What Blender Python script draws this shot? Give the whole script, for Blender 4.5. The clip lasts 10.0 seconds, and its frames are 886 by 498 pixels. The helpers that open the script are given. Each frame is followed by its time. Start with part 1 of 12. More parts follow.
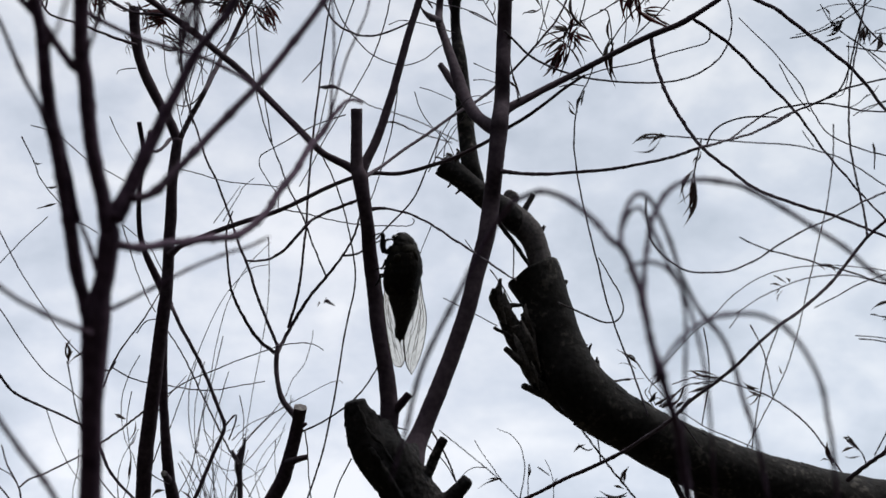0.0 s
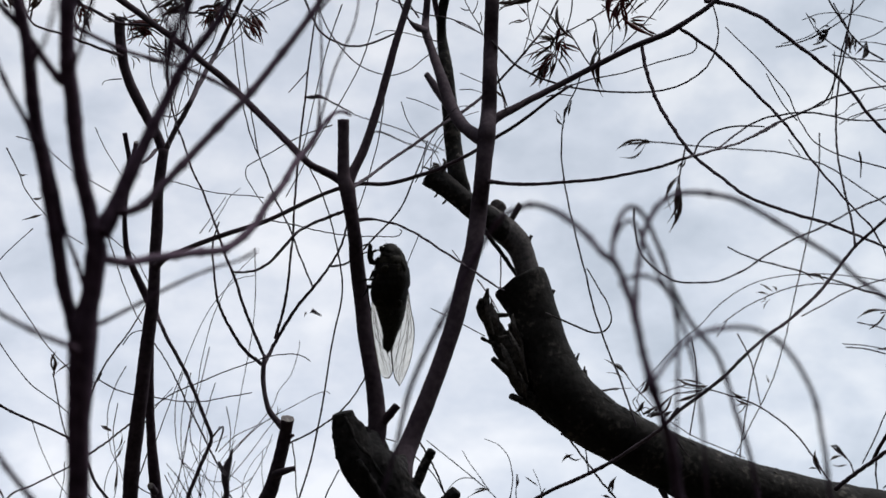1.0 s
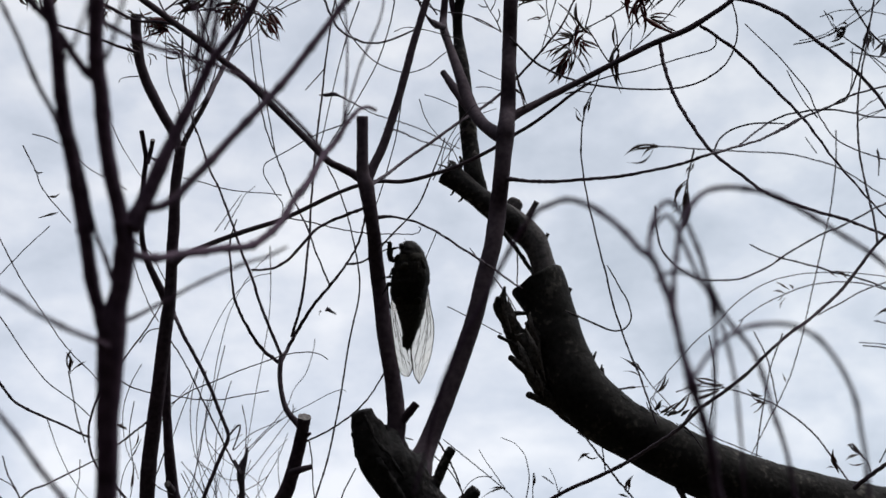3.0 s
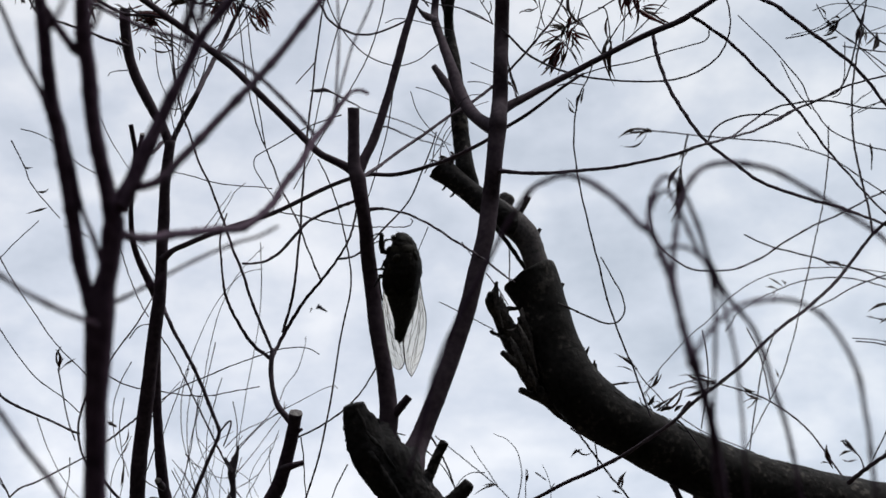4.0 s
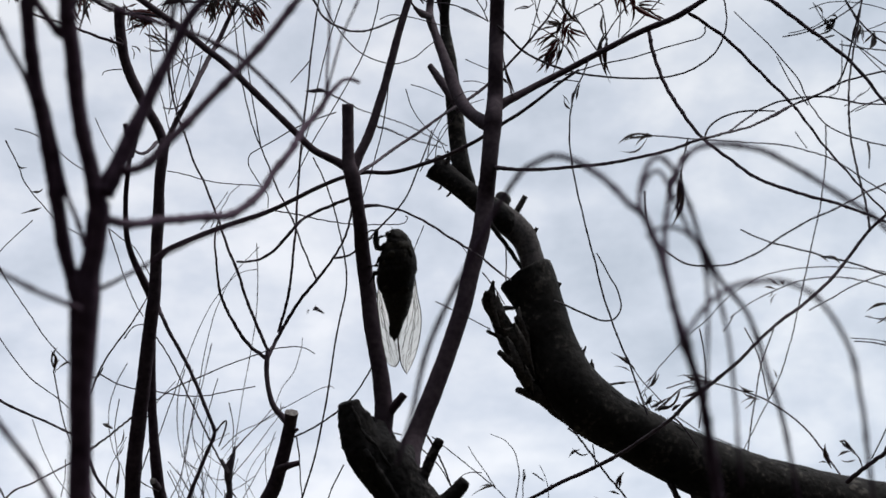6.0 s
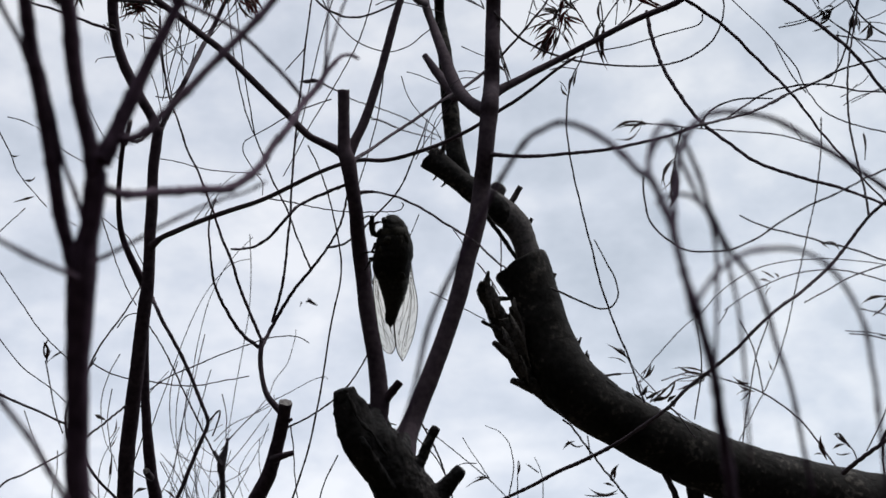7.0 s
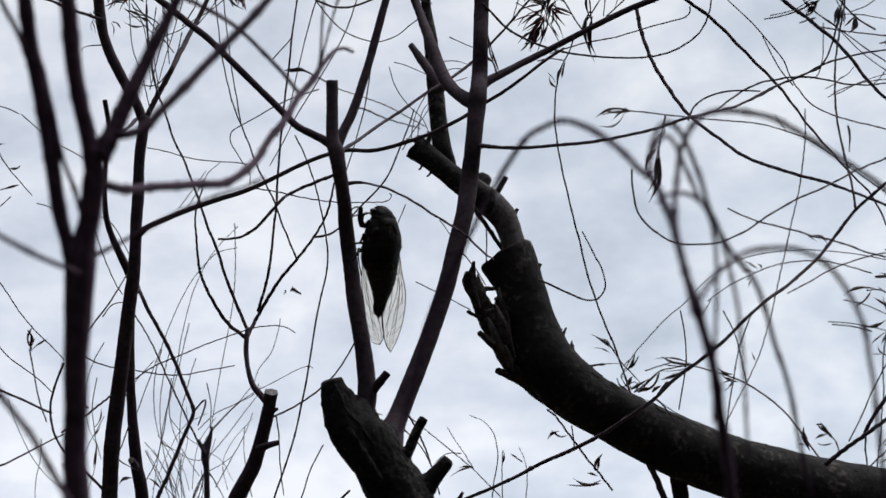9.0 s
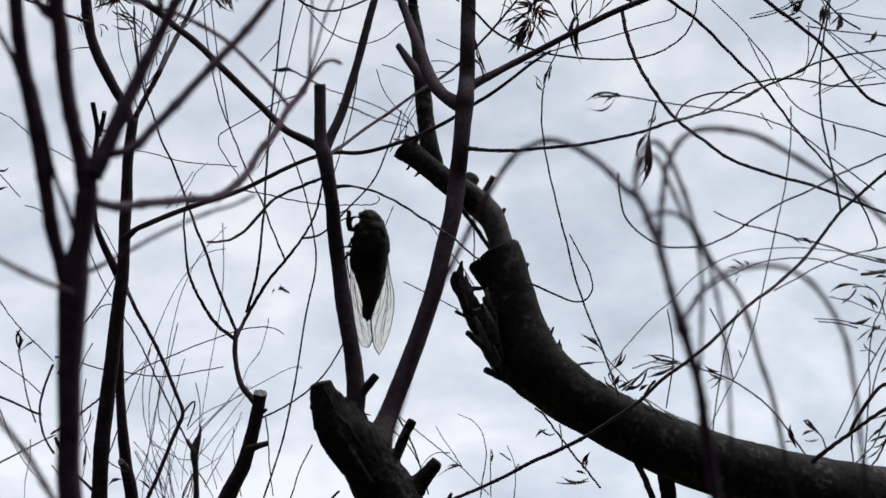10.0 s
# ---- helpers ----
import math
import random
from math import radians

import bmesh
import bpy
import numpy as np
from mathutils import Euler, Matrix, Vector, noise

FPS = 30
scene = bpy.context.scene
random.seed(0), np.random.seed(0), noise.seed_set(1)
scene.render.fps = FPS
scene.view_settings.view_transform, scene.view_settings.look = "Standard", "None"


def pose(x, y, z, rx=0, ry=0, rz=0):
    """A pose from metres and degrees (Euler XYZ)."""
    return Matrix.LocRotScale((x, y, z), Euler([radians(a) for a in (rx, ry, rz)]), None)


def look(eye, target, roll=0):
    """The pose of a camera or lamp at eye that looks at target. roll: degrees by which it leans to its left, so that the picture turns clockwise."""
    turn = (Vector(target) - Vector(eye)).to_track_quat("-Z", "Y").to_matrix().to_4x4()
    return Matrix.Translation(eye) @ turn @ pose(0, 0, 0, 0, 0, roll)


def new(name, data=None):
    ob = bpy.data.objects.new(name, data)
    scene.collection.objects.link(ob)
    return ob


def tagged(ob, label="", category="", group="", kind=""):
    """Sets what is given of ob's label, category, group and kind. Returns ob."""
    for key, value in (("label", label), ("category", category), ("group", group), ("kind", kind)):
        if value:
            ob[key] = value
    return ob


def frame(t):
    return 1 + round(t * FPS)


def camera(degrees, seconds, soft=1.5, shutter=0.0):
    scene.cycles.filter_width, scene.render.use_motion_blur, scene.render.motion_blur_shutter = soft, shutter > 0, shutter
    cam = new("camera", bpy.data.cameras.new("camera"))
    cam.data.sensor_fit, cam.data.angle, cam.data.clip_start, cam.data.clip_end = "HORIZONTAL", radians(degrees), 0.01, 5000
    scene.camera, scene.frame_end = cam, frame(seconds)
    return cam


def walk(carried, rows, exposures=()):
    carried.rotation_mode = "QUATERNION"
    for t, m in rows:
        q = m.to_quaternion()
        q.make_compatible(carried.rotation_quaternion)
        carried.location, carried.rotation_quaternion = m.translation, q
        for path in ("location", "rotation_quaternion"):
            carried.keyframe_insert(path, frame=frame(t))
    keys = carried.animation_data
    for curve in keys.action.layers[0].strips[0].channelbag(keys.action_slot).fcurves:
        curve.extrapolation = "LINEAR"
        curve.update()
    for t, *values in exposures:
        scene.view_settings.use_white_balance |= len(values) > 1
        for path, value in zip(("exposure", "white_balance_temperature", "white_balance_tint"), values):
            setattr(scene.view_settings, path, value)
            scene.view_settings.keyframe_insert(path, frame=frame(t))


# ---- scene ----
# ---------- camera ----------
cam = camera(30, 10.0, soft=1.5)
cam.data.dof.use_dof = True
cam.data.dof.focus_distance = 0.84
cam.data.dof.aperture_fstop = 36.0

PATH = [
    (0.0, pose(0.00000, 0.00000, 1.60000, 112.0000, -0.0000, 0.0000)),
    (0.5, pose(-0.00223, 0.00062, 1.60104, 111.9800, 0.1461, -0.2929)),
    (1.0, pose(-0.00078, 0.00158, 1.60163, 112.2960, 0.3697, -0.3838)),
    (1.5, pose(-0.00179, 0.00302, 1.60294, 112.5492, 0.4100, -0.3084)),
    (2.0, pose(-0.00092, -0.00137, 1.60544, 112.8657, 0.2377, -0.1624)),
    (2.5, pose(-0.00112, 0.00120, 1.60316, 112.6120, 0.1549, -0.0224)),
    (3.0, pose(-0.00471, 0.00465, 1.60231, 112.2568, 0.2284, -0.0580)),
    (3.2, pose(-0.00501, 0.00606, 1.60216, 112.2728, 0.3169, -0.1180)),
    (4.3, pose(-0.00579, 0.01321, 1.59987, 112.3816, 0.5357, -0.3532)),
    (4.5, pose(-0.00601, 0.01458, 1.59946, 112.5244, 0.5782, -0.3826)),
    (5.0, pose(-0.00498, 0.01766, 1.59831, 112.5845, 0.5845, -0.4653)),
    (5.5, pose(-0.00268, 0.01428, 1.60079, 112.4974, 0.6817, -0.3713)),
    (5.7, pose(-0.00290, 0.01473, 1.59988, 112.5514, 0.6534, -0.2547)),
    (6.8, pose(-0.00572, 0.02137, 1.59673, 112.3320, 0.5801, -0.4695)),
    (7.0, pose(-0.00576, 0.02250, 1.59604, 112.4336, 0.6670, -0.5890)),
    (7.5, pose(-0.00476, 0.02495, 1.59557, 112.3410, 0.8052, -0.7683)),
    (8.0, pose(-0.00581, 0.02325, 1.59672, 112.3397, 0.7509, -0.7551)),
    (8.5, pose(-0.00639, 0.02311, 1.59725, 112.2564, 0.6412, -0.9376)),
    (9.0, pose(-0.00898, 0.02143, 1.59734, 111.9876, 0.6947, -1.3127)),
    (9.5, pose(-0.00972, 0.01743, 1.59966, 111.8325, 0.9089, -1.5499)),
    (10.0, pose(-0.00931, 0.01668, 1.59967, 111.7592, 1.0545, -1.6377)),
]
walk(cam, PATH)

# ---------- overcast sky, one soft sun ----------
SUN_AZ, SUN_EL = radians(75), radians(66)


def make_world():
    w = bpy.data.worlds.new("overcast_sky")
    scene.world = w
    w.use_nodes = True
    nt = w.node_tree
    nt.nodes.clear()
    n, l = nt.nodes.new, nt.links.new
    out = n("ShaderNodeOutputWorld")
    sky = n("ShaderNodeTexSky")
    sky.sky_type, sky.sun_disc = "NISHITA", False
    sky.sun_elevation, sky.sun_rotation = SUN_EL, SUN_AZ
    back = n("ShaderNodeBackground")
    back.inputs["Strength"].default_value = 0.07
    l(sky.outputs[0], back.inputs["Color"])
    # cloud sheet: broad billows and fine wisps
    co = n("ShaderNodeTexCoord")
    warp = n("ShaderNodeMapping")
    warp.inputs["Location"].default_value = (0.35, 0.1, 0.22)
    warp.inputs["Scale"].default_value = (1.0, 1.0, 1.7)
    l(co.outputs["Generated"], warp.inputs["Vector"])
    big = n("ShaderNodeTexNoise")
    big.inputs["Scale"].default_value, big.inputs["Detail"].default_value = 8.0, 5.0
    big.inputs["Roughness"].default_value, big.inputs["Distortion"].default_value = 0.45, 0.5
    l(warp.outputs[0], big.inputs["Vector"])
    ramp = n("ShaderNodeValToRGB")
    e = ramp.color_ramp.elements
    e[0].position, e[0].color = 0.36, (0.56, 0.625, 0.73, 1)
    e[1].position, e[1].color = 0.64, (0.955, 0.985, 1.055, 1)
    mid = ramp.color_ramp.elements.new(0.5)
    mid.color = (0.735, 0.792, 0.905, 1)
    wisp = n("ShaderNodeTexNoise")
    wisp.inputs["Scale"].default_value, wisp.inputs["Detail"].default_value = 19.0, 5.0
    wisp.inputs["Roughness"].default_value = 0.6
    l(warp.outputs[0], wisp.inputs["Vector"])
    both = n("ShaderNodeMix")
    both.inputs["Factor"].default_value = 0.36
    l(big.outputs["Fac"], both.inputs["A"])
    l(wisp.outputs["Fac"], both.inputs["B"])
    l(both.outputs["Result"], ramp.inputs["Fac"])
    cloud = n("ShaderNodeBackground")
    cloud.inputs["Strength"].default_value = 1.0
    # the cloud grows a shade greener towards the east
    sep = n("ShaderNodeSeparateXYZ")
    l(co.outputs["Generated"], sep.inputs[0])
    east = n("ShaderNodeMapRange")
    east.inputs["From Min"].default_value, east.inputs["From Max"].default_value = -0.05, 0.25
    l(sep.outputs["X"], east.inputs["Value"])
    tint = n("ShaderNodeMix")
    tint.data_type, tint.blend_type = "RGBA", "MULTIPLY"
    tint.inputs[7].default_value = (0.985, 0.998, 0.990, 1)
    l(east.outputs[0], tint.inputs[0])
    l(ramp.outputs["Color"], tint.inputs[6])
    l(tint.outputs[2], cloud.inputs["Color"])
    # the sheet thins out and brightens towards the horizon
    low = n("ShaderNodeMapRange")
    low.inputs["From Min"].default_value, low.inputs["From Max"].default_value = 0.22, 0.55
    low.inputs["To Min"].default_value, low.inputs["To Max"].default_value = 1.03, 0.87
    l(sep.outputs["Z"], low.inputs["Value"])
    # the veiled sun brightens the cloud round it
    toward = n("ShaderNodeVectorMath")
    toward.operation = "DOT_PRODUCT"
    toward.inputs[1].default_value = (math.sin(SUN_AZ) * math.cos(SUN_EL), math.cos(SUN_AZ) * math.cos(SUN_EL), math.sin(SUN_EL))
    l(co.outputs["Generated"], toward.inputs[0])
    veil = n("ShaderNodeMapRange")
    veil.interpolation_type = "SMOOTHSTEP"
    veil.inputs["From Min"].default_value, veil.inputs["From Max"].default_value = 0.6, 1.0
    veil.inputs["To Min"].default_value, veil.inputs["To Max"].default_value = 1.0, 2.2
    l(toward.outputs["Value"], veil.inputs["Value"])
    shine = n("ShaderNodeMath")
    shine.operation = "MULTIPLY"
    l(low.outputs[0], shine.inputs[0])
    l(veil.outputs[0], shine.inputs[1])
    l(shine.outputs[0], cloud.inputs["Strength"])
    mix = n("ShaderNodeMixShader")
    mix.inputs[0].default_value = 0.92
    l(back.outputs[0], mix.inputs[1])
    l(cloud.outputs[0], mix.inputs[2])
    l(mix.outputs[0], out.inputs["Surface"])


make_world()
lamp = bpy.data.lights.new("sun", "SUN")
lamp.energy, lamp.angle, lamp.color = 1.5, radians(25), (1.0, 0.97, 0.93)
sun = new("sun", lamp)
sun.matrix_basis = look((math.sin(SUN_AZ) * 4, math.cos(SUN_AZ) * 4, 1.6 + 4 * math.tan(SUN_EL)), (0, 0.7, 1.8))
scene.view_settings.exposure = 0.0


# ---------- materials ----------
def bark(name, dark, light, grain=900.0, patch=60.0, bump=0.35, rough=0.82, moss=None, sheen=0.13):
    m = bpy.data.materials.new(name)
    m.use_nodes = True
    nt = m.node_tree
    n, l = nt.nodes.new, nt.links.new
    b = nt.nodes["Principled BSDF"]
    co = n("ShaderNodeTexCoord")
    fine = n("ShaderNodeTexNoise")
    fine.inputs["Scale"].default_value, fine.inputs["Detail"].default_value = grain, 4.0
    wide = n("ShaderNodeTexNoise")
    wide.inputs["Scale"].default_value, wide.inputs["Detail"].default_value = patch, 3.0
    for t in (fine, wide):
        l(co.outputs["Object"], t.inputs["Vector"])
    mixer = n("ShaderNodeMath")
    mixer.operation = "MULTIPLY_ADD"
    l(fine.outputs["Fac"], mixer.inputs[0])
    mixer.inputs[1].default_value = 0.5
    half = n("ShaderNodeMath")
    half.operation = "MULTIPLY"
    half.inputs[1].default_value = 0.5
    l(wide.outputs["Fac"], half.inputs[0])
    l(half.outputs[0], mixer.inputs[2])
    ramp = n("ShaderNodeValToRGB")
    ramp.color_ramp.elements[0].position, ramp.color_ramp.elements[0].color = 0.36, (*dark, 1)
    ramp.color_ramp.elements[1].position, ramp.color_ramp.elements[1].color = 0.66, (*light, 1)
    if moss:
        e = ramp.color_ramp.elements.new(0.56)
        e.color = (*moss, 1)
    l(mixer.outputs[0], ramp.inputs["Fac"])
    l(ramp.outputs["Color"], b.inputs["Base Color"])
    b.inputs["Roughness"].default_value = rough
    b.inputs["Specular IOR Level"].default_value = sheen
    # fissures run as stretched cells
    cells = n("ShaderNodeTexVoronoi")
    cells.feature = "DISTANCE_TO_EDGE"
    cells.inputs["Scale"].default_value = grain * 0.25
    l(co.outputs["Object"], cells.inputs["Vector"])
    add = n("ShaderNodeMath")
    add.operation = "ADD"
    l(fine.outputs["Fac"], add.inputs[0])
    l(cells.outputs["Distance"], add.inputs[1])
    bp = n("ShaderNodeBump")
    bp.inputs["Strength"].default_value, bp.inputs["Distance"].default_value = bump, 0.0008
    l(add.outputs[0], bp.inputs["Height"])
    l(bp.outputs[0], b.inputs["Normal"])
    return m


BARK_NEAR = bark("purple_bark", (0.054, 0.034, 0.053), (0.122, 0.078, 0.118))
BARK_FORE = bark("purple_brown_bark", (0.056, 0.034, 0.051), (0.124, 0.076, 0.110), grain=420, bump=0.3)
BARK_STEM = bark("stem_bark", (0.043, 0.029, 0.038), (0.090, 0.064, 0.076), grain=420, bump=0.22)
BARK_TWIG = bark("twig_bark", (0.055, 0.040, 0.049), (0.115, 0.085, 0.101))
BARK_THIN = bark("thin_twig_bark", (0.055, 0.044, 0.052), (0.114, 0.094, 0.107))
BARK_DARK = bark("dark_bark", (0.034, 0.028, 0.028), (0.094, 0.077, 0.072), grain=500, bump=0.6)
BARK_LIMB = bark("grey_limb_bark", (0.009, 0.0081, 0.0074), (0.105, 0.092, 0.080), grain=300, patch=50, bump=1.0, moss=(0.026, 0.023, 0.021), sheen=0.12)
BARK_PALE = bark("pale_cut_bark", (0.048, 0.043, 0.042), (0.15, 0.132, 0.128), grain=500, patch=80)
BARK_STUMP = bark("stump_bark", (0.012, 0.0108, 0.0108), (0.115, 0.101, 0.095), grain=360, patch=45, bump=0.9, moss=(0.033, 0.029, 0.028), sheen=0.13)
BARK_TORN = bark("torn_wood", (0.012, 0.011, 0.010), (0.105, 0.092, 0.083), grain=420, patch=140, bump=0.7, sheen=0.12)
WOOD_TORN = bark("splintered_wood", (0.040, 0.036, 0.034), (0.15, 0.132, 0.12), grain=700, patch=120, bump=0.6)
WOOD_CUT = bark("weathered_cut_wood", (0.14, 0.125, 0.12), (0.38, 0.35, 0.33), grain=600, patch=90, bump=0.5)


def plain(name, a, b_, scale, rough, spec=0.4, bump=0.2):
    return bark(name, a, b_, grain=scale, patch=scale * 0.12, bump=bump, rough=rough, sheen=spec)


def dry_leaf(name, a, b_, glow):
    """Thin dry leaf: some of the sky's light comes through it."""
    m = plain(name, a, b_, 700, 0.55)
    nt = m.node_tree
    through_it = nt.nodes.new("ShaderNodeBsdfTranslucent")
    through_it.inputs["Color"].default_value = (*glow, 1)
    mix = nt.nodes.new("ShaderNodeMixShader")
    mix.inputs[0].default_value = 0.4
    out = nt.nodes["Material Output"]
    nt.links.new(nt.nodes["Principled BSDF"].outputs[0], mix.inputs[1])
    nt.links.new(through_it.outputs[0], mix.inputs[2])
    nt.links.new(mix.outputs[0], out.inputs["Surface"])
    return m


LEAF = dry_leaf("dry_leaf", (0.022, 0.018, 0.017), (0.070, 0.054, 0.046), (0.17, 0.10, 0.085))
LEAF_RED = dry_leaf("red_leaf", (0.045, 0.014, 0.017), (0.12, 0.034, 0.034), (0.26, 0.055, 0.045))
SHELL = bark("cicada_shell", (0.007, 0.0058, 0.005), (0.021, 0.017, 0.013), grain=1100, patch=330, bump=0.25, rough=0.6, sheen=0.1)
SHELL_OLIVE = bark("cicada_olive_marks", (0.009, 0.0075, 0.006), (0.036, 0.030, 0.020), grain=900, patch=380, bump=0.25, rough=0.6, sheen=0.1)
SHELL_RING = plain("cicada_abdomen", (0.018, 0.016, 0.013), (0.055, 0.049, 0.038), 1000, 0.6, 0.2)
EYE = plain("cicada_eye", (0.012, 0.009, 0.007), (0.028, 0.020, 0.015), 2500, 0.2, 0.6)
VEIN = plain("wing_vein", (0.030, 0.021, 0.013), (0.075, 0.052, 0.030), 1500, 0.5)
GRASS = plain("meadow_ground", (0.030, 0.028, 0.021), (0.078, 0.070, 0.053), 9, 0.9, 0.2)
# colour of the unseen wall that keeps light off the trees
SHADE_DARK = plain("dark_shade_wall", (0.016, 0.015, 0.013), (0.044, 0.042, 0.036), 5, 0.9, 0.2)


def wing_film():
    m = bpy.data.materials.new("wing_membrane")
    m.use_nodes = True
    nt = m.node_tree
    nt.nodes.clear()
    n, l = nt.nodes.new, nt.links.new
    out = n("ShaderNodeOutputMaterial")
    clear = n("ShaderNodeBsdfTransparent")
    clear.inputs["Color"].default_value = (0.95, 0.905, 0.82, 1)
    milk = n("ShaderNodeBsdfTranslucent")
    milk.inputs["Color"].default_value = (0.64, 0.59, 0.42, 1)
    gloss = n("ShaderNodeBsdfGlossy")
    gloss.inputs["Roughness"].default_value = 0.25
    wrink = n("ShaderNodeTexNoise")
    wrink.inputs["Scale"].default_value = 400
    co = n("ShaderNodeTexCoord")
    l(co.outputs["Object"], wrink.inputs["Vector"])
    amount = n("ShaderNodeMapRange")
    amount.inputs["To Min"].default_value, amount.inputs["To Max"].default_value = 0.04, 0.16
    l(wrink.outputs["Fac"], amount.inputs["Value"])
    a = n("ShaderNodeMixShader")
    l(amount.outputs[0], a.inputs[0])
    l(clear.outputs[0], a.inputs[1])
    l(milk.outputs[0], a.inputs[2])
    b = n("ShaderNodeMixShader")
    b.inputs[0].default_value = 0.04
    l(a.outputs[0], b.inputs[1])
    l(gloss.outputs[0], b.inputs[2])
    l(b.outputs[0], out.inputs["Surface"])
    return m


FILM = wing_film()


# ---------- shape helpers ----------
def part(name, verts, faces, material, parent, label="", smooth=True):
    me = bpy.data.meshes.new(name)
    me.from_pydata([tuple(v) for v in verts], [], faces)
    me.materials.append(material)
    if smooth:
        me.shade_smooth()
    ob = new(name, me)
    if parent:
        ob.parent = parent
    if label:
        tagged(ob, label)
    return ob


def spline(points, step):
    """Catmull-Rom through control rows (x, y, z, r), sampled about every step metres."""
    p = np.array(points, float)
    p = np.vstack([2 * p[0] - p[1], p, 2 * p[-1] - p[-2]])
    p[0, 3], p[-1, 3] = p[1, 3], p[-2, 3]
    rows = []
    for i in range(1, len(p) - 2):
        a, b, c, d = p[i - 1:i + 3]
        n = max(2, int(np.linalg.norm(c[:3] - b[:3]) / step) + 1)
        for t in np.linspace(0, 1, n, endpoint=False):
            rows.append(0.5 * (2 * b + (c - a) * t + (2 * a - 5 * b + 4 * c - d) * t * t + (3 * b - a - 3 * c + d) * t ** 3))
    rows.append(p[-2])
    rows = np.array(rows)
    rows[:, 3] = np.maximum(rows[:, 3], 1e-5)
    return rows


def sweep(rows, sides, lump, flat_end, rng, ragged=0.0):
    """A tube of rings along rows, with lumps; returns verts, faces and the faces of the end cut."""
    n = len(rows)
    c = rows[:, :3]
    tang = np.gradient(c, axis=0)
    tang /= np.linalg.norm(tang, axis=1)[:, None] + 1e-12
    nrm = np.cross(tang[0], (0.3, 0.9, 0.2))
    nrm /= np.linalg.norm(nrm)
    ang = np.linspace(0, 2 * np.pi, sides, endpoint=False)
    verts, faces, cut = [], [], []
    seed = rng.uniform(0, 90)
    big = float(rows[:, 3].max())
    for i in range(n):
        nrm = nrm - tang[i] * np.dot(nrm, tang[i])
        nrm /= np.linalg.norm(nrm)
        bi = np.cross(tang[i], nrm)
        r = rows[i, 3]
        for a in ang:
            way = nrm * math.cos(a) + bi * math.sin(a)
            q = c[i] + way * r
            k = 1.0
            if lump:
                f = 0.3 / max(big, 0.0012)
                v = Vector(q) * f + Vector((seed, 0, 0))
                k += lump * (0.8 * noise.noise(v) + 0.5 * noise.noise(v * 3.3) + 0.45 * noise.noise(v * 8.7))
            q = c[i] + way * r * k
            if ragged and i == n - 1:
                q = q + tang[i] * r * ragged * noise.noise(Vector(way * 1.7) + Vector((seed, 5, 0)))
            verts.append(q)
    for i in range(n - 1):
        for j in range(sides):
            k = (j + 1) % sides
            faces.append((i * sides + j, i * sides + k, (i + 1) * sides + k, (i + 1) * sides + j))
    verts.append(c[0] - tang[0] * rows[0, 3] * 0.3)
    b0 = len(verts) - 1
    verts.append(c[-1] + tang[-1] * rows[-1, 3] * (0.08 if flat_end else 1.2))
    b1 = b0 + 1
    for j in range(sides):
        k = (j + 1) % sides
        faces.append((j, b0, k))
        cut.append(len(faces))
        faces.append(((n - 1) * sides + j, (n - 1) * sides + k, b1))
    return verts, faces, cut


SEED = random.Random(7)
MOVED = {}


def tube(tree, name, material, points, cut=None):
    """A limb, stem or twig through control rows (x, y, z in metres, radius in millimetres)."""
    rng = random.Random(SEED.random())
    base = np.array(tree.location)
    p = [(x, y, z, r * 0.001) for x, y, z, r in points]
    big = max(q[3] for q in p)
    step = min(max(big * 0.5, 0.0011), 0.0022)
    rows = spline(p, step)
    n = len(rows)
    if big < 0.0022:
        # nodes: small swellings and a slight zigzag from one to the next
        s = np.r_[0, np.cumsum(np.linalg.norm(np.diff(rows[:, :3], axis=0), axis=1))]
        gap = rng.uniform(0.0036, 0.0075) * (1.7 if material in (BARK_NEAR, BARK_FORE) else 1.0)
        ph = (s / gap + rng.random()) % 1.0
        rows[:, 3] *= 1 + min(1.0, 0.0009 / big) * (0.34 if material in (BARK_NEAR, BARK_FORE) else 0.32) * np.exp(-((ph - 0.5) / 0.07) ** 2)
        side = np.array([rng.uniform(-1, 1) for _ in range(3)])
        side /= np.linalg.norm(side)
        zig = np.abs(((s / gap + 0.3) % 2.0) - 1.0) - 0.5
        env = np.clip(np.minimum(s, s[-1] - s) / 0.008, 0, 1)
        rows[:, :3] += side * (zig * env * min(big * 0.75, 0.00042))[:, None]
        # slow wander, so that no twig runs quite true
        wander = np.array([[noise.noise(Vector((q * 55.0, 7.0 * a, gap * 9000.0))) for a in range(3)] for q in s])
        rows[:, :3] += wander * env[:, None] * 0.00028
    blunt = name in ("stub", "limb", "stem", "branch", "trunk")
    sides = 44 if big > 0.008 else 20 if big > 0.0028 else 8
    lump = 0.075 if big > 0.008 else 0.035 if material in (BARK_NEAR, BARK_FORE) else 0.09 if big > 0.0016 else 0.12
    rows[:, :3] -= base
    verts, faces, ends = sweep(rows, sides, lump, blunt, rng, 0.0 if not blunt else 0.10 if name == "limb" else 0.16)
    ob = part(name, verts, faces, material, tree)
    if blunt and (name == "stub" or cut):
        ob.data.materials.append(WOOD_CUT)
        for f in ends:
            ob.data.polygons[f].material_index = 1
            ob.data.polygons[f].use_smooth = False
    return ob


BOLE, SNAG = [], []


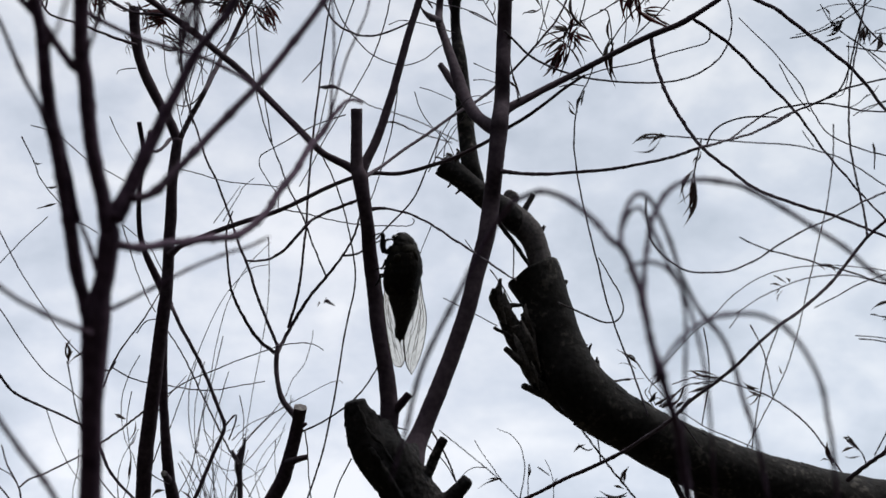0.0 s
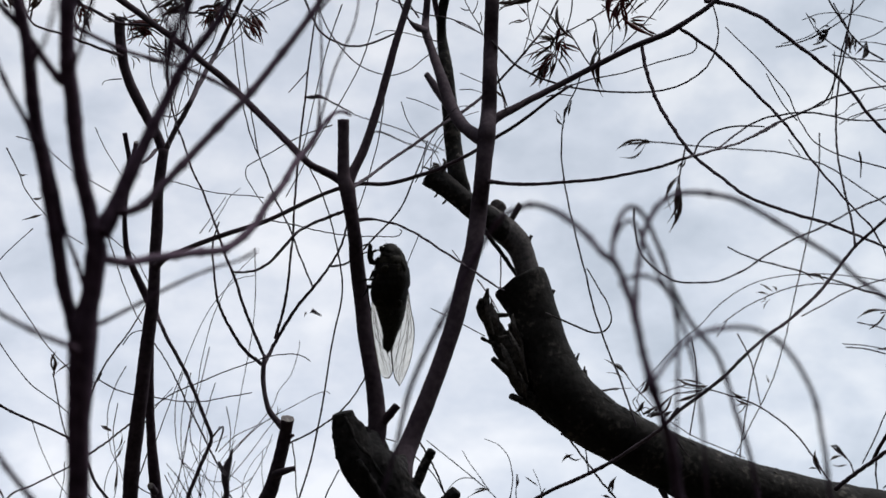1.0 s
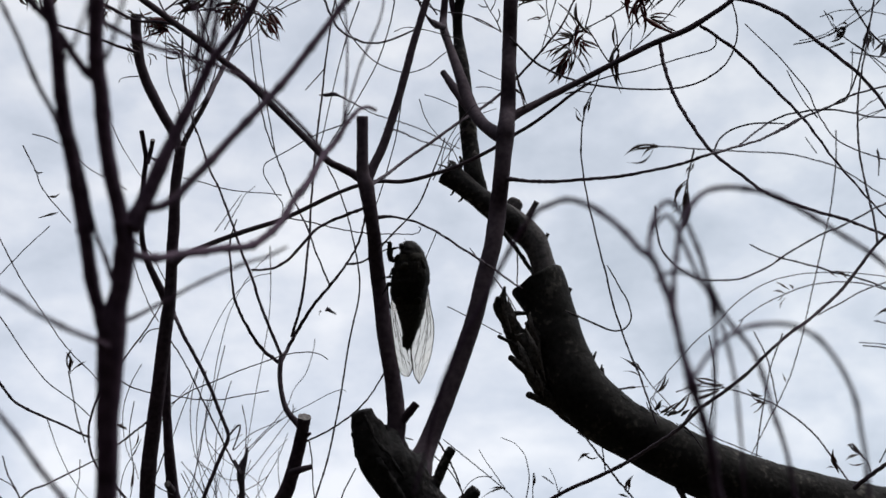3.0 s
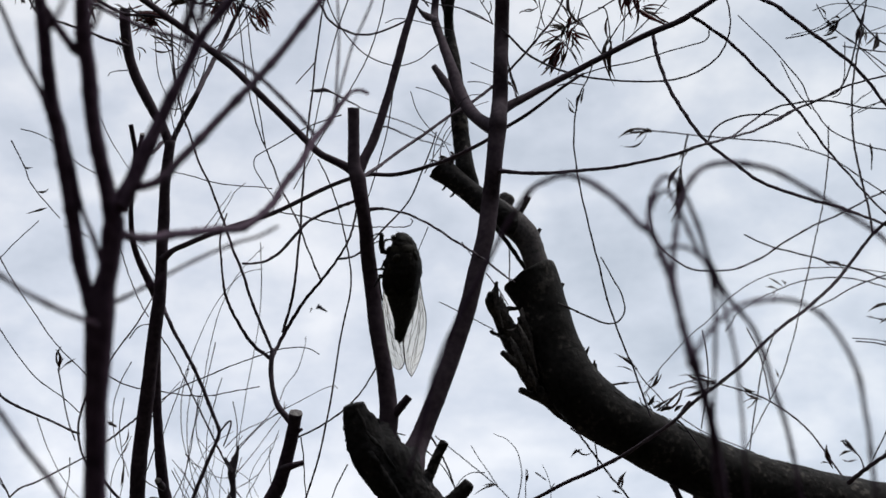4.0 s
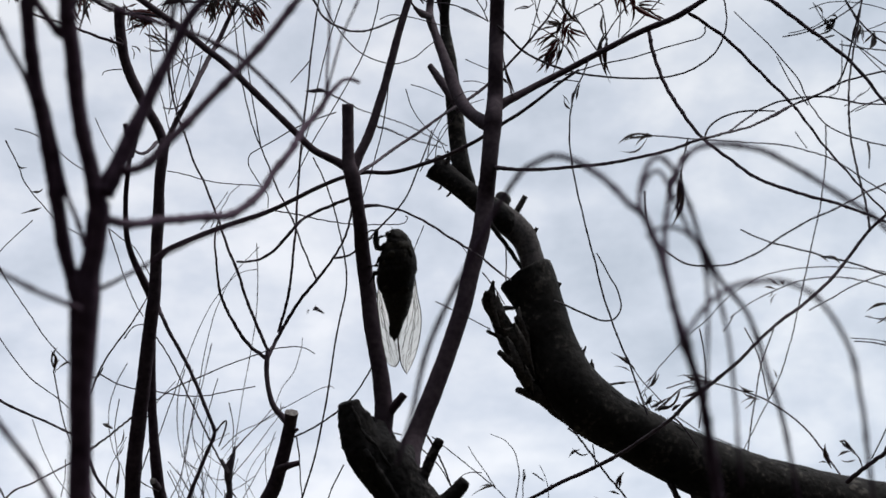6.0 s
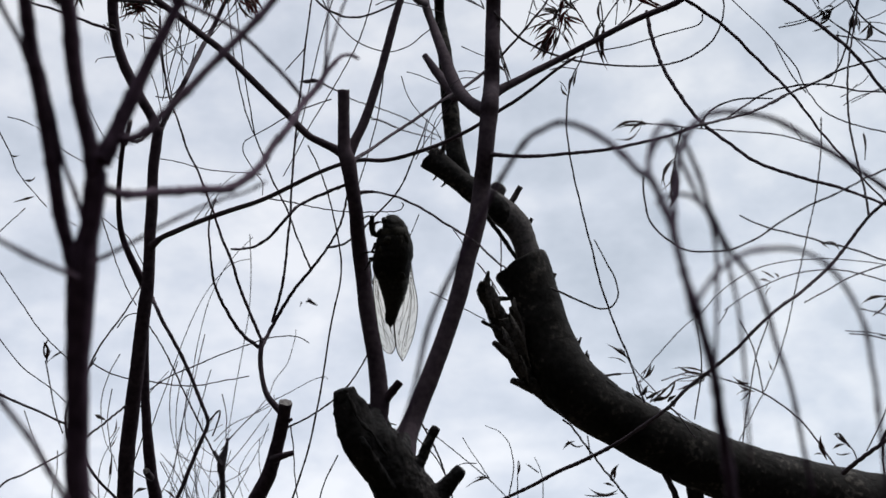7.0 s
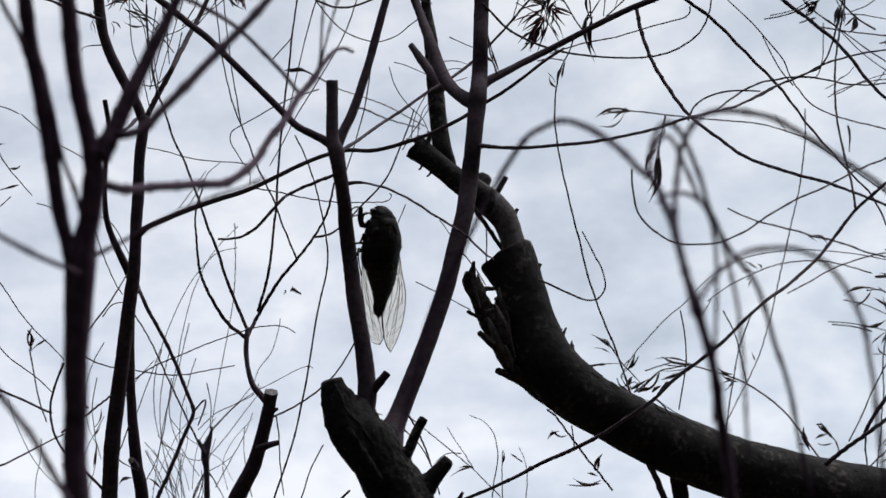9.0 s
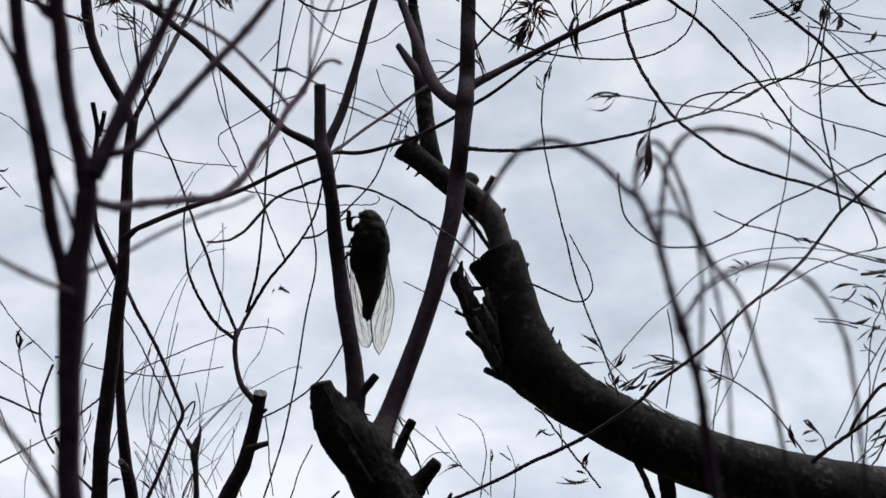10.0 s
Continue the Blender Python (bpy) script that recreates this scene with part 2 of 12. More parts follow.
def lobe(tree, heap, points):
    """One swelling of a fused piece; all those of a heap grow together in fuse()."""
    base = np.array(tree.location)
    rows = spline([(x, y, z, r * 0.001) for x, y, z, r in points], 0.002)
    rows[:, :3] -= base
    heap.append(sweep(rows, 16, 0.10, True, random.Random(SEED.random()), 0.1)[:2])


def blade(tree, material, points, thick, face=(0.0, 0.93, 0.37), name="splinter"):
    """A flat splinter of torn wood: half width in millimetres along its rows, hard ragged edges."""
    rng = random.Random(SEED.random())
    base = np.array(tree.location)
    rows = spline([(x, y, z, r * 0.001) for x, y, z, r in points], 0.0016)
    mids = rows[:, :3] - base
    way = mids[-1] - mids[0]
    way /= np.linalg.norm(way)
    tilt = rng.uniform(-0.5, 0.5)
    side = np.cross(way, face)
    side /= np.linalg.norm(side)
    up = np.cross(side, way)
    side, up = side * math.cos(tilt) + up * math.sin(tilt), up * math.cos(tilt) - side * math.sin(tilt)
    verts, faces = [], []
    for q, r in zip(mids, rows[:, 3]):
        a, b = r * rng.uniform(0.75, 1.2), r * rng.uniform(0.75, 1.2)
        h = thick * 0.001
        ridge = rng.uniform(-0.4, 0.4)
        verts += [q - side * a, q + side * ridge * r + up * h, q + side * b, q + side * ridge * r - up * h]
    n = len(mids) - 1
    for i in range(n):
        for j in range(4):
            k = (j + 1) % 4
            faces.append((i * 4 + j, i * 4 + k, i * 4 + 4 + k, i * 4 + 4 + j))
    faces += [(3, 2, 1, 0), (n * 4, n * 4 + 1, n * 4 + 2, n * 4 + 3)]
    return part(name, verts, faces, material, tree, smooth=False)


def flakes(tree, material, points, count, first, last):
    """Loose bark flakes that lift off the upper side of a limb."""
    rng = random.Random(41)
    rows = spline([(x, y, z, r * 0.001) for x, y, z, r in points], 0.002)
    for _ in range(count):
        i = int(len(rows) * rng.uniform(first, last))
        c, r = rows[i, :3], rows[i, 3]
        along = rows[i + 1, :3] - rows[i - 1, :3]
        along /= np.linalg.norm(along)
        out = np.array((rng.uniform(-0.4, 0.9), rng.uniform(-1.0, 0.2), 0.75))
        out -= along * np.dot(out, along)
        out /= np.linalg.norm(out)
        q, size = c + out * r * 0.985, rng.uniform(0.0016, 0.0042)
        ends = [(-1.0, 0.0, 0.15), (-0.3, 0.02, 0.5), (0.4, 0.06, 0.42), (1.0, 0.15, 0.1)]
        blade(tree, material, [(*(q + along * size * u + out * size * v), size * w * 420) for u, v, w in ends], 0.22, out, "bark_flake")


def fuse(tree, heap, name, material, label, voxel, rounds, reliefs):
    """Lobes fused into one skin, softened and roughened into bark."""
    verts, faces = [], []
    for v, f in heap:
        k = len(verts)
        verts += v
        faces += [tuple(i + k for i in q) for q in f]
    ob = part(name, verts, faces, material, tree, label)
    m = ob.modifiers.new("fuse", "REMESH")
    m.mode, m.voxel_size, m.use_smooth_shade = "VOXEL", voxel, True
    m = ob.modifiers.new("soften", "SMOOTH")
    m.factor, m.iterations = 0.5, rounds
    for key, size, depth in reliefs:
        t = bpy.data.textures.new(key, "CLOUDS")
        t.noise_scale, t.noise_depth = size, 3
        m = ob.modifiers.new(key, "DISPLACE")
        m.texture, m.strength, m.mid_level, m.texture_coords = t, depth, 0.5, "LOCAL"
    return ob


def leaf(twig, base, tip, width, material=None):
    """A narrow willow leaf: folded along its midrib, pointed at both ends, slightly curled."""
    rng = random.Random(SEED.random())
    tree = twig.parent if twig.parent else twig
    o = np.array(tree.location) if twig.parent else np.array((0.0, 0.0, 0.0))
    a, b = np.array(base) - o, np.array(tip) - o
    way = b - a
    length = np.linalg.norm(way)
    way /= length
    view = np.array((0.0, 0.93, 0.37))
    side = np.cross(way, view)
    side /= np.linalg.norm(side)
    up = np.cross(side, way)
    turn = rng.uniform(-0.7, 0.7)
    side, up = side * math.cos(turn) + up * math.sin(turn), up * math.cos(turn) - side * math.sin(turn)
    w = width * 0.00041 / max(0.75, math.cos(turn))
    bend = rng.uniform(-0.2, 0.2) * length
    drop = rng.uniform(-0.17, 0.17) * length
    frill = rng.uniform(0, 6)
    verts, faces = [], []
    n = 7
    for i in range(n + 1):
        t = i / n
        k = max(0.05, math.sin(math.pi * min(1, t * 0.96 + 0.04)) ** 0.75 * (1 - 0.3 * t) * (1 + 0.3 * math.sin(frill + 9 * t)))
        mid = a + way * length * t + up * bend * math.sin(math.pi * t) + side * drop * math.sin(math.pi * t)
        thick = up * max(0.00012, w * 0.10)
        rim = up * w * k * 0.45
        for v in (mid - side * w * k + rim, mid + thick * 0.5, mid + side * w * k + rim, mid - thick * 0.8):
            verts.append(v)
    for i in range(n):
        for j in range(4):
            k = (j + 1) % 4
            faces.append((i * 4 + j, i * 4 + k, i * 4 + 4 + k, i * 4 + 4 + j))
    faces += [(3, 2, 1, 0), (n * 4, n * 4 + 1, n * 4 + 2, n * 4 + 3)]
    return part("leaf", verts, faces, material or LEAF, twig)


def tree_at(name, base, label, category="tree"):
    ob = new(name)
    ob.location = base
    ob.empty_display_size = 0.1
    return tagged(ob, label, category)


# ---------- ground and the unseen shading wall behind ---
def ground():
    verts, faces = [], []
    rings = (0.0, 0.5, 1, 2, 4, 8, 16, 40, 120, 400, 1500)
    seg = 48
    for r in rings:
        for j in range(seg):
            a = 2 * math.pi * j / seg
            x, y = r * math.cos(a), r * math.sin(a)
            h = 0.05 * noise.noise(Vector((x * 0.4, y * 0.4, 0))) * min(r, 3) / 3
            verts.append((x, y, h))
    for i in range(len(rings) - 1):
        for j in range(seg):
            k = (j + 1) % seg
            faces.append((i * seg + j, i * seg + k, (i + 1) * seg + k, (i + 1) * seg + j))
    tagged(part("ground", verts, faces, GRASS, None), "rough dry meadow grass under the trees", "ground", kind="structure")


def hedge():
    """Unseen dark wall that closes the place behind the camera, added as shade."""
    verts, faces = [], []
    seg, rows, radius = 72, 12, 5.0
    for i in range(rows + 1):
        for j in range(seg + 1):
            a = math.pi * (0.64 + 1.48 * j / seg)
            h = 5.3 * i / rows
            r = radius + 0.5 * noise.noise(Vector((math.cos(a) * 4, math.sin(a) * 4, h * 1.1))) - 0.16 * h
            z = h + (0.5 * noise.noise(Vector((a * 5, 3, 0))) if i == rows else 0) - 0.1
            verts.append((r * math.cos(a), r * math.sin(a), z))
    for i in range(rows):
        for j in range(seg):
            k = i * (seg + 1) + j
            faces.append((k, k + 1, k + seg + 2, k + seg + 1))
    ob = tagged(part("hedge_wall", verts, faces, SHADE_DARK, None), "tall dark unseen wall added to shade the trees", "hedge", kind="structure")
    m = ob.modifiers.new("depth", "SOLIDIFY")
    m.thickness = 0.4


ground()
hedge()

# ---------- the trees: control rows of every limb, stem and twig ----------


def grow_fore(tree):
    tube(tree, 'stem', BARK_FORE, [(-0.0646, 0.3080, 1.6546, 2.41), (-0.0648, 0.3040, 1.6643, 2.30), (-0.0653, 0.3010, 1.6718, 2.19), (-0.0651, 0.2978, 1.6798, 2.12), (-0.0651, 0.2947, 1.6875, 2.19), (-0.0648, 0.2931, 1.6915, 2.36), (-0.0645, 0.2907, 1.6973, 2.64), (-0.0641, 0.2884, 1.7031, 2.72), (-0.0634, 0.2868, 1.7070, 2.09), (-0.0626, 0.2856, 1.7099, 1.93), (-0.0622, 0.2843, 1.7133, 2.04), (-0.0618, 0.2831, 1.7162, 2.14), (-0.0614, 0.2822, 1.7184, 1.78)])
    tube(tree, 'stem', BARK_FORE, [(-0.0617, 0.2826, 1.7174, 1.99), (-0.0624, 0.2813, 1.7207, 1.62), (-0.0633, 0.2800, 1.7239, 1.58), (-0.0642, 0.2784, 1.7278, 1.51), (-0.0649, 0.2767, 1.7320, 1.51), (-0.0658, 0.2745, 1.7375, 1.56), (-0.0664, 0.2719, 1.7438, 1.56), (-0.0668, 0.2704, 1.7477, 1.54), (-0.0668, 0.2684, 1.7526, 1.49), (-0.0669, 0.2664, 1.7574, 1.51), (-0.0673, 0.2633, 1.7652, 1.45), (-0.0682, 0.2594, 1.7749, 1.38), (-0.0697, 0.2535, 1.7894, 1.07)])
    tube(tree, 'stem', BARK_FORE, [(-0.0644, 0.2899, 1.6992, 1.83), (-0.0658, 0.2881, 1.7039, 1.50), (-0.0667, 0.2868, 1.7070, 1.29), (-0.0675, 0.2856, 1.7099, 1.37), (-0.0683, 0.2840, 1.7140, 1.39), (-0.0691, 0.2821, 1.7186, 1.41), (-0.0700, 0.2802, 1.7235, 1.41), (-0.0708, 0.2782, 1.7283, 1.39), (-0.0722, 0.2753, 1.7356, 1.39), (-0.0733, 0.2723, 1.7428, 1.37), (-0.0739, 0.2704, 1.7477, 1.34), (-0.0745, 0.2684, 1.7526, 1.24), (-0.0767, 0.2650, 1.7609, 1.12), (-0.0779, 0.2639, 1.7637, 0.95), (-0.0806, 0.2626, 1.7670, 0.77), (-0.0840, 0.2608, 1.7714, 0.66), (-0.0898, 0.2579, 1.7787, 0.59)])
    tube(tree, 'stem', BARK_FORE, [(-0.0608, 0.2817, 1.7196, 1.91), (-0.0595, 0.2815, 1.7229, 1.67), (-0.0577, 0.2812, 1.7274, 1.56), (-0.0558, 0.2809, 1.7319, 1.45), (-0.0539, 0.2806, 1.7365, 1.29), (-0.0526, 0.2802, 1.7404, 1.18), (-0.0511, 0.2799, 1.7444, 1.06), (-0.0492, 0.2796, 1.7490, 1.00), (-0.0473, 0.2792, 1.7531, 0.96), (-0.0442, 0.2789, 1.7579, 0.84), (-0.0414, 0.2787, 1.7624, 0.78), (-0.0384, 0.2783, 1.7682, 0.73), (-0.0339, 0.2776, 1.7767, 0.67), (-0.0272, 0.2762, 1.7915, 0.50)])
    tube(tree, 'twig', BARK_FORE, [(-0.0677, 0.2713, 1.7453, 0.80), (-0.0699, 0.2704, 1.7477, 0.75), (-0.0722, 0.2692, 1.7508, 0.71), (-0.0746, 0.2678, 1.7540, 0.66), (-0.0779, 0.2664, 1.7574, 0.60), (-0.0810, 0.2651, 1.7608, 0.55), (-0.0862, 0.2627, 1.7666, 0.46)])
    tube(tree, 'twig', BARK_FORE, [(-0.0597, 0.2188, 1.7197, 0.32), (-0.0576, 0.2142, 1.7194, 0.30), (-0.0556, 0.2095, 1.7191, 0.29), (-0.0536, 0.2040, 1.7187, 0.26), (-0.0513, 0.1969, 1.7181, 0.24), (-0.0488, 0.1884, 1.7173, 0.21)])
    tube(tree, 'twig', BARK_FORE, [(-0.0499, 0.2774, 1.7498, 0.53), (-0.0495, 0.2760, 1.7532, 0.50), (-0.0484, 0.2744, 1.7572, 0.47), (-0.0470, 0.2728, 1.7611, 0.44), (-0.0457, 0.2710, 1.7656, 0.41), (-0.0449, 0.2683, 1.7720, 0.35)])
    tube(tree, 'twig', BARK_FORE, [(-0.0575, 0.2802, 1.7232, 0.86), (-0.0550, 0.2820, 1.7247, 0.85), (-0.0529, 0.2832, 1.7268, 0.85), (-0.0513, 0.2843, 1.7297, 0.84), (-0.0489, 0.2859, 1.7338, 0.83), (-0.0453, 0.2882, 1.7401, 0.81), (-0.0414, 0.2904, 1.7461, 0.80), (-0.0375, 0.2926, 1.7525, 0.78), (-0.0345, 0.2941, 1.7579, 0.77), (-0.0314, 0.2958, 1.7635, 0.75), (-0.0283, 0.2974, 1.7690, 0.74), (-0.0251, 0.2989, 1.7753, 0.72), (-0.0216, 0.3006, 1.7831, 0.70), (-0.0168, 0.3029, 1.7942, 0.68), (-0.0080, 0.3064, 1.8139, 0.61)])
    tube(tree, 'twig', BARK_FORE, [(-0.0606, 0.2834, 1.7155, 0.86), (-0.0583, 0.2903, 1.7177, 0.86), (-0.0557, 0.2968, 1.7205, 0.85), (-0.0531, 0.3033, 1.7239, 0.85), (-0.0499, 0.3107, 1.7274, 0.84), (-0.0463, 0.3182, 1.7309, 0.84), (-0.0440, 0.3228, 1.7333, 0.83), (-0.0419, 0.3270, 1.7365, 0.83), (-0.0403, 0.3307, 1.7398, 0.82), (-0.0388, 0.3345, 1.7442, 0.81), (-0.0373, 0.3396, 1.7503, 0.80), (-0.0354, 0.3443, 1.7560, 0.80), (-0.0334, 0.3496, 1.7627, 0.78), (-0.0314, 0.3547, 1.7695, 0.77), (-0.0286, 0.3606, 1.7771, 0.75)])
    tube(tree, 'twig', BARK_FORE, [(-0.0286, 0.3606, 1.7771, 0.34), (-0.0274, 0.3604, 1.7814, 0.33), (-0.0271, 0.3600, 1.7889, 0.30), (-0.0269, 0.3595, 1.7980, 0.28), (-0.0271, 0.3590, 1.8057, 0.25), (-0.0279, 0.3586, 1.8134, 0.23), (-0.0289, 0.3578, 1.8228, 0.20)])
    tube(tree, 'twig', BARK_FORE, [(-0.0273, 0.3594, 1.7801, 0.30), (-0.0257, 0.3590, 1.7867, 0.28), (-0.0237, 0.3584, 1.7949, 0.27), (-0.0211, 0.3579, 1.8015, 0.26), (-0.0187, 0.3574, 1.8088, 0.24), (-0.0175, 0.3567, 1.8172, 0.22), (-0.0155, 0.3557, 1.8280, 0.20)])
    tube(tree, 'twig', BARK_FORE, [(-0.0286, 0.3606, 1.7771, 0.65), (-0.0271, 0.3629, 1.7814, 0.57), (-0.0256, 0.3649, 1.7848, 0.51), (-0.0241, 0.3667, 1.7877, 0.46), (-0.0221, 0.3689, 1.7893, 0.42), (-0.0202, 0.3713, 1.7896, 0.38)])
    tube(tree, 'twig', BARK_FORE, [(-0.0646, 0.2951, 1.7060, 0.44), (-0.0614, 0.2944, 1.7075, 0.42), (-0.0583, 0.2938, 1.7090, 0.41), (-0.0545, 0.2932, 1.7106, 0.38), (-0.0508, 0.2924, 1.7126, 0.36), (-0.0464, 0.2915, 1.7148, 0.34), (-0.0411, 0.2908, 1.7166, 0.32), (-0.0368, 0.2903, 1.7178, 0.29), (-0.0331, 0.2897, 1.7195, 0.26)])
    tube(tree, 'twig', BARK_FORE, [(-0.0590, 0.2621, 1.6904, 0.47), (-0.0607, 0.2607, 1.6910, 0.46), (-0.0640, 0.2582, 1.6918, 0.44), (-0.0672, 0.2555, 1.6928, 0.43), (-0.0696, 0.2535, 1.6936, 0.41), (-0.0719, 0.2511, 1.6948, 0.40), (-0.0754, 0.2478, 1.6963, 0.37), (-0.0801, 0.2431, 1.6984, 0.34)])
    tube(tree, 'twig', BARK_FORE, [(-0.0588, 0.2766, 1.6542, 0.52), (-0.0602, 0.2743, 1.6570, 0.51), (-0.0641, 0.2680, 1.6640, 0.48), (-0.0669, 0.2643, 1.6680, 0.47), (-0.0693, 0.2611, 1.6714, 0.45), (-0.0716, 0.2582, 1.6744, 0.44), (-0.0747, 0.2546, 1.6781, 0.42), (-0.0792, 0.2492, 1.6834, 0.40)])
    tube(tree, 'twig', BARK_FORE, [(-0.0718, 0.2765, 1.7324, 0.52), (-0.0734, 0.2728, 1.7363, 0.49), (-0.0746, 0.2702, 1.7388, 0.47), (-0.0760, 0.2679, 1.7411, 0.46), (-0.0772, 0.2653, 1.7437, 0.44), (-0.0785, 0.2622, 1.7469, 0.42), (-0.0795, 0.2600, 1.7489, 0.40), (-0.0819, 0.2555, 1.7532, 0.36), (-0.0841, 0.2504, 1.7582, 0.33)])
    tube(tree, 'twig', BARK_FORE, [(-0.0808, 0.3176, 1.7864, 0.48), (-0.0771, 0.3214, 1.7853, 0.48), (-0.0721, 0.3258, 1.7844, 0.48), (-0.0677, 0.3293, 1.7840, 0.47), (-0.0602, 0.3345, 1.7842, 0.47), (-0.0542, 0.3388, 1.7841, 0.47), (-0.0476, 0.3442, 1.7828, 0.47), (-0.0420, 0.3498, 1.7802, 0.46), (-0.0358, 0.3570, 1.7763, 0.46), (-0.0317, 0.3622, 1.7731, 0.45)])
    tube(tree, 'twig', BARK_FORE, [(-0.0640, 0.2853, 1.7106, 0.46), (-0.0653, 0.2837, 1.7147, 0.44), (-0.0670, 0.2820, 1.7190, 0.42), (-0.0684, 0.2798, 1.7244, 0.40), (-0.0696, 0.2776, 1.7298, 0.36), (-0.0706, 0.2758, 1.7343, 0.34)])
    tube(tree, 'twig', BARK_FORE, [(-0.0566, 0.2315, 1.7273, 0.34), (-0.0554, 0.2292, 1.7282, 0.33), (-0.0542, 0.2264, 1.7295, 0.32), (-0.0528, 0.2226, 1.7310, 0.31), (-0.0514, 0.2183, 1.7329, 0.30), (-0.0499, 0.2125, 1.7353, 0.28)])
    tube(tree, 'twig', BARK_FORE, [(-0.0517, 0.2475, 1.7653, 0.49), (-0.0511, 0.2498, 1.7598, 0.46), (-0.0495, 0.2517, 1.7552, 0.43), (-0.0475, 0.2534, 1.7507, 0.39), (-0.0457, 0.2552, 1.7463, 0.35), (-0.0445, 0.2569, 1.7423, 0.33)])
    tube(tree, 'twig', BARK_FORE, [(-0.0440, 0.2565, 1.7431, 0.55), (-0.0430, 0.2543, 1.7487, 0.49), (-0.0418, 0.2520, 1.7542, 0.44), (-0.0410, 0.2498, 1.7598, 0.39), (-0.0404, 0.2475, 1.7653, 0.33)])
    tube(tree, 'twig', BARK_FORE, [(-0.0428, 0.2315, 1.7272, 0.40), (-0.0411, 0.2295, 1.7322, 0.37), (-0.0397, 0.2271, 1.7380, 0.34), (-0.0390, 0.2248, 1.7438, 0.32), (-0.0383, 0.2227, 1.7488, 0.29)])
    tube(tree, 'twig', BARK_FORE, [(-0.0266, 0.3482, 1.8062, 0.33), (-0.0242, 0.3471, 1.8087, 0.31), (-0.0222, 0.3462, 1.8108, 0.30), (-0.0188, 0.3446, 1.8146, 0.27), (-0.0153, 0.3425, 1.8196, 0.25), (-0.0119, 0.3401, 1.8253, 0.22)])
    tube(tree, 'stem', BARK_FORE, [(-0.0671, 0.2677, 1.7582, 0.94), (-0.0658, 0.2669, 1.7601, 0.94), (-0.0637, 0.2655, 1.7633, 0.89), (-0.0626, 0.2641, 1.7667, 0.84), (-0.0618, 0.2621, 1.7715, 0.73), (-0.0607, 0.2588, 1.7792, 0.63)])


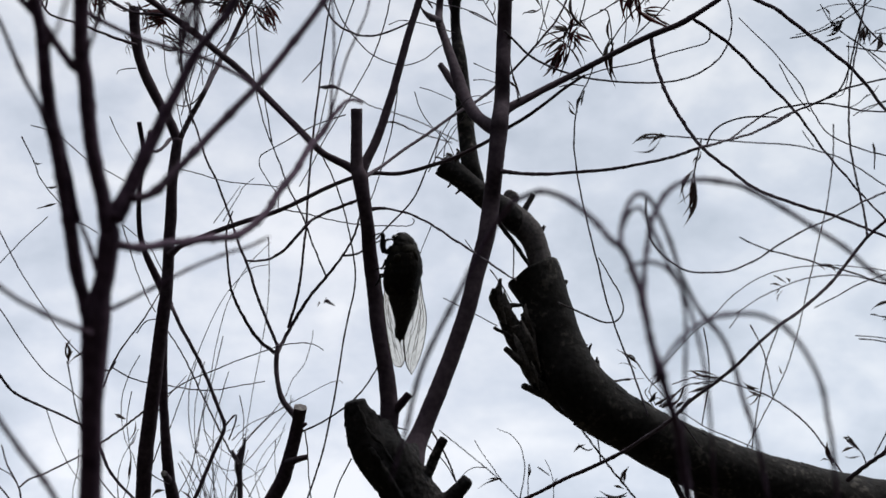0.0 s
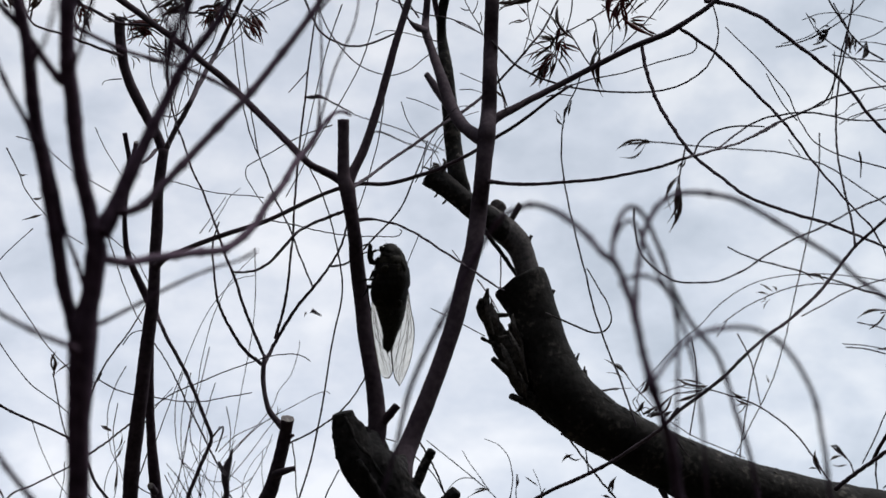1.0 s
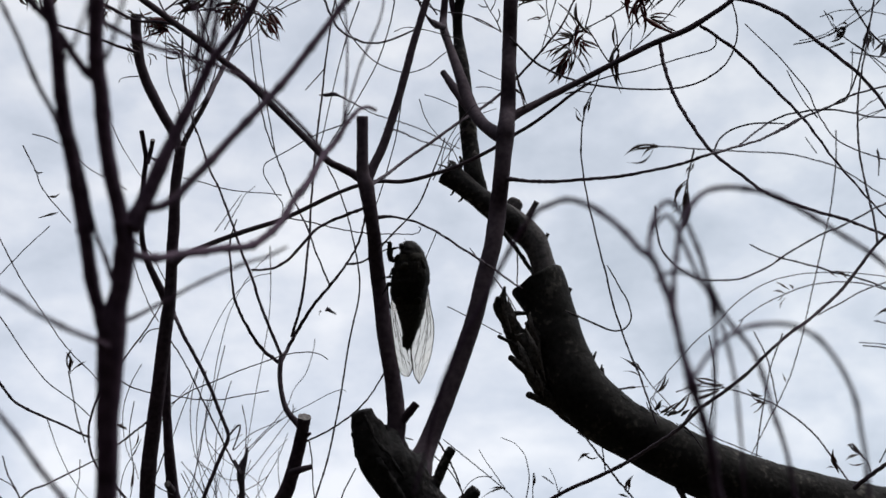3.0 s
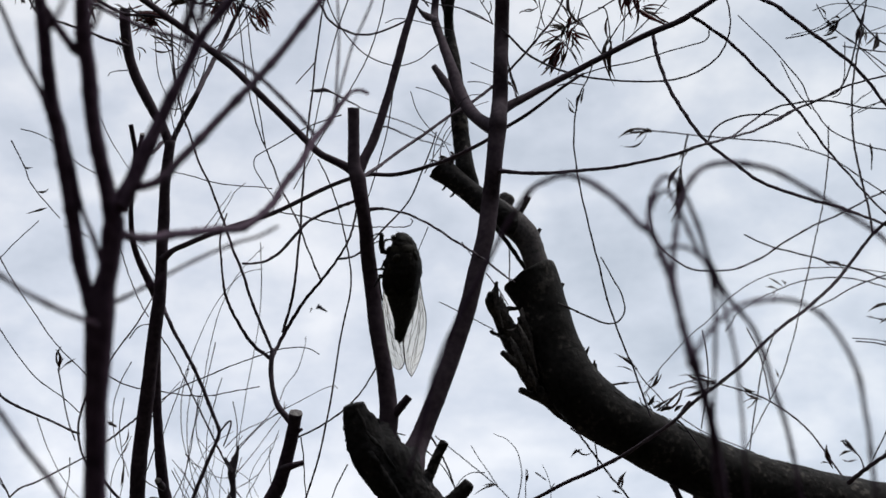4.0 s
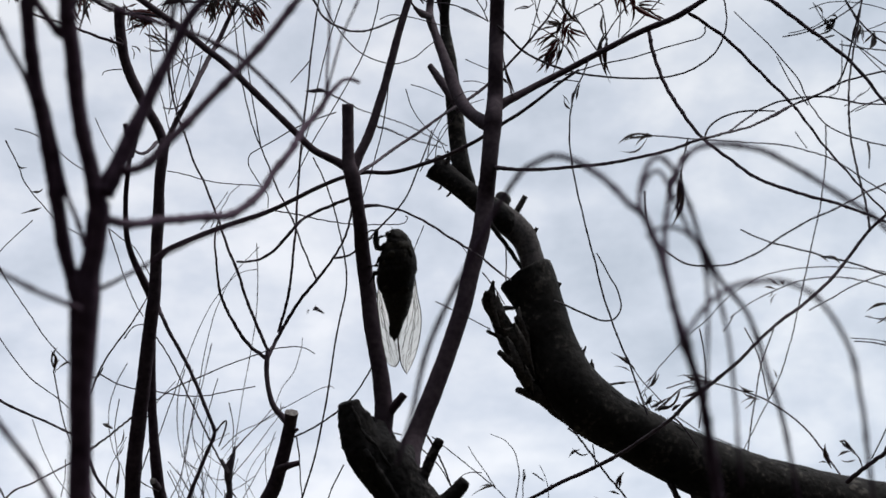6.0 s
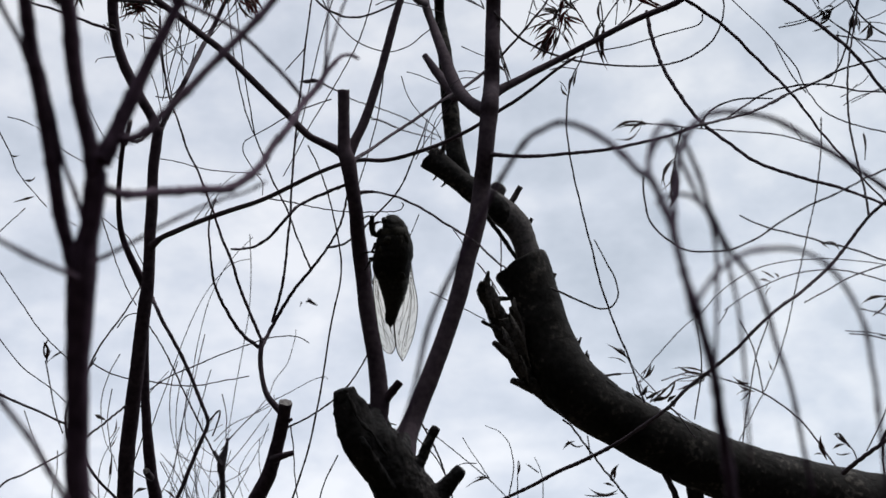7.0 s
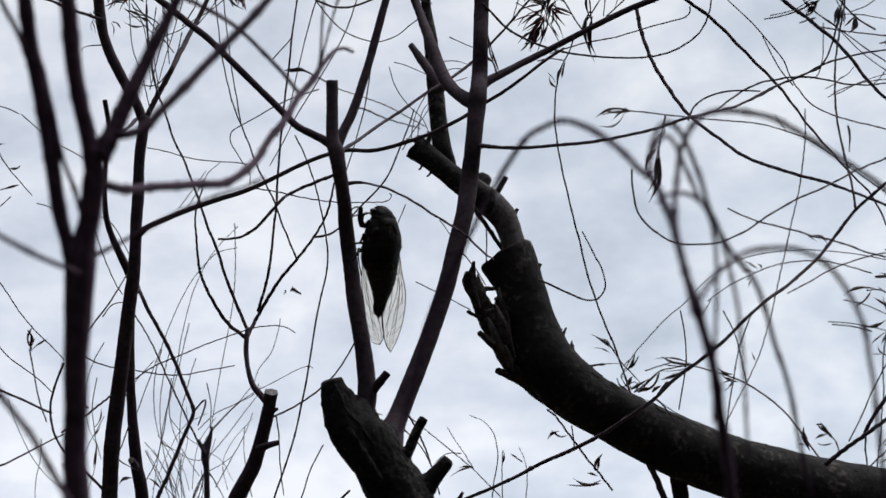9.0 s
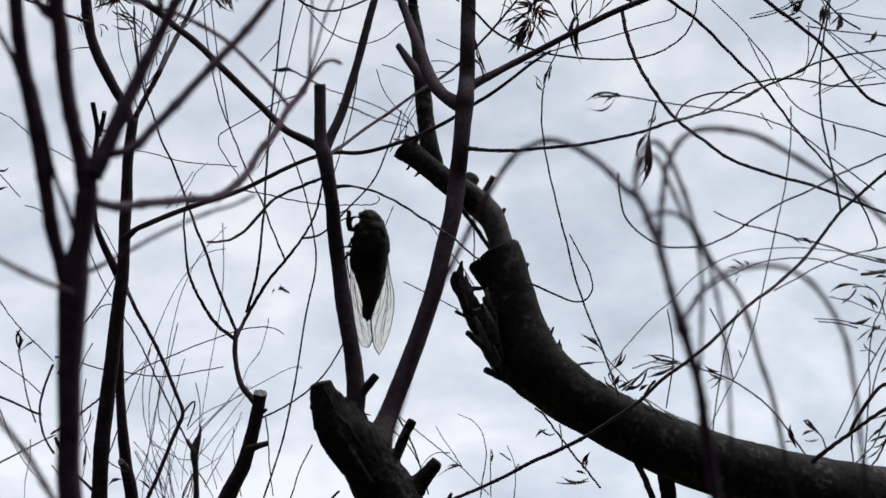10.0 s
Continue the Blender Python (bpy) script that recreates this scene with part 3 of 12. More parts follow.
def grow_shoot(tree):
    tube(tree, 'stem', BARK_NEAR, [(0.0407, 0.2644, 1.6451, 0.90), (0.0400, 0.2603, 1.6551, 0.87), (0.0387, 0.2567, 1.6614, 0.83), (0.0376, 0.2530, 1.6679, 0.79), (0.0362, 0.2491, 1.6722, 0.73), (0.0347, 0.2456, 1.6756, 0.70), (0.0334, 0.2431, 1.6781, 0.89), (0.0326, 0.2437, 1.6825, 0.60), (0.0321, 0.2444, 1.6864, 0.57), (0.0315, 0.2458, 1.6907, 0.54), (0.0309, 0.2478, 1.6953, 0.55), (0.0299, 0.2487, 1.6991, 0.55), (0.0289, 0.2481, 1.7006, 0.59)])
    tube(tree, 'twig', BARK_NEAR, [(0.0289, 0.2481, 1.7006, 0.56), (0.0272, 0.2490, 1.7023, 0.52), (0.0254, 0.2507, 1.7056, 0.48), (0.0232, 0.2524, 1.7091, 0.49), (0.0206, 0.2551, 1.7122, 0.50), (0.0168, 0.2560, 1.7138, 0.46), (0.0143, 0.2615, 1.7157, 0.46), (0.0119, 0.2687, 1.7170, 0.47), (0.0087, 0.2739, 1.7140, 0.48), (0.0055, 0.2760, 1.7088, 0.44), (0.0017, 0.2787, 1.7018, 0.48), (-0.0014, 0.2810, 1.6962, 0.48), (-0.0038, 0.2832, 1.6910, 0.48), (-0.0056, 0.2855, 1.6854, 0.44), (-0.0067, 0.2873, 1.6806, 0.38), (-0.0080, 0.2891, 1.6765, 0.34), (-0.0093, 0.2905, 1.6727, 0.28)])
    tube(tree, 'twig', BARK_NEAR, [(0.0289, 0.2482, 1.7004, 0.44), (0.0292, 0.2502, 1.7047, 0.43), (0.0304, 0.2523, 1.7091, 0.42), (0.0318, 0.2537, 1.7117, 0.41), (0.0332, 0.2549, 1.7129, 0.41), (0.0344, 0.2554, 1.7126, 0.41), (0.0358, 0.2565, 1.7114, 0.41), (0.0373, 0.2585, 1.7091, 0.41), (0.0390, 0.2611, 1.7061, 0.41), (0.0405, 0.2641, 1.7026, 0.41), (0.0419, 0.2660, 1.7003, 0.42), (0.0443, 0.2687, 1.6973, 0.42), (0.0468, 0.2709, 1.6951, 0.42), (0.0490, 0.2729, 1.6928, 0.42), (0.0511, 0.2763, 1.6888, 0.42), (0.0524, 0.2781, 1.6842, 0.42), (0.0541, 0.2800, 1.6796, 0.41), (0.0554, 0.2818, 1.6750, 0.40), (0.0569, 0.2845, 1.6681, 0.38), (0.0585, 0.2875, 1.6608, 0.37)])
    tube(tree, 'twig', BARK_NEAR, [(0.0325, 0.2460, 1.6865, 0.42), (0.0322, 0.2485, 1.6917, 0.43), (0.0328, 0.2510, 1.6976, 0.44), (0.0339, 0.2536, 1.7036, 0.45), (0.0349, 0.2555, 1.7079, 0.45), (0.0363, 0.2569, 1.7113, 0.46), (0.0382, 0.2587, 1.7149, 0.46), (0.0411, 0.2607, 1.7177, 0.46), (0.0451, 0.2638, 1.7197, 0.47), (0.0492, 0.2649, 1.7197, 0.46), (0.0534, 0.2663, 1.7192, 0.46), (0.0587, 0.2687, 1.7174, 0.46), (0.0641, 0.2713, 1.7152, 0.45), (0.0695, 0.2740, 1.7129, 0.44), (0.0728, 0.2758, 1.7112, 0.43), (0.0761, 0.2778, 1.7090, 0.42), (0.0800, 0.2799, 1.7071, 0.42), (0.0851, 0.2827, 1.7043, 0.41), (0.0930, 0.2879, 1.6985, 0.39)])
    tube(tree, 'twig', BARK_NEAR, [(0.0300, 0.2495, 1.6969, 0.34), (0.0310, 0.2496, 1.6980, 0.34), (0.0327, 0.2499, 1.6986, 0.34), (0.0346, 0.2504, 1.6987, 0.34), (0.0365, 0.2514, 1.6981, 0.34), (0.0384, 0.2528, 1.6965, 0.33), (0.0400, 0.2550, 1.6941, 0.33), (0.0414, 0.2575, 1.6911, 0.32), (0.0428, 0.2606, 1.6872, 0.31), (0.0438, 0.2633, 1.6836, 0.31), (0.0448, 0.2681, 1.6777, 0.29), (0.0457, 0.2731, 1.6712, 0.28), (0.0467, 0.2782, 1.6647, 0.28)])
    tube(tree, 'twig', BARK_NEAR, [(0.0338, 0.2429, 1.6787, 0.37), (0.0352, 0.2441, 1.6811, 0.37), (0.0374, 0.2457, 1.6839, 0.37), (0.0399, 0.2473, 1.6865, 0.38), (0.0430, 0.2494, 1.6889, 0.38), (0.0472, 0.2521, 1.6906, 0.39), (0.0510, 0.2527, 1.6906, 0.39), (0.0538, 0.2535, 1.6898, 0.38), (0.0562, 0.2545, 1.6886, 0.38), (0.0586, 0.2560, 1.6862, 0.38), (0.0606, 0.2578, 1.6833, 0.38), (0.0621, 0.2597, 1.6801, 0.37), (0.0631, 0.2622, 1.6760, 0.37), (0.0640, 0.2641, 1.6727, 0.37), (0.0647, 0.2666, 1.6685, 0.36), (0.0656, 0.2700, 1.6627, 0.36), (0.0666, 0.2739, 1.6560, 0.35)])
    tube(tree, 'twig', BARK_NEAR, [(0.0297, 0.2508, 1.7053, 0.32), (0.0302, 0.2512, 1.7070, 0.34), (0.0313, 0.2507, 1.7082, 0.34), (0.0328, 0.2516, 1.7088, 0.34), (0.0349, 0.2539, 1.7057, 0.34), (0.0375, 0.2567, 1.7015, 0.33), (0.0398, 0.2598, 1.6990, 0.32), (0.0408, 0.2624, 1.6953, 0.31), (0.0409, 0.2640, 1.6913, 0.31), (0.0407, 0.2648, 1.6867, 0.29), (0.0407, 0.2679, 1.6816, 0.29), (0.0405, 0.2701, 1.6763, 0.27), (0.0403, 0.2720, 1.6690, 0.25)])


def grow_willow(tree):
    tube(tree, 'stem', BARK_STEM, [(-0.0202, 0.6891, 1.7738, 6.74), (-0.0227, 0.6878, 1.7824, 5.31), (-0.0240, 0.6874, 1.7912, 4.12), (-0.0231, 0.6864, 1.7990, 4.01), (-0.0234, 0.6849, 1.8081, 3.90), (-0.0254, 0.6820, 1.8230, 3.47), (-0.0280, 0.6793, 1.8376, 3.47), (-0.0299, 0.6765, 1.8524, 3.33), (-0.0316, 0.6699, 1.8656, 3.21), (-0.0328, 0.6613, 1.8780, 3.06), (-0.0345, 0.6562, 1.8891, 3.06), (-0.0361, 0.6547, 1.8979, 3.32), (-0.0374, 0.6545, 1.9019, 2.95), (-0.0378, 0.6533, 1.9094, 2.59), (-0.0378, 0.6515, 1.9195, 2.47), (-0.0379, 0.6496, 1.9285, 2.47)])
    tube(tree, 'stem', BARK_STEM, [(-0.0173, 0.6912, 1.7684, 8.90), (-0.0154, 0.6881, 1.7758, 7.70), (-0.0127, 0.6917, 1.7859, 5.35), (-0.0091, 0.6953, 1.7959, 4.41), (-0.0030, 0.6963, 1.8121, 4.09), (0.0042, 0.6960, 1.8316, 3.88), (0.0107, 0.6956, 1.8513, 3.79), (0.0153, 0.6956, 1.8703, 3.82), (0.0196, 0.6963, 1.8872, 3.99), (0.0221, 0.6970, 1.9043, 4.02), (0.0239, 0.6912, 1.9188, 3.77), (0.0257, 0.6917, 1.9363, 4.06), (0.0265, 0.6911, 1.9433, 4.20), (0.0277, 0.6969, 1.9565, 3.73), (0.0284, 0.6938, 1.9730, 3.48), (0.0292, 0.6955, 1.9922, 3.38), (0.0298, 0.6895, 2.0073, 3.38), (0.0306, 0.6895, 2.0262, 3.28), (0.0320, 0.6853, 2.0555, 3.03)])
    tube(tree, 'branch', BARK_STEM, [(0.0266, 0.6979, 1.9496, 2.79), (0.0324, 0.7006, 1.9558, 2.14), (0.0393, 0.7036, 1.9612, 1.88), (0.0477, 0.7068, 1.9677, 1.69), (0.0590, 0.7095, 1.9753, 1.58), (0.0728, 0.7088, 1.9829, 1.46), (0.0867, 0.7080, 1.9905, 1.41), (0.1006, 0.7073, 1.9976, 1.42), (0.1147, 0.7068, 2.0036, 1.42), (0.1207, 0.7055, 2.0066, 1.42), (0.1288, 0.7055, 2.0123, 1.24), (0.1360, 0.7054, 2.0176, 1.24), (0.1463, 0.7048, 2.0269, 1.14), (0.1610, 0.7039, 2.0408, 1.15), (0.1820, 0.7020, 2.0627, 1.06)])
    tube(tree, 'branch', BARK_STEM, [(0.0257, 0.6909, 1.9383, 3.67), (0.0208, 0.6987, 1.9456, 3.18), (0.0165, 0.7065, 1.9533, 2.96), (0.0131, 0.7139, 1.9622, 3.00), (0.0099, 0.7208, 1.9735, 3.04), (0.0062, 0.7269, 1.9892, 2.80), (0.0034, 0.7337, 2.0024, 2.41), (0.0005, 0.7405, 2.0159, 2.16), (-0.0018, 0.7475, 2.0281, 2.19), (-0.0021, 0.7528, 2.0373, 1.91), (-0.0012, 0.7509, 2.0470, 1.77), (-0.0009, 0.7479, 2.0623, 1.63), (-0.0012, 0.7429, 2.0867, 1.49)])
    tube(tree, 'stub', BARK_TWIG, [(0.0184, 0.9603, 2.0864, 3.30), (0.0114, 0.9626, 2.0987, 3.13), (0.0045, 0.9648, 2.1104, 2.79), (-0.0018, 0.9669, 2.1219, 1.99)])
    tube(tree, 'twig', BARK_STEM, [(-0.0020, 0.7426, 2.0267, 1.74), (-0.0063, 0.7287, 2.0206, 1.69), (-0.0101, 0.7145, 2.0163, 0.57), (-0.0137, 0.7128, 2.0227, 0.56), (-0.0179, 0.7098, 2.0322, 0.54)])
    tube(tree, 'limb', BARK_LIMB, [(0.0226, 0.9928, 2.0391, 5.56), (0.0208, 0.9895, 2.0474, 6.30), (0.0182, 0.9857, 2.0566, 6.12), (0.0161, 0.9866, 2.0756, 5.79), (0.0143, 0.9833, 2.0948, 5.44), (0.0128, 0.9801, 2.1141, 4.89), (0.0110, 0.9767, 2.1336, 4.35), (0.0087, 0.9783, 2.1548, 3.43), (0.0084, 0.9728, 2.1678, 3.28), (0.0111, 0.9670, 2.1815, 3.20), (0.0149, 0.9617, 2.1941, 3.13), (0.0227, 0.9476, 2.2275, 2.90)])
    tube(tree, 'twig', BARK_DARK, [(0.0245, 0.9910, 2.0448, 2.59), (0.0201, 0.9869, 2.0552, 2.43), (0.0189, 0.9813, 2.0689, 2.22)])
    tube(tree, 'branch', BARK_STEM, [(-0.0373, 0.6622, 1.9040, 2.49), (-0.0422, 0.6633, 1.9076, 1.87), (-0.0472, 0.6631, 1.9102, 1.63), (-0.0536, 0.6626, 1.9138, 1.50), (-0.0612, 0.6618, 1.9217, 1.50), (-0.0716, 0.6611, 1.9326, 1.45), (-0.0821, 0.6603, 1.9436, 1.46), (-0.0928, 0.6606, 1.9551, 1.46), (-0.1023, 0.6616, 1.9637, 1.47), (-0.1118, 0.6625, 1.9727, 1.48), (-0.1234, 0.6636, 1.9825, 1.42), (-0.1346, 0.6648, 1.9921, 1.56), (-0.1559, 0.6668, 2.0099, 1.45), (-0.1771, 0.6685, 2.0286, 1.34)])
    tube(tree, 'branch', BARK_STEM, [(-0.0368, 0.6626, 1.9029, 2.74), (-0.0339, 0.6627, 1.9098, 2.37), (-0.0291, 0.6629, 1.9214, 2.07), (-0.0243, 0.6627, 1.9377, 1.96), (-0.0204, 0.6625, 1.9532, 1.91), (-0.0165, 0.6620, 1.9698, 1.80), (-0.0131, 0.6617, 1.9825, 1.68), (-0.0101, 0.6614, 1.9936, 1.69), (-0.0058, 0.6608, 2.0099, 1.57), (0.0016, 0.6596, 2.0385, 1.46)])
    tube(tree, 'branch', BARK_TWIG, [(-0.1465, 0.8227, 1.9288, 2.27), (-0.1407, 0.8190, 1.9322, 1.48), (-0.1338, 0.8158, 1.9341, 1.46), (-0.1210, 0.8092, 1.9367, 1.40), (-0.1052, 0.8009, 1.9389, 1.32), (-0.0897, 0.7931, 1.9405, 1.26), (-0.0799, 0.7881, 1.9425, 1.21), (-0.0698, 0.7824, 1.9451, 1.17), (-0.0592, 0.7763, 1.9478, 1.12), (-0.0474, 0.7703, 1.9501, 1.07), (-0.0353, 0.7586, 1.9476, 1.05), (-0.0240, 0.7606, 1.9483, 1.03), (-0.0154, 0.7600, 1.9496, 1.01), (-0.0054, 0.7531, 1.9496, 0.99), (0.0045, 0.7461, 1.9500, 0.96), (0.0157, 0.7385, 1.9522, 0.93), (0.0233, 0.7313, 1.9534, 0.91), (0.0318, 0.7212, 1.9549, 0.90), (0.0398, 0.7152, 1.9574, 0.85), (0.0492, 0.7102, 1.9625, 0.78), (0.0584, 0.7048, 1.9679, 0.73), (0.0677, 0.7000, 1.9723, 0.60)])
    tube(tree, 'twig', BARK_TWIG, [(-0.0353, 0.6634, 1.9010, 0.83), (-0.0315, 0.6880, 1.9164, 0.78), (-0.0254, 0.7159, 1.9349, 0.70), (-0.0166, 0.7446, 1.9565, 0.73), (-0.0069, 0.7561, 1.9692, 0.75), (0.0047, 0.7691, 1.9850, 0.76), (0.0167, 0.7818, 1.9997, 0.77), (0.0277, 0.7931, 2.0139, 0.78), (0.0389, 0.7891, 2.0238, 0.65), (0.0462, 0.7861, 2.0312, 0.61), (0.0535, 0.7828, 2.0394, 0.57), (0.0612, 0.7793, 2.0481, 0.51), (0.0672, 0.7747, 2.0594, 0.47), (0.0748, 0.7696, 2.0721, 0.36)])
    tube(tree, 'twig', BARK_TWIG, [(0.1227, 0.7089, 2.0077, 0.81), (0.1302, 0.7119, 2.0043, 0.82), (0.1415, 0.7135, 1.9954, 0.78), (0.1522, 0.7149, 1.9831, 0.74), (0.1621, 0.7148, 1.9706, 0.69), (0.1685, 0.7115, 1.9598, 0.66), (0.1745, 0.7079, 1.9468, 0.56), (0.1800, 0.7045, 1.9337, 0.52), (0.1859, 0.7008, 1.9218, 0.49), (0.1937, 0.6959, 1.9066, 0.44), (0.2011, 0.6911, 1.8928, 0.41), (0.2047, 0.6873, 1.8780, 0.37), (0.2056, 0.6848, 1.8675, 0.32), (0.2017, 0.6833, 1.8636, 0.30)])
    tube(tree, 'twig', BARK_TWIG, [(0.1361, 0.7099, 2.0240, 1.03), (0.1455, 0.7035, 2.0186, 0.99), (0.1543, 0.6978, 2.0111, 0.95), (0.1610, 0.6929, 2.0033, 0.92), (0.1683, 0.6917, 1.9953, 0.88), (0.1769, 0.6909, 1.9865, 0.85), (0.1865, 0.6899, 1.9767, 0.81), (0.1939, 0.6893, 1.9681, 0.77), (0.2002, 0.6892, 1.9581, 0.74), (0.2064, 0.6891, 1.9474, 0.70), (0.2148, 0.6882, 1.9384, 0.67), (0.2275, 0.6846, 1.9334, 0.56), (0.2412, 0.6794, 1.9318, 0.51)])
    MOVED['arc'] = tube(tree, 'twig', BARK_TWIG, [(0.1032, 0.7211, 2.0047, 0.91), (0.1043, 0.7180, 1.9891, 0.90), (0.1066, 0.7151, 1.9752, 0.87), (0.1104, 0.7120, 1.9625, 0.85), (0.1159, 0.7078, 1.9486, 0.83), (0.1214, 0.7039, 1.9367, 0.80), (0.1270, 0.7006, 1.9286, 0.78), (0.1337, 0.6963, 1.9203, 0.76), (0.1407, 0.6885, 1.9091, 0.74), (0.1508, 0.6779, 1.8982, 0.71), (0.1605, 0.6672, 1.8889, 0.69), (0.1679, 0.6584, 1.8821, 0.66), (0.1768, 0.6477, 1.8726, 0.57), (0.1848, 0.6373, 1.8628, 0.55), (0.1976, 0.6200, 1.8478, 0.51)])
    tube(tree, 'twig', BARK_TWIG, [(0.0249, 0.6915, 1.9181, 1.15), (0.0323, 0.6827, 1.9132, 0.85), (0.0395, 0.6741, 1.9087, 0.82), (0.0489, 0.6650, 1.9045, 0.77), (0.0631, 0.6550, 1.9013, 0.73), (0.0766, 0.6450, 1.8983, 0.68), (0.0876, 0.6352, 1.8961, 0.65), (0.0981, 0.6252, 1.8948, 0.61), (0.1061, 0.6156, 1.8937, 0.58), (0.1230, 0.6420, 1.9100, 0.52), (0.1388, 0.6700, 1.9269, 0.51), (0.1557, 0.6984, 1.9466, 0.52), (0.1663, 0.7079, 1.9561, 0.51), (0.1741, 0.7056, 1.9586, 0.50), (0.1819, 0.7033, 1.9613, 0.47), (0.1896, 0.7006, 1.9645, 0.45), (0.2000, 0.6980, 1.9667, 0.42), (0.2098, 0.6959, 1.9680, 0.41), (0.2309, 0.6921, 1.9691, 0.32)])
    tube(tree, 'twig', BARK_THIN, [(0.1241, 0.7043, 1.9369, 0.44), (0.1278, 0.7078, 1.9453, 0.43), (0.1343, 0.7117, 1.9521, 0.42), (0.1422, 0.7103, 1.9544, 0.41), (0.1496, 0.7064, 1.9533, 0.39), (0.1582, 0.7026, 1.9511, 0.32)])
    tube(tree, 'twig', BARK_THIN, [(0.1231, 0.6425, 1.9102, 0.41), (0.1389, 0.6819, 1.9358, 0.42), (0.1530, 0.7096, 1.9555, 0.43), (0.1606, 0.7058, 1.9575, 0.42), (0.1681, 0.7029, 1.9576, 0.41), (0.1755, 0.7003, 1.9572, 0.41), (0.1854, 0.6974, 1.9550, 0.39), (0.1952, 0.6951, 1.9512, 0.38), (0.2049, 0.6923, 1.9489, 0.33), (0.2193, 0.6870, 1.9480, 0.32)])
    tube(tree, 'twig', BARK_THIN, [(0.1434, 0.6794, 1.9326, 0.43), (0.1555, 0.6856, 1.9409, 0.43), (0.1654, 0.6926, 1.9496, 0.42), (0.1781, 0.6993, 1.9577, 0.42), (0.1859, 0.6970, 1.9608, 0.41), (0.1896, 0.6924, 1.9663, 0.41), (0.1917, 0.6874, 1.9726, 0.40), (0.1934, 0.6809, 1.9809, 0.39), (0.1953, 0.6743, 1.9892, 0.38), (0.1969, 0.6662, 1.9995, 0.32), (0.1984, 0.6564, 2.0117, 0.32)])
    tube(tree, 'twig', BARK_THIN, [(0.1501, 0.7338, 2.0230, 0.26), (0.1558, 0.7273, 2.0107, 0.27), (0.1637, 0.7257, 1.9997, 0.29), (0.1707, 0.7230, 1.9871, 0.31), (0.1762, 0.7238, 1.9790, 0.32), (0.1793, 0.7253, 1.9705, 0.33), (0.1749, 0.6944, 1.9464, 0.32), (0.1708, 0.6614, 1.9228, 0.31), (0.1739, 0.6418, 1.9080, 0.30), (0.1775, 0.6216, 1.8949, 0.29), (0.1835, 0.6153, 1.8894, 0.29), (0.2008, 0.6104, 1.8802, 0.27)])
    tube(tree, 'twig', BARK_THIN, [(0.1554, 0.6766, 1.9656, 0.24), (0.1606, 0.6843, 1.9604, 0.26), (0.1673, 0.6940, 1.9563, 0.29), (0.1752, 0.7073, 1.9567, 0.32)])
    tube(tree, 'twig', BARK_THIN, [(0.0292, 0.6888, 1.9899, 0.53), (0.0341, 0.6963, 1.9889, 0.53), (0.0407, 0.7054, 1.9869, 0.53), (0.0485, 0.7139, 1.9862, 0.52), (0.0602, 0.7239, 1.9864, 0.51), (0.0751, 0.7343, 1.9884, 0.50), (0.0901, 0.7420, 1.9909, 0.49), (0.1053, 0.7482, 1.9934, 0.48), (0.1205, 0.7537, 1.9977, 0.46), (0.1346, 0.7575, 2.0055, 0.45), (0.1452, 0.7595, 2.0159, 0.43), (0.1509, 0.7602, 2.0303, 0.42), (0.1513, 0.7604, 2.0441, 0.38), (0.1485, 0.7608, 2.0563, 0.36)])
    tube(tree, 'twig', BARK_THIN, [(0.0624, 0.7144, 1.9773, 0.33), (0.0709, 0.7159, 1.9811, 0.33), (0.0823, 0.7179, 1.9858, 0.33), (0.0909, 0.7197, 1.9884, 0.33), (0.1024, 0.7220, 1.9926, 0.33), (0.1170, 0.7242, 1.9989, 0.34), (0.1288, 0.7262, 2.0032, 0.34), (0.1330, 0.7266, 2.0066, 0.34), (0.1334, 0.7263, 2.0099, 0.34)])
    t = tube(tree, 'twig', BARK_THIN, [(0.0681, 0.6641, 1.9576, 0.31), (0.0660, 0.6649, 1.9516, 0.31), (0.0627, 0.6658, 1.9449, 0.32), (0.0600, 0.6671, 1.9356, 0.32), (0.0589, 0.6709, 1.9234, 0.36), (0.0600, 0.6758, 1.9117, 0.36), (0.0622, 0.6807, 1.9000, 0.37), (0.0653, 0.6855, 1.8882, 0.37), (0.0691, 0.6907, 1.8739, 0.39), (0.0726, 0.6959, 1.8596, 0.40), (0.0764, 0.6984, 1.8465, 0.40), (0.0799, 0.6996, 1.8361, 0.41), (0.0834, 0.7005, 1.8273, 0.41), (0.0868, 0.7018, 1.8164, 0.41), (0.0902, 0.7032, 1.8051, 0.41)])
    leaf(t, (0.0627, 0.6661, 1.9442), (0.0604, 0.6651, 1.9346), 1.84)
    leaf(t, (0.0638, 0.6653, 1.9461), (0.0623, 0.6680, 1.9395), 1.37)
    leaf(t, (0.0600, 0.6676, 1.9345), (0.0573, 0.6694, 1.9419), 1.15)
    leaf(t, (0.0592, 0.6666, 1.9368), (0.0555, 0.6629, 1.9398), 0.68)
    tube(tree, 'twig', BARK_DARK, [(0.0648, 0.6389, 1.8541, 0.25), (0.0718, 0.6633, 1.8551, 0.29), (0.0783, 0.6864, 1.8555, 0.33), (0.0816, 0.7038, 1.8548, 0.35), (0.0801, 0.7180, 1.8547, 0.38), (0.0745, 0.7139, 1.8522, 0.39), (0.0673, 0.7112, 1.8537, 0.42), (0.0607, 0.7075, 1.8556, 0.43), (0.0550, 0.7008, 1.8556, 0.45), (0.0524, 0.7069, 1.8593, 0.46)])
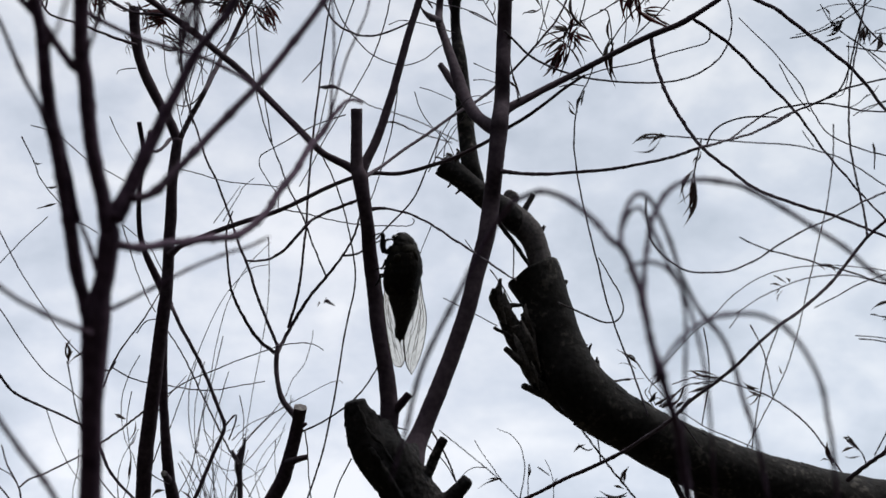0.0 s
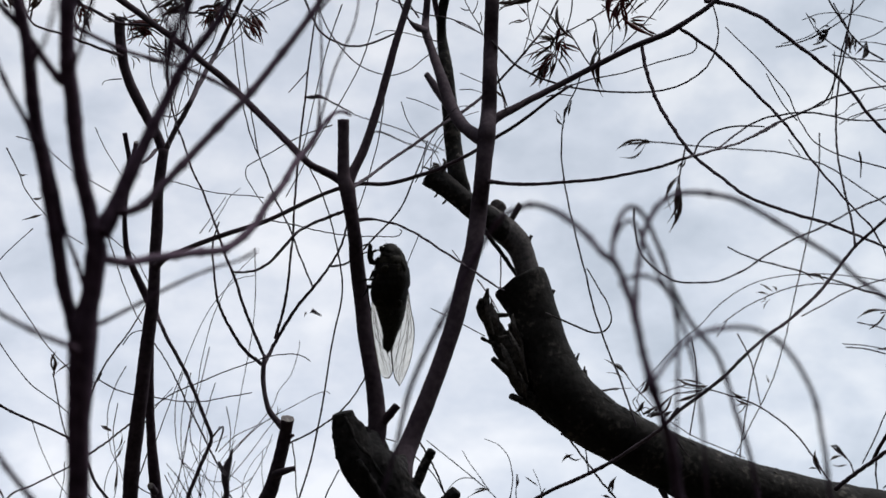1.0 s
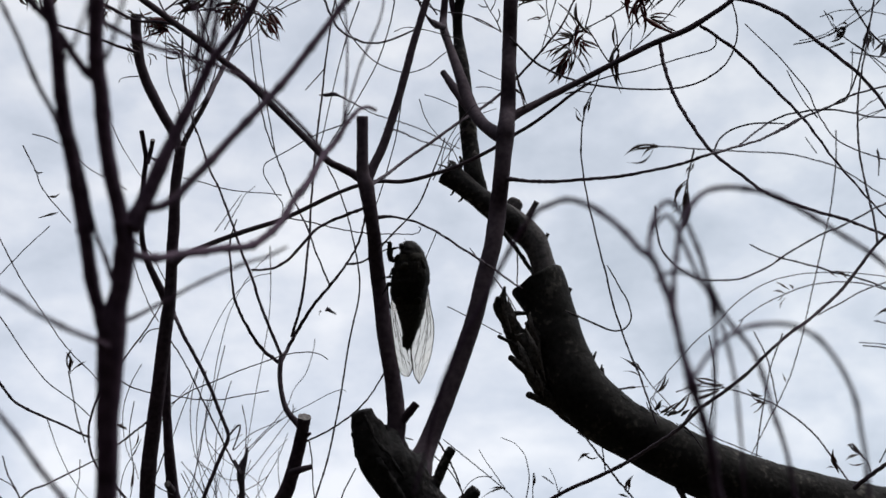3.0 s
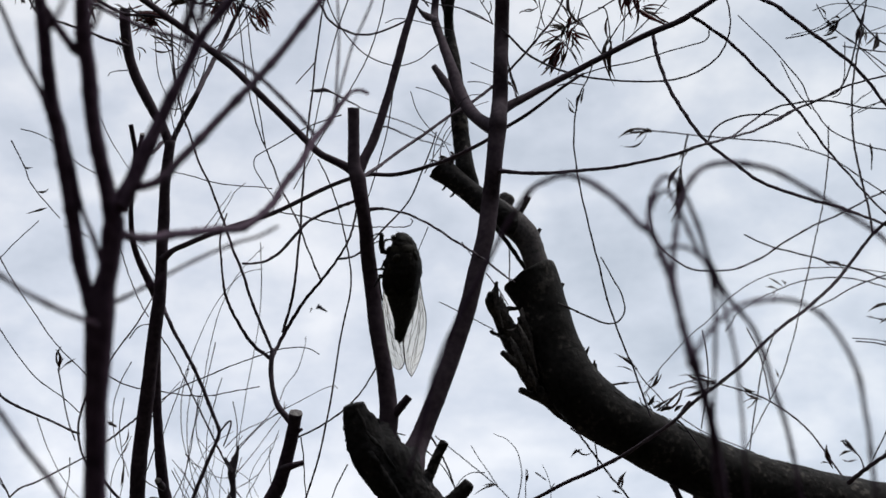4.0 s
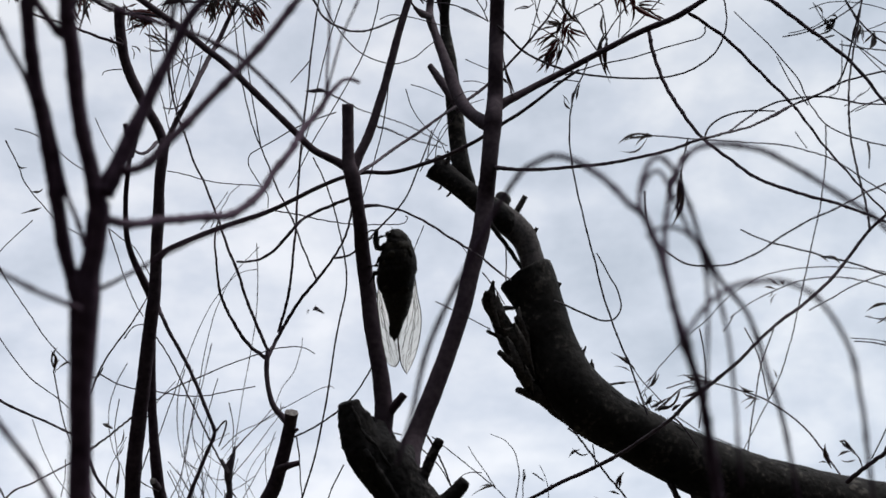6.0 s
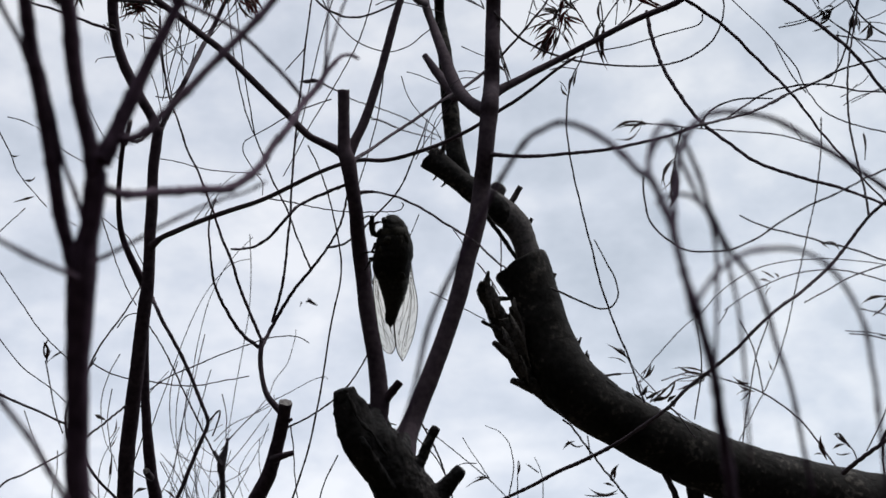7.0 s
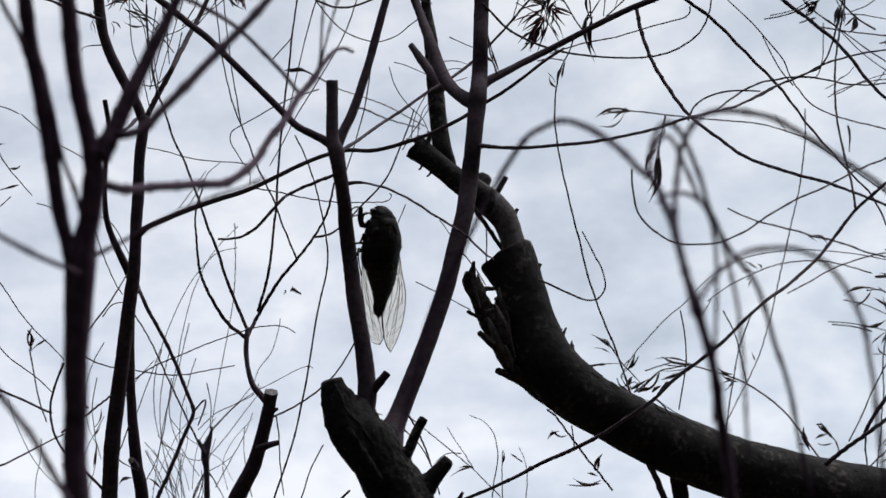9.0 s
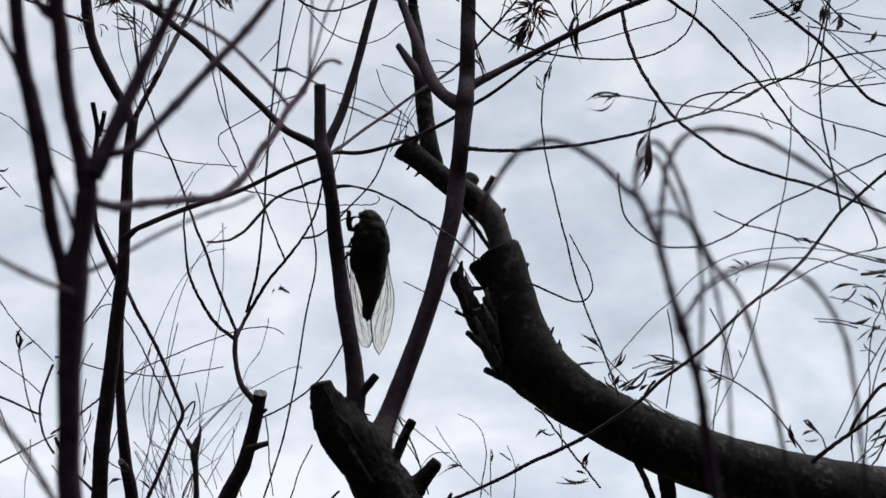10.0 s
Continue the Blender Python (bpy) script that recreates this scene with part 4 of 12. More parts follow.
    tube(tree, 'twig', BARK_TWIG, [(-0.0325, 0.6625, 1.8861, 1.00), (-0.0276, 0.6630, 1.8871, 0.73), (-0.0228, 0.6637, 1.8868, 0.49), (-0.0164, 0.6677, 1.8869, 0.50), (-0.0092, 0.6715, 1.8853, 0.50), (-0.0029, 0.6653, 1.8789, 0.50), (0.0039, 0.6618, 1.8724, 0.49), (0.0112, 0.6586, 1.8661, 0.49), (0.0157, 0.6500, 1.8590, 0.48), (0.0203, 0.6732, 1.8656, 0.41), (0.0287, 0.7389, 1.8866, 0.45), (0.0374, 0.7866, 1.9007, 0.35)])
    tube(tree, 'twig', BARK_THIN, [(-0.0835, 0.7899, 1.9414, 0.35), (-0.0703, 0.7754, 1.9329, 0.33), (-0.0577, 0.7608, 1.9235, 0.31), (-0.0424, 0.7424, 1.9130, 0.29), (-0.0279, 0.7236, 1.9042, 0.27), (-0.0172, 0.7024, 1.8953, 0.24), (-0.0138, 0.6912, 1.8914, 0.23), (-0.0127, 0.6816, 1.8890, 0.23), (-0.0135, 0.6730, 1.8864, 0.23)])
    tube(tree, 'twig', BARK_TWIG, [(-0.0350, 0.6894, 1.9038, 0.77), (-0.0399, 0.6956, 1.9048, 0.76), (-0.0461, 0.7033, 1.9059, 0.75), (-0.0541, 0.7134, 1.9071, 0.73), (-0.0604, 0.7126, 1.9031, 0.69), (-0.0642, 0.7101, 1.8980, 0.68), (-0.0694, 0.7111, 1.8918, 0.66), (-0.0749, 0.7161, 1.8882, 0.64), (-0.0810, 0.7239, 1.8879, 0.57), (-0.0870, 0.7303, 1.8890, 0.55), (-0.0937, 0.7366, 1.8915, 0.54)])
    tube(tree, 'stub', BARK_STEM, [(-0.1113, 0.9349, 1.7848, 6.08), (-0.1027, 0.9235, 1.8049, 5.10), (-0.0973, 0.9164, 1.8156, 4.61), (-0.0901, 0.9091, 1.8274, 4.12), (-0.0865, 0.9042, 1.8375, 3.80), (-0.0842, 0.9003, 1.8446, 3.67), (-0.0815, 0.8946, 1.8544, 3.60), (-0.0801, 0.8899, 1.8596, 3.53), (-0.0793, 0.8865, 1.8632, 3.78)])
    tube(tree, 'stub', BARK_STEM, [(-0.0864, 0.8995, 1.8346, 2.52), (-0.0811, 0.8925, 1.8347, 1.88), (-0.0748, 0.8920, 1.8364, 1.41)])
    tube(tree, 'stub', BARK_STEM, [(-0.0809, 0.8915, 1.8545, 1.26), (-0.0778, 0.8911, 1.8557, 0.78)])
    tube(tree, 'twig', BARK_TWIG, [(-0.0806, 0.8975, 1.8585, 2.38), (-0.0859, 0.8975, 1.8645, 1.83), (-0.0906, 0.8972, 1.8707, 1.70), (-0.0935, 0.8973, 1.8800, 1.45), (-0.0949, 0.8974, 1.8901, 1.45), (-0.0947, 0.8960, 1.8971, 1.45), (-0.0942, 0.8963, 1.9026, 1.46)])
    tube(tree, 'twig', BARK_TWIG, [(-0.0943, 0.8975, 1.8996, 1.13), (-0.0918, 0.9030, 1.9083, 1.08), (-0.0882, 0.9032, 1.9159, 1.03), (-0.0835, 0.8990, 1.9228, 0.97), (-0.0754, 0.8915, 1.9325, 0.88), (-0.0674, 0.8849, 1.9397, 0.85), (-0.0593, 0.8776, 1.9472, 0.69), (-0.0532, 0.8685, 1.9530, 0.63), (-0.0488, 0.8568, 1.9575, 0.60), (-0.0462, 0.8452, 1.9622, 0.57), (-0.0447, 0.8370, 1.9654, 0.50)])
    tube(tree, 'twig', BARK_THIN, [(-0.0565, 0.8723, 1.9483, 0.64), (-0.0477, 0.8404, 1.9365, 0.55), (-0.0406, 0.8091, 1.9272, 0.46), (-0.0351, 0.7803, 1.9193, 0.34)])
    tube(tree, 'twig', BARK_TWIG, [(-0.0939, 0.8982, 1.8978, 1.07), (-0.0975, 0.8977, 1.8997, 1.02), (-0.1039, 0.8951, 1.9042, 0.99), (-0.1090, 0.8895, 1.9095, 0.93), (-0.1132, 0.8820, 1.9153, 0.86), (-0.1155, 0.8756, 1.9187, 0.80), (-0.1167, 0.8605, 1.9206, 0.74), (-0.1168, 0.8473, 1.9226, 0.67), (-0.1152, 0.8202, 1.9262, 0.57), (-0.1135, 0.8002, 1.9284, 0.50), (-0.1108, 0.7845, 1.9298, 0.42), (-0.1063, 0.7677, 1.9308, 0.33)])
    tube(tree, 'twig', BARK_TWIG, [(-0.0939, 0.8969, 1.9011, 0.95), (-0.0983, 0.8946, 1.9112, 0.92), (-0.1027, 0.8926, 1.9208, 0.90), (-0.1076, 0.8885, 1.9331, 0.85), (-0.1116, 0.8843, 1.9454, 0.82), (-0.1166, 0.8806, 1.9572, 0.78), (-0.1212, 0.8759, 1.9700, 0.68), (-0.1261, 0.8716, 1.9824, 0.64), (-0.1311, 0.8674, 1.9947, 0.60), (-0.1361, 0.8646, 2.0041, 0.59), (-0.1406, 0.8535, 2.0167, 0.54), (-0.1447, 0.8445, 2.0267, 0.50), (-0.1468, 0.8347, 2.0379, 0.46), (-0.1480, 0.8261, 2.0476, 0.39)])
    tube(tree, 'twig', BARK_TWIG, [(-0.0910, 0.9183, 1.9212, 0.86), (-0.0870, 0.9108, 1.9308, 0.84), (-0.0841, 0.9036, 1.9405, 0.82), (-0.0822, 0.8986, 1.9527, 0.71), (-0.0811, 0.8936, 1.9649, 0.69), (-0.0799, 0.8905, 1.9745, 0.68), (-0.0789, 0.8835, 1.9894, 0.65), (-0.0777, 0.8757, 2.0038, 0.63), (-0.0757, 0.8654, 2.0172, 0.60), (-0.0734, 0.8553, 2.0303, 0.57), (-0.0711, 0.8453, 2.0434, 0.54), (-0.0692, 0.8352, 2.0563, 0.51), (-0.0666, 0.8252, 2.0691, 0.49), (-0.0636, 0.8153, 2.0817, 0.46), (-0.0602, 0.8035, 2.0966, 0.39)])
    tube(tree, 'twig', BARK_THIN, [(-0.0680, 0.8187, 2.0444, 0.39), (-0.0736, 0.8226, 2.0394, 0.33), (-0.0789, 0.8255, 2.0345, 0.29)])
    tube(tree, 'twig', BARK_THIN, [(-0.0679, 0.8962, 1.9448, 0.55), (-0.0717, 0.8899, 1.9529, 0.53), (-0.0766, 0.8864, 1.9637, 0.51), (-0.0801, 0.8851, 1.9739, 0.51), (-0.0862, 0.8817, 1.9867, 0.50), (-0.0910, 0.8803, 1.9969, 0.48), (-0.0949, 0.8789, 2.0071, 0.47), (-0.1001, 0.8761, 2.0193, 0.41), (-0.1050, 0.8708, 2.0315, 0.41), (-0.1084, 0.8609, 2.0442, 0.39), (-0.1109, 0.8497, 2.0587, 0.35), (-0.1123, 0.8387, 2.0730, 0.33), (-0.1139, 0.8267, 2.0884, 0.32), (-0.1149, 0.8149, 2.1036, 0.29)])
    tube(tree, 'twig', BARK_THIN, [(-0.1000, 0.8755, 2.0191, 0.41), (-0.1023, 0.8702, 2.0323, 0.39), (-0.1050, 0.8647, 2.0461, 0.36), (-0.1073, 0.8572, 2.0645, 0.34), (-0.1095, 0.8497, 2.0829, 0.32), (-0.1119, 0.8436, 2.0983, 0.30)])
    tube(tree, 'twig', BARK_THIN, [(-0.0624, 0.7812, 1.9668, 0.36), (-0.0580, 0.7892, 1.9600, 0.36), (-0.0543, 0.7986, 1.9519, 0.37), (-0.0510, 0.8095, 1.9419, 0.38), (-0.0484, 0.8204, 1.9318, 0.42), (-0.0471, 0.8295, 1.9223, 0.43), (-0.0483, 0.8378, 1.9125, 0.44), (-0.0512, 0.8460, 1.9025, 0.45), (-0.0540, 0.8552, 1.8926, 0.46), (-0.0569, 0.8676, 1.8804, 0.47), (-0.0602, 0.8812, 1.8668, 0.49), (-0.0634, 0.8914, 1.8568, 0.50), (-0.0677, 0.9054, 1.8427, 0.50), (-0.0740, 0.9197, 1.8284, 0.51), (-0.0805, 0.9341, 1.8138, 0.52), (-0.0879, 0.9525, 1.7949, 0.54)])
    tube(tree, 'limb', BARK_STEM, [(-0.1664, 0.9083, 1.7765, 4.97), (-0.1653, 0.8987, 1.7932, 4.64), (-0.1638, 0.8878, 1.8120, 4.32), (-0.1616, 0.8749, 1.8345, 4.14), (-0.1579, 0.8622, 1.8563, 3.98), (-0.1546, 0.8512, 1.8752, 3.82), (-0.1524, 0.8434, 1.8886, 3.65), (-0.1503, 0.8364, 1.9006, 3.64), (-0.1486, 0.8321, 1.9103, 3.34), (-0.1478, 0.8280, 1.9217, 3.19), (-0.1472, 0.8223, 1.9358, 3.04), (-0.1461, 0.8167, 1.9500, 3.04), (-0.1454, 0.8095, 1.9666, 2.88), (-0.1439, 0.8054, 1.9781, 2.89), (-0.1425, 0.8020, 1.9883, 2.58)])
    tube(tree, 'branch', BARK_STEM, [(-0.1606, 0.9073, 2.0354, 2.91), (-0.1655, 0.9026, 2.0472, 2.91), (-0.1710, 0.8989, 2.0561, 2.91), (-0.1764, 0.8951, 2.0657, 3.09), (-0.1813, 0.8912, 2.0753, 3.09), (-0.1846, 0.8874, 2.0847, 3.09), (-0.1864, 0.8836, 2.0943, 3.26), (-0.1874, 0.8797, 2.1038, 3.26), (-0.1874, 0.8760, 2.1127, 3.26)])
    tube(tree, 'branch', BARK_TWIG, [(-0.1606, 0.9069, 2.0364, 1.69), (-0.1509, 0.8743, 2.0317, 1.58), (-0.1413, 0.8432, 2.0261, 1.47), (-0.1321, 0.8131, 2.0205, 1.37), (-0.1298, 0.8263, 2.0389, 1.34), (-0.1276, 0.8401, 2.0572, 1.31), (-0.1254, 0.8548, 2.0752, 1.27), (-0.1198, 0.8549, 2.0897, 1.21), (-0.1145, 0.8492, 2.0978, 1.14), (-0.1089, 0.8425, 2.1072, 1.07), (-0.0988, 0.8320, 2.1219, 0.96), (-0.0867, 0.8189, 2.1404, 0.73)])
    tube(tree, 'branch', BARK_STEM, [(-0.1592, 0.8932, 1.9280, 2.60), (-0.1615, 0.8865, 1.9348, 2.43), (-0.1656, 0.8787, 1.9425, 2.10), (-0.1696, 0.8700, 1.9512, 1.77), (-0.1713, 0.8611, 1.9603, 1.60), (-0.1703, 0.8481, 1.9737, 1.43), (-0.1678, 0.8363, 1.9857, 1.42), (-0.1658, 0.8281, 1.9939, 1.41), (-0.1664, 0.8222, 1.9998, 1.40), (-0.1671, 0.8168, 2.0051, 1.40)])
    tube(tree, 'twig', BARK_TWIG, [(-0.1655, 0.9062, 2.0383, 1.01), (-0.1617, 0.8656, 2.0136, 0.87), (-0.1613, 0.8392, 1.9981, 0.77), (-0.1634, 0.8248, 1.9934, 0.62)])
    tube(tree, 'stub', BARK_STEM, [(-0.1642, 0.8257, 1.9894, 1.24), (-0.1625, 0.8240, 1.9972, 1.24), (-0.1609, 0.8187, 2.0005, 1.24)])
    tube(tree, 'branch', BARK_STEM, [(-0.1459, 0.9251, 1.7797, 3.95), (-0.1487, 0.9148, 1.7998, 3.79), (-0.1503, 0.9057, 1.8162, 3.62), (-0.1519, 0.8999, 1.8250, 3.30), (-0.1532, 0.8919, 1.8391, 2.98), (-0.1541, 0.8849, 1.8533, 2.66), (-0.1548, 0.8788, 1.8677, 2.50), (-0.1548, 0.8728, 1.8821, 2.19), (-0.1542, 0.8667, 1.8966, 1.88), (-0.1541, 0.8619, 1.9081, 1.56)])
    tube(tree, 'stub', BARK_STEM, [(-0.1510, 0.8908, 1.8228, 2.18), (-0.1518, 0.8792, 1.8237, 1.84)])
    tube(tree, 'twig', BARK_TWIG, [(-0.1583, 0.8914, 1.9325, 1.08), (-0.1512, 0.8710, 1.9154, 1.05), (-0.1455, 0.8707, 1.9039, 1.04), (-0.1396, 0.8731, 1.8938, 1.04), (-0.1343, 0.8754, 1.8840, 1.04), (-0.1294, 0.8779, 1.8733, 1.04), (-0.1247, 0.8807, 1.8618, 1.04), (-0.1207, 0.8832, 1.8512, 1.04), (-0.1243, 0.8857, 1.8413, 1.05), (-0.1294, 0.8886, 1.8293, 1.07), (-0.1340, 0.8912, 1.8181, 1.09), (-0.1391, 0.8940, 1.8063, 1.11), (-0.1448, 0.8979, 1.7898, 1.13)])
    tube(tree, 'twig', BARK_THIN, [(-0.1204, 0.8786, 1.8492, 0.52), (-0.1170, 0.8771, 1.8530, 0.50), (-0.1136, 0.8761, 1.8555, 0.48), (-0.1145, 0.8780, 1.8506, 0.45), (-0.1176, 0.8811, 1.8431, 0.38)])
    tube(tree, 'twig', BARK_THIN, [(-0.1550, 0.8830, 1.9062, 0.39), (-0.1520, 0.9110, 1.9041, 0.41), (-0.1495, 0.9440, 1.9002, 0.49), (-0.1470, 0.9772, 1.8955, 0.52), (-0.1439, 1.0099, 1.8902, 0.56), (-0.1405, 1.0430, 1.8841, 0.59), (-0.1363, 1.0717, 1.8787, 0.63)])
    tube(tree, 'twig', BARK_TWIG, [(-0.1610, 0.7667, 2.0256, 0.77), (-0.1710, 0.7665, 2.0289, 0.74), (-0.1801, 0.7661, 2.0326, 0.63), (-0.1893, 0.7656, 2.0365, 0.60), (-0.2000, 0.7654, 2.0402, 0.58), (-0.2076, 0.7652, 2.0431, 0.55), (-0.2123, 0.7637, 2.0485, 0.53), (-0.2155, 0.7614, 2.0566, 0.50)])
    tube(tree, 'twig', BARK_THIN, [(-0.1861, 0.8683, 1.8693, 0.51), (-0.1809, 0.8589, 1.8770, 0.50), (-0.1749, 0.8501, 1.8838, 0.48), (-0.1691, 0.8489, 1.8924, 0.45), (-0.1639, 0.8506, 1.9014, 0.44), (-0.1606, 0.8561, 1.9116, 0.39), (-0.1610, 0.8842, 1.9315, 0.39)])
    tube(tree, 'twig', BARK_THIN, [(-0.1853, 0.8826, 1.8853, 0.38), (-0.1767, 0.8845, 1.8806, 0.38), (-0.1673, 0.8856, 1.8776, 0.36), (-0.1530, 0.8865, 1.8757, 0.35), (-0.1388, 0.8873, 1.8736, 0.33), (-0.1261, 0.8873, 1.8736, 0.32), (-0.1135, 0.8865, 1.8757, 0.30), (-0.0999, 0.8855, 1.8779, 0.29)])
    tube(tree, 'twig', BARK_THIN, [(-0.1421, 0.8114, 1.9743, 0.27), (-0.1285, 0.7886, 1.9614, 0.27), (-0.1149, 0.7784, 1.9528, 0.27), (-0.1024, 0.7720, 1.9481, 0.26), (-0.0931, 0.7669, 1.9452, 0.26), (-0.0838, 0.7621, 1.9418, 0.26)])
    tube(tree, 'twig', BARK_THIN, [(-0.0474, 0.7230, 1.9628, 0.33), (-0.0576, 0.7243, 1.9598, 0.32), (-0.0673, 0.7258, 1.9557, 0.31), (-0.0783, 0.7282, 1.9500, 0.30), (-0.0865, 0.7298, 1.9459, 0.28), (-0.0893, 0.7307, 1.9437, 0.28), (-0.0895, 0.7322, 1.9401, 0.27), (-0.0874, 0.7338, 1.9360, 0.27), (-0.0838, 0.7359, 1.9309, 0.26), (-0.0804, 0.7378, 1.9260, 0.25), (-0.0804, 0.7400, 1.9207, 0.24)])
    tube(tree, 'twig', BARK_THIN, [(-0.0279, 0.7730, 2.0601, 0.37), (-0.0311, 0.7824, 2.0500, 0.35), (-0.0351, 0.7914, 2.0410, 0.35), (-0.0398, 0.7998, 2.0334, 0.34), (-0.0466, 0.8088, 2.0243, 0.33), (-0.0542, 0.8159, 2.0140, 0.32), (-0.0604, 0.8196, 2.0054, 0.32), (-0.0660, 0.8233, 1.9969, 0.31), (-0.0714, 0.8277, 1.9869, 0.30), (-0.0792, 0.8331, 1.9739, 0.28)])
    tube(tree, 'twig', BARK_THIN, [(-0.0480, 0.7929, 2.0719, 0.38), (-0.0525, 0.7986, 2.0610, 0.36), (-0.0563, 0.8037, 2.0514, 0.35), (-0.0592, 0.8089, 2.0419, 0.33), (-0.0623, 0.8137, 2.0303, 0.32), (-0.0653, 0.8173, 2.0183, 0.31), (-0.0683, 0.8216, 2.0047, 0.30), (-0.0720, 0.8252, 1.9925, 0.28)])
    tube(tree, 'twig', BARK_THIN, [(-0.0234, 0.7616, 2.0044, 0.35), (-0.0240, 0.7717, 1.9998, 0.34), (-0.0251, 0.7803, 1.9960, 0.33), (-0.0281, 0.7977, 1.9879, 0.32), (-0.0331, 0.8163, 1.9791, 0.31), (-0.0381, 0.8335, 1.9707, 0.30), (-0.0421, 0.8431, 1.9663, 0.29)])
    t = tube(tree, 'twig', BARK_THIN, [(-0.0933, 1.1000, 2.1747, 0.43), (-0.0879, 1.0952, 2.1722, 1.37), (-0.0821, 1.0900, 2.1699, 1.54), (-0.0766, 1.0855, 2.1661, 0.78), (-0.0634, 1.0770, 2.1539, 0.56), (-0.0516, 1.0918, 2.1545, 0.42), (-0.0361, 1.1280, 2.1671, 0.44), (-0.0195, 1.1654, 2.1790, 0.44), (-0.0041, 1.2057, 2.1902, 0.46), (0.0123, 1.2470, 2.2011, 0.47)])
    leaf(t, (-0.0404, 1.1286, 2.1598), (-0.0461, 1.1216, 2.1572), 2.70)
    tube(tree, 'twig', BARK_THIN, [(-0.0460, 1.2869, 2.2388, 0.82), (-0.0384, 1.2815, 2.2344, 0.77), (-0.0237, 1.2709, 2.2217, 0.60), (-0.0091, 1.2602, 2.2112, 0.52), (0.0076, 1.2475, 2.1998, 0.42)])
    t = tube(tree, 'twig', BARK_THIN, [(-0.0609, 0.6886, 2.0162, 0.54), (-0.0559, 0.6887, 2.0032, 0.52), (-0.0515, 0.6884, 1.9943, 0.50), (-0.0452, 0.6871, 1.9890, 0.50), (-0.0383, 0.6851, 1.9854, 0.49), (-0.0302, 0.6792, 1.9824, 0.47), (-0.0220, 0.6724, 1.9816, 0.46), (-0.0153, 0.6658, 1.9813, 0.43), (-0.0124, 0.6610, 1.9801, 0.43)])
    leaf(t, (-0.0611, 0.6886, 2.0163), (-0.0525, 0.6860, 2.0145), 2.65)
    leaf(t, (-0.0603, 0.6889, 2.0156), (-0.0536, 0.6869, 2.0125), 1.46)
    leaf(t, (-0.0611, 0.6883, 2.0168), (-0.0547, 0.6852, 2.0165), 1.19)
    tube(tree, 'twig', BARK_THIN, [(-0.0636, 0.8108, 2.0899, 0.38), (-0.0608, 0.8111, 2.0772, 0.37), (-0.0563, 0.8111, 2.0660, 0.36), (-0.0491, 0.8105, 2.0545, 0.35), (-0.0401, 0.8095, 2.0439, 0.33), (-0.0293, 0.8072, 2.0370, 0.32), (-0.0198, 0.8043, 2.0340, 0.32), (-0.0105, 0.7996, 2.0350, 0.30), (-0.0019, 0.7932, 2.0389, 0.29), (0.0049, 0.7880, 2.0423, 0.28)])
    tube(tree, 'twig', BARK_THIN, [(-0.0249, 0.6652, 1.9798, 0.23), (-0.0192, 0.6645, 1.9818, 0.23), (-0.0114, 0.6649, 1.9808, 0.23), (-0.0036, 0.6657, 1.9789, 0.23), (0.0054, 0.6666, 1.9765, 0.23)])
    tube(tree, 'twig', BARK_THIN, [(-0.0117, 0.7410, 1.9871, 0.25), (-0.0040, 0.7418, 1.9850, 0.22), (0.0046, 0.7434, 1.9813, 0.20)])
    tube(tree, 'twig', BARK_THIN, [(-0.0143, 0.7418, 1.9850, 0.25), (-0.0115, 0.7577, 1.9828, 0.24), (-0.0047, 0.7739, 1.9802, 0.23), (0.0024, 0.7770, 1.9739, 0.20), (0.0064, 0.7805, 1.9664, 0.20)])
    tube(tree, 'twig', BARK_THIN, [(-0.0042, 0.6960, 1.9222, 0.23), (-0.0024, 0.6921, 1.9321, 0.22), (0.0016, 0.6888, 1.9401, 0.21), (0.0073, 0.6857, 1.9479, 0.20), (0.0134, 0.6839, 1.9523, 0.20), (0.0205, 0.6837, 1.9527, 0.20)])
    tube(tree, 'twig', BARK_THIN, [(-0.0077, 0.7884, 1.9620, 0.27), (-0.0027, 0.7850, 1.9702, 0.25), (0.0048, 0.7811, 1.9799, 0.23), (0.0112, 0.7772, 1.9894, 0.21), (0.0166, 0.7756, 1.9936, 0.20), (0.0254, 0.7745, 1.9963, 0.20)])
    tube(tree, 'twig', BARK_THIN, [(0.0003, 0.8109, 1.9773, 0.27), (0.0009, 0.8050, 1.9840, 0.24), (0.0033, 0.7991, 1.9902, 0.21), (0.0084, 0.7938, 1.9944, 0.20)])
    tube(tree, 'twig', BARK_THIN, [(0.0152, 0.7307, 1.9954, 0.25), (0.0215, 0.7318, 1.9927, 0.22), (0.0285, 0.7329, 1.9901, 0.20)])
    tube(tree, 'twig', BARK_THIN, [(0.0205, 0.9897, 2.1226, 0.34), (0.0289, 0.9896, 2.1226, 0.30), (0.0385, 0.9906, 2.1196, 0.23)])
    tube(tree, 'twig', BARK_THIN, [(-0.0061, 0.8315, 1.9502, 0.28), (-0.0089, 0.8351, 1.9443, 0.25), (-0.0120, 0.8387, 1.9375, 0.22), (-0.0148, 0.8412, 1.9328, 0.20)])
    tube(tree, 'twig', BARK_THIN, [(0.0120, 0.8341, 1.9423, 0.28), (0.0158, 0.8364, 1.9376, 0.23), (0.0178, 0.8375, 1.9347, 0.20)])
    tube(tree, 'twig', BARK_THIN, [(0.0301, 0.9793, 1.9813, 0.43), (0.0361, 0.9506, 1.9601, 0.37), (0.0405, 0.9211, 1.9382, 0.31)])
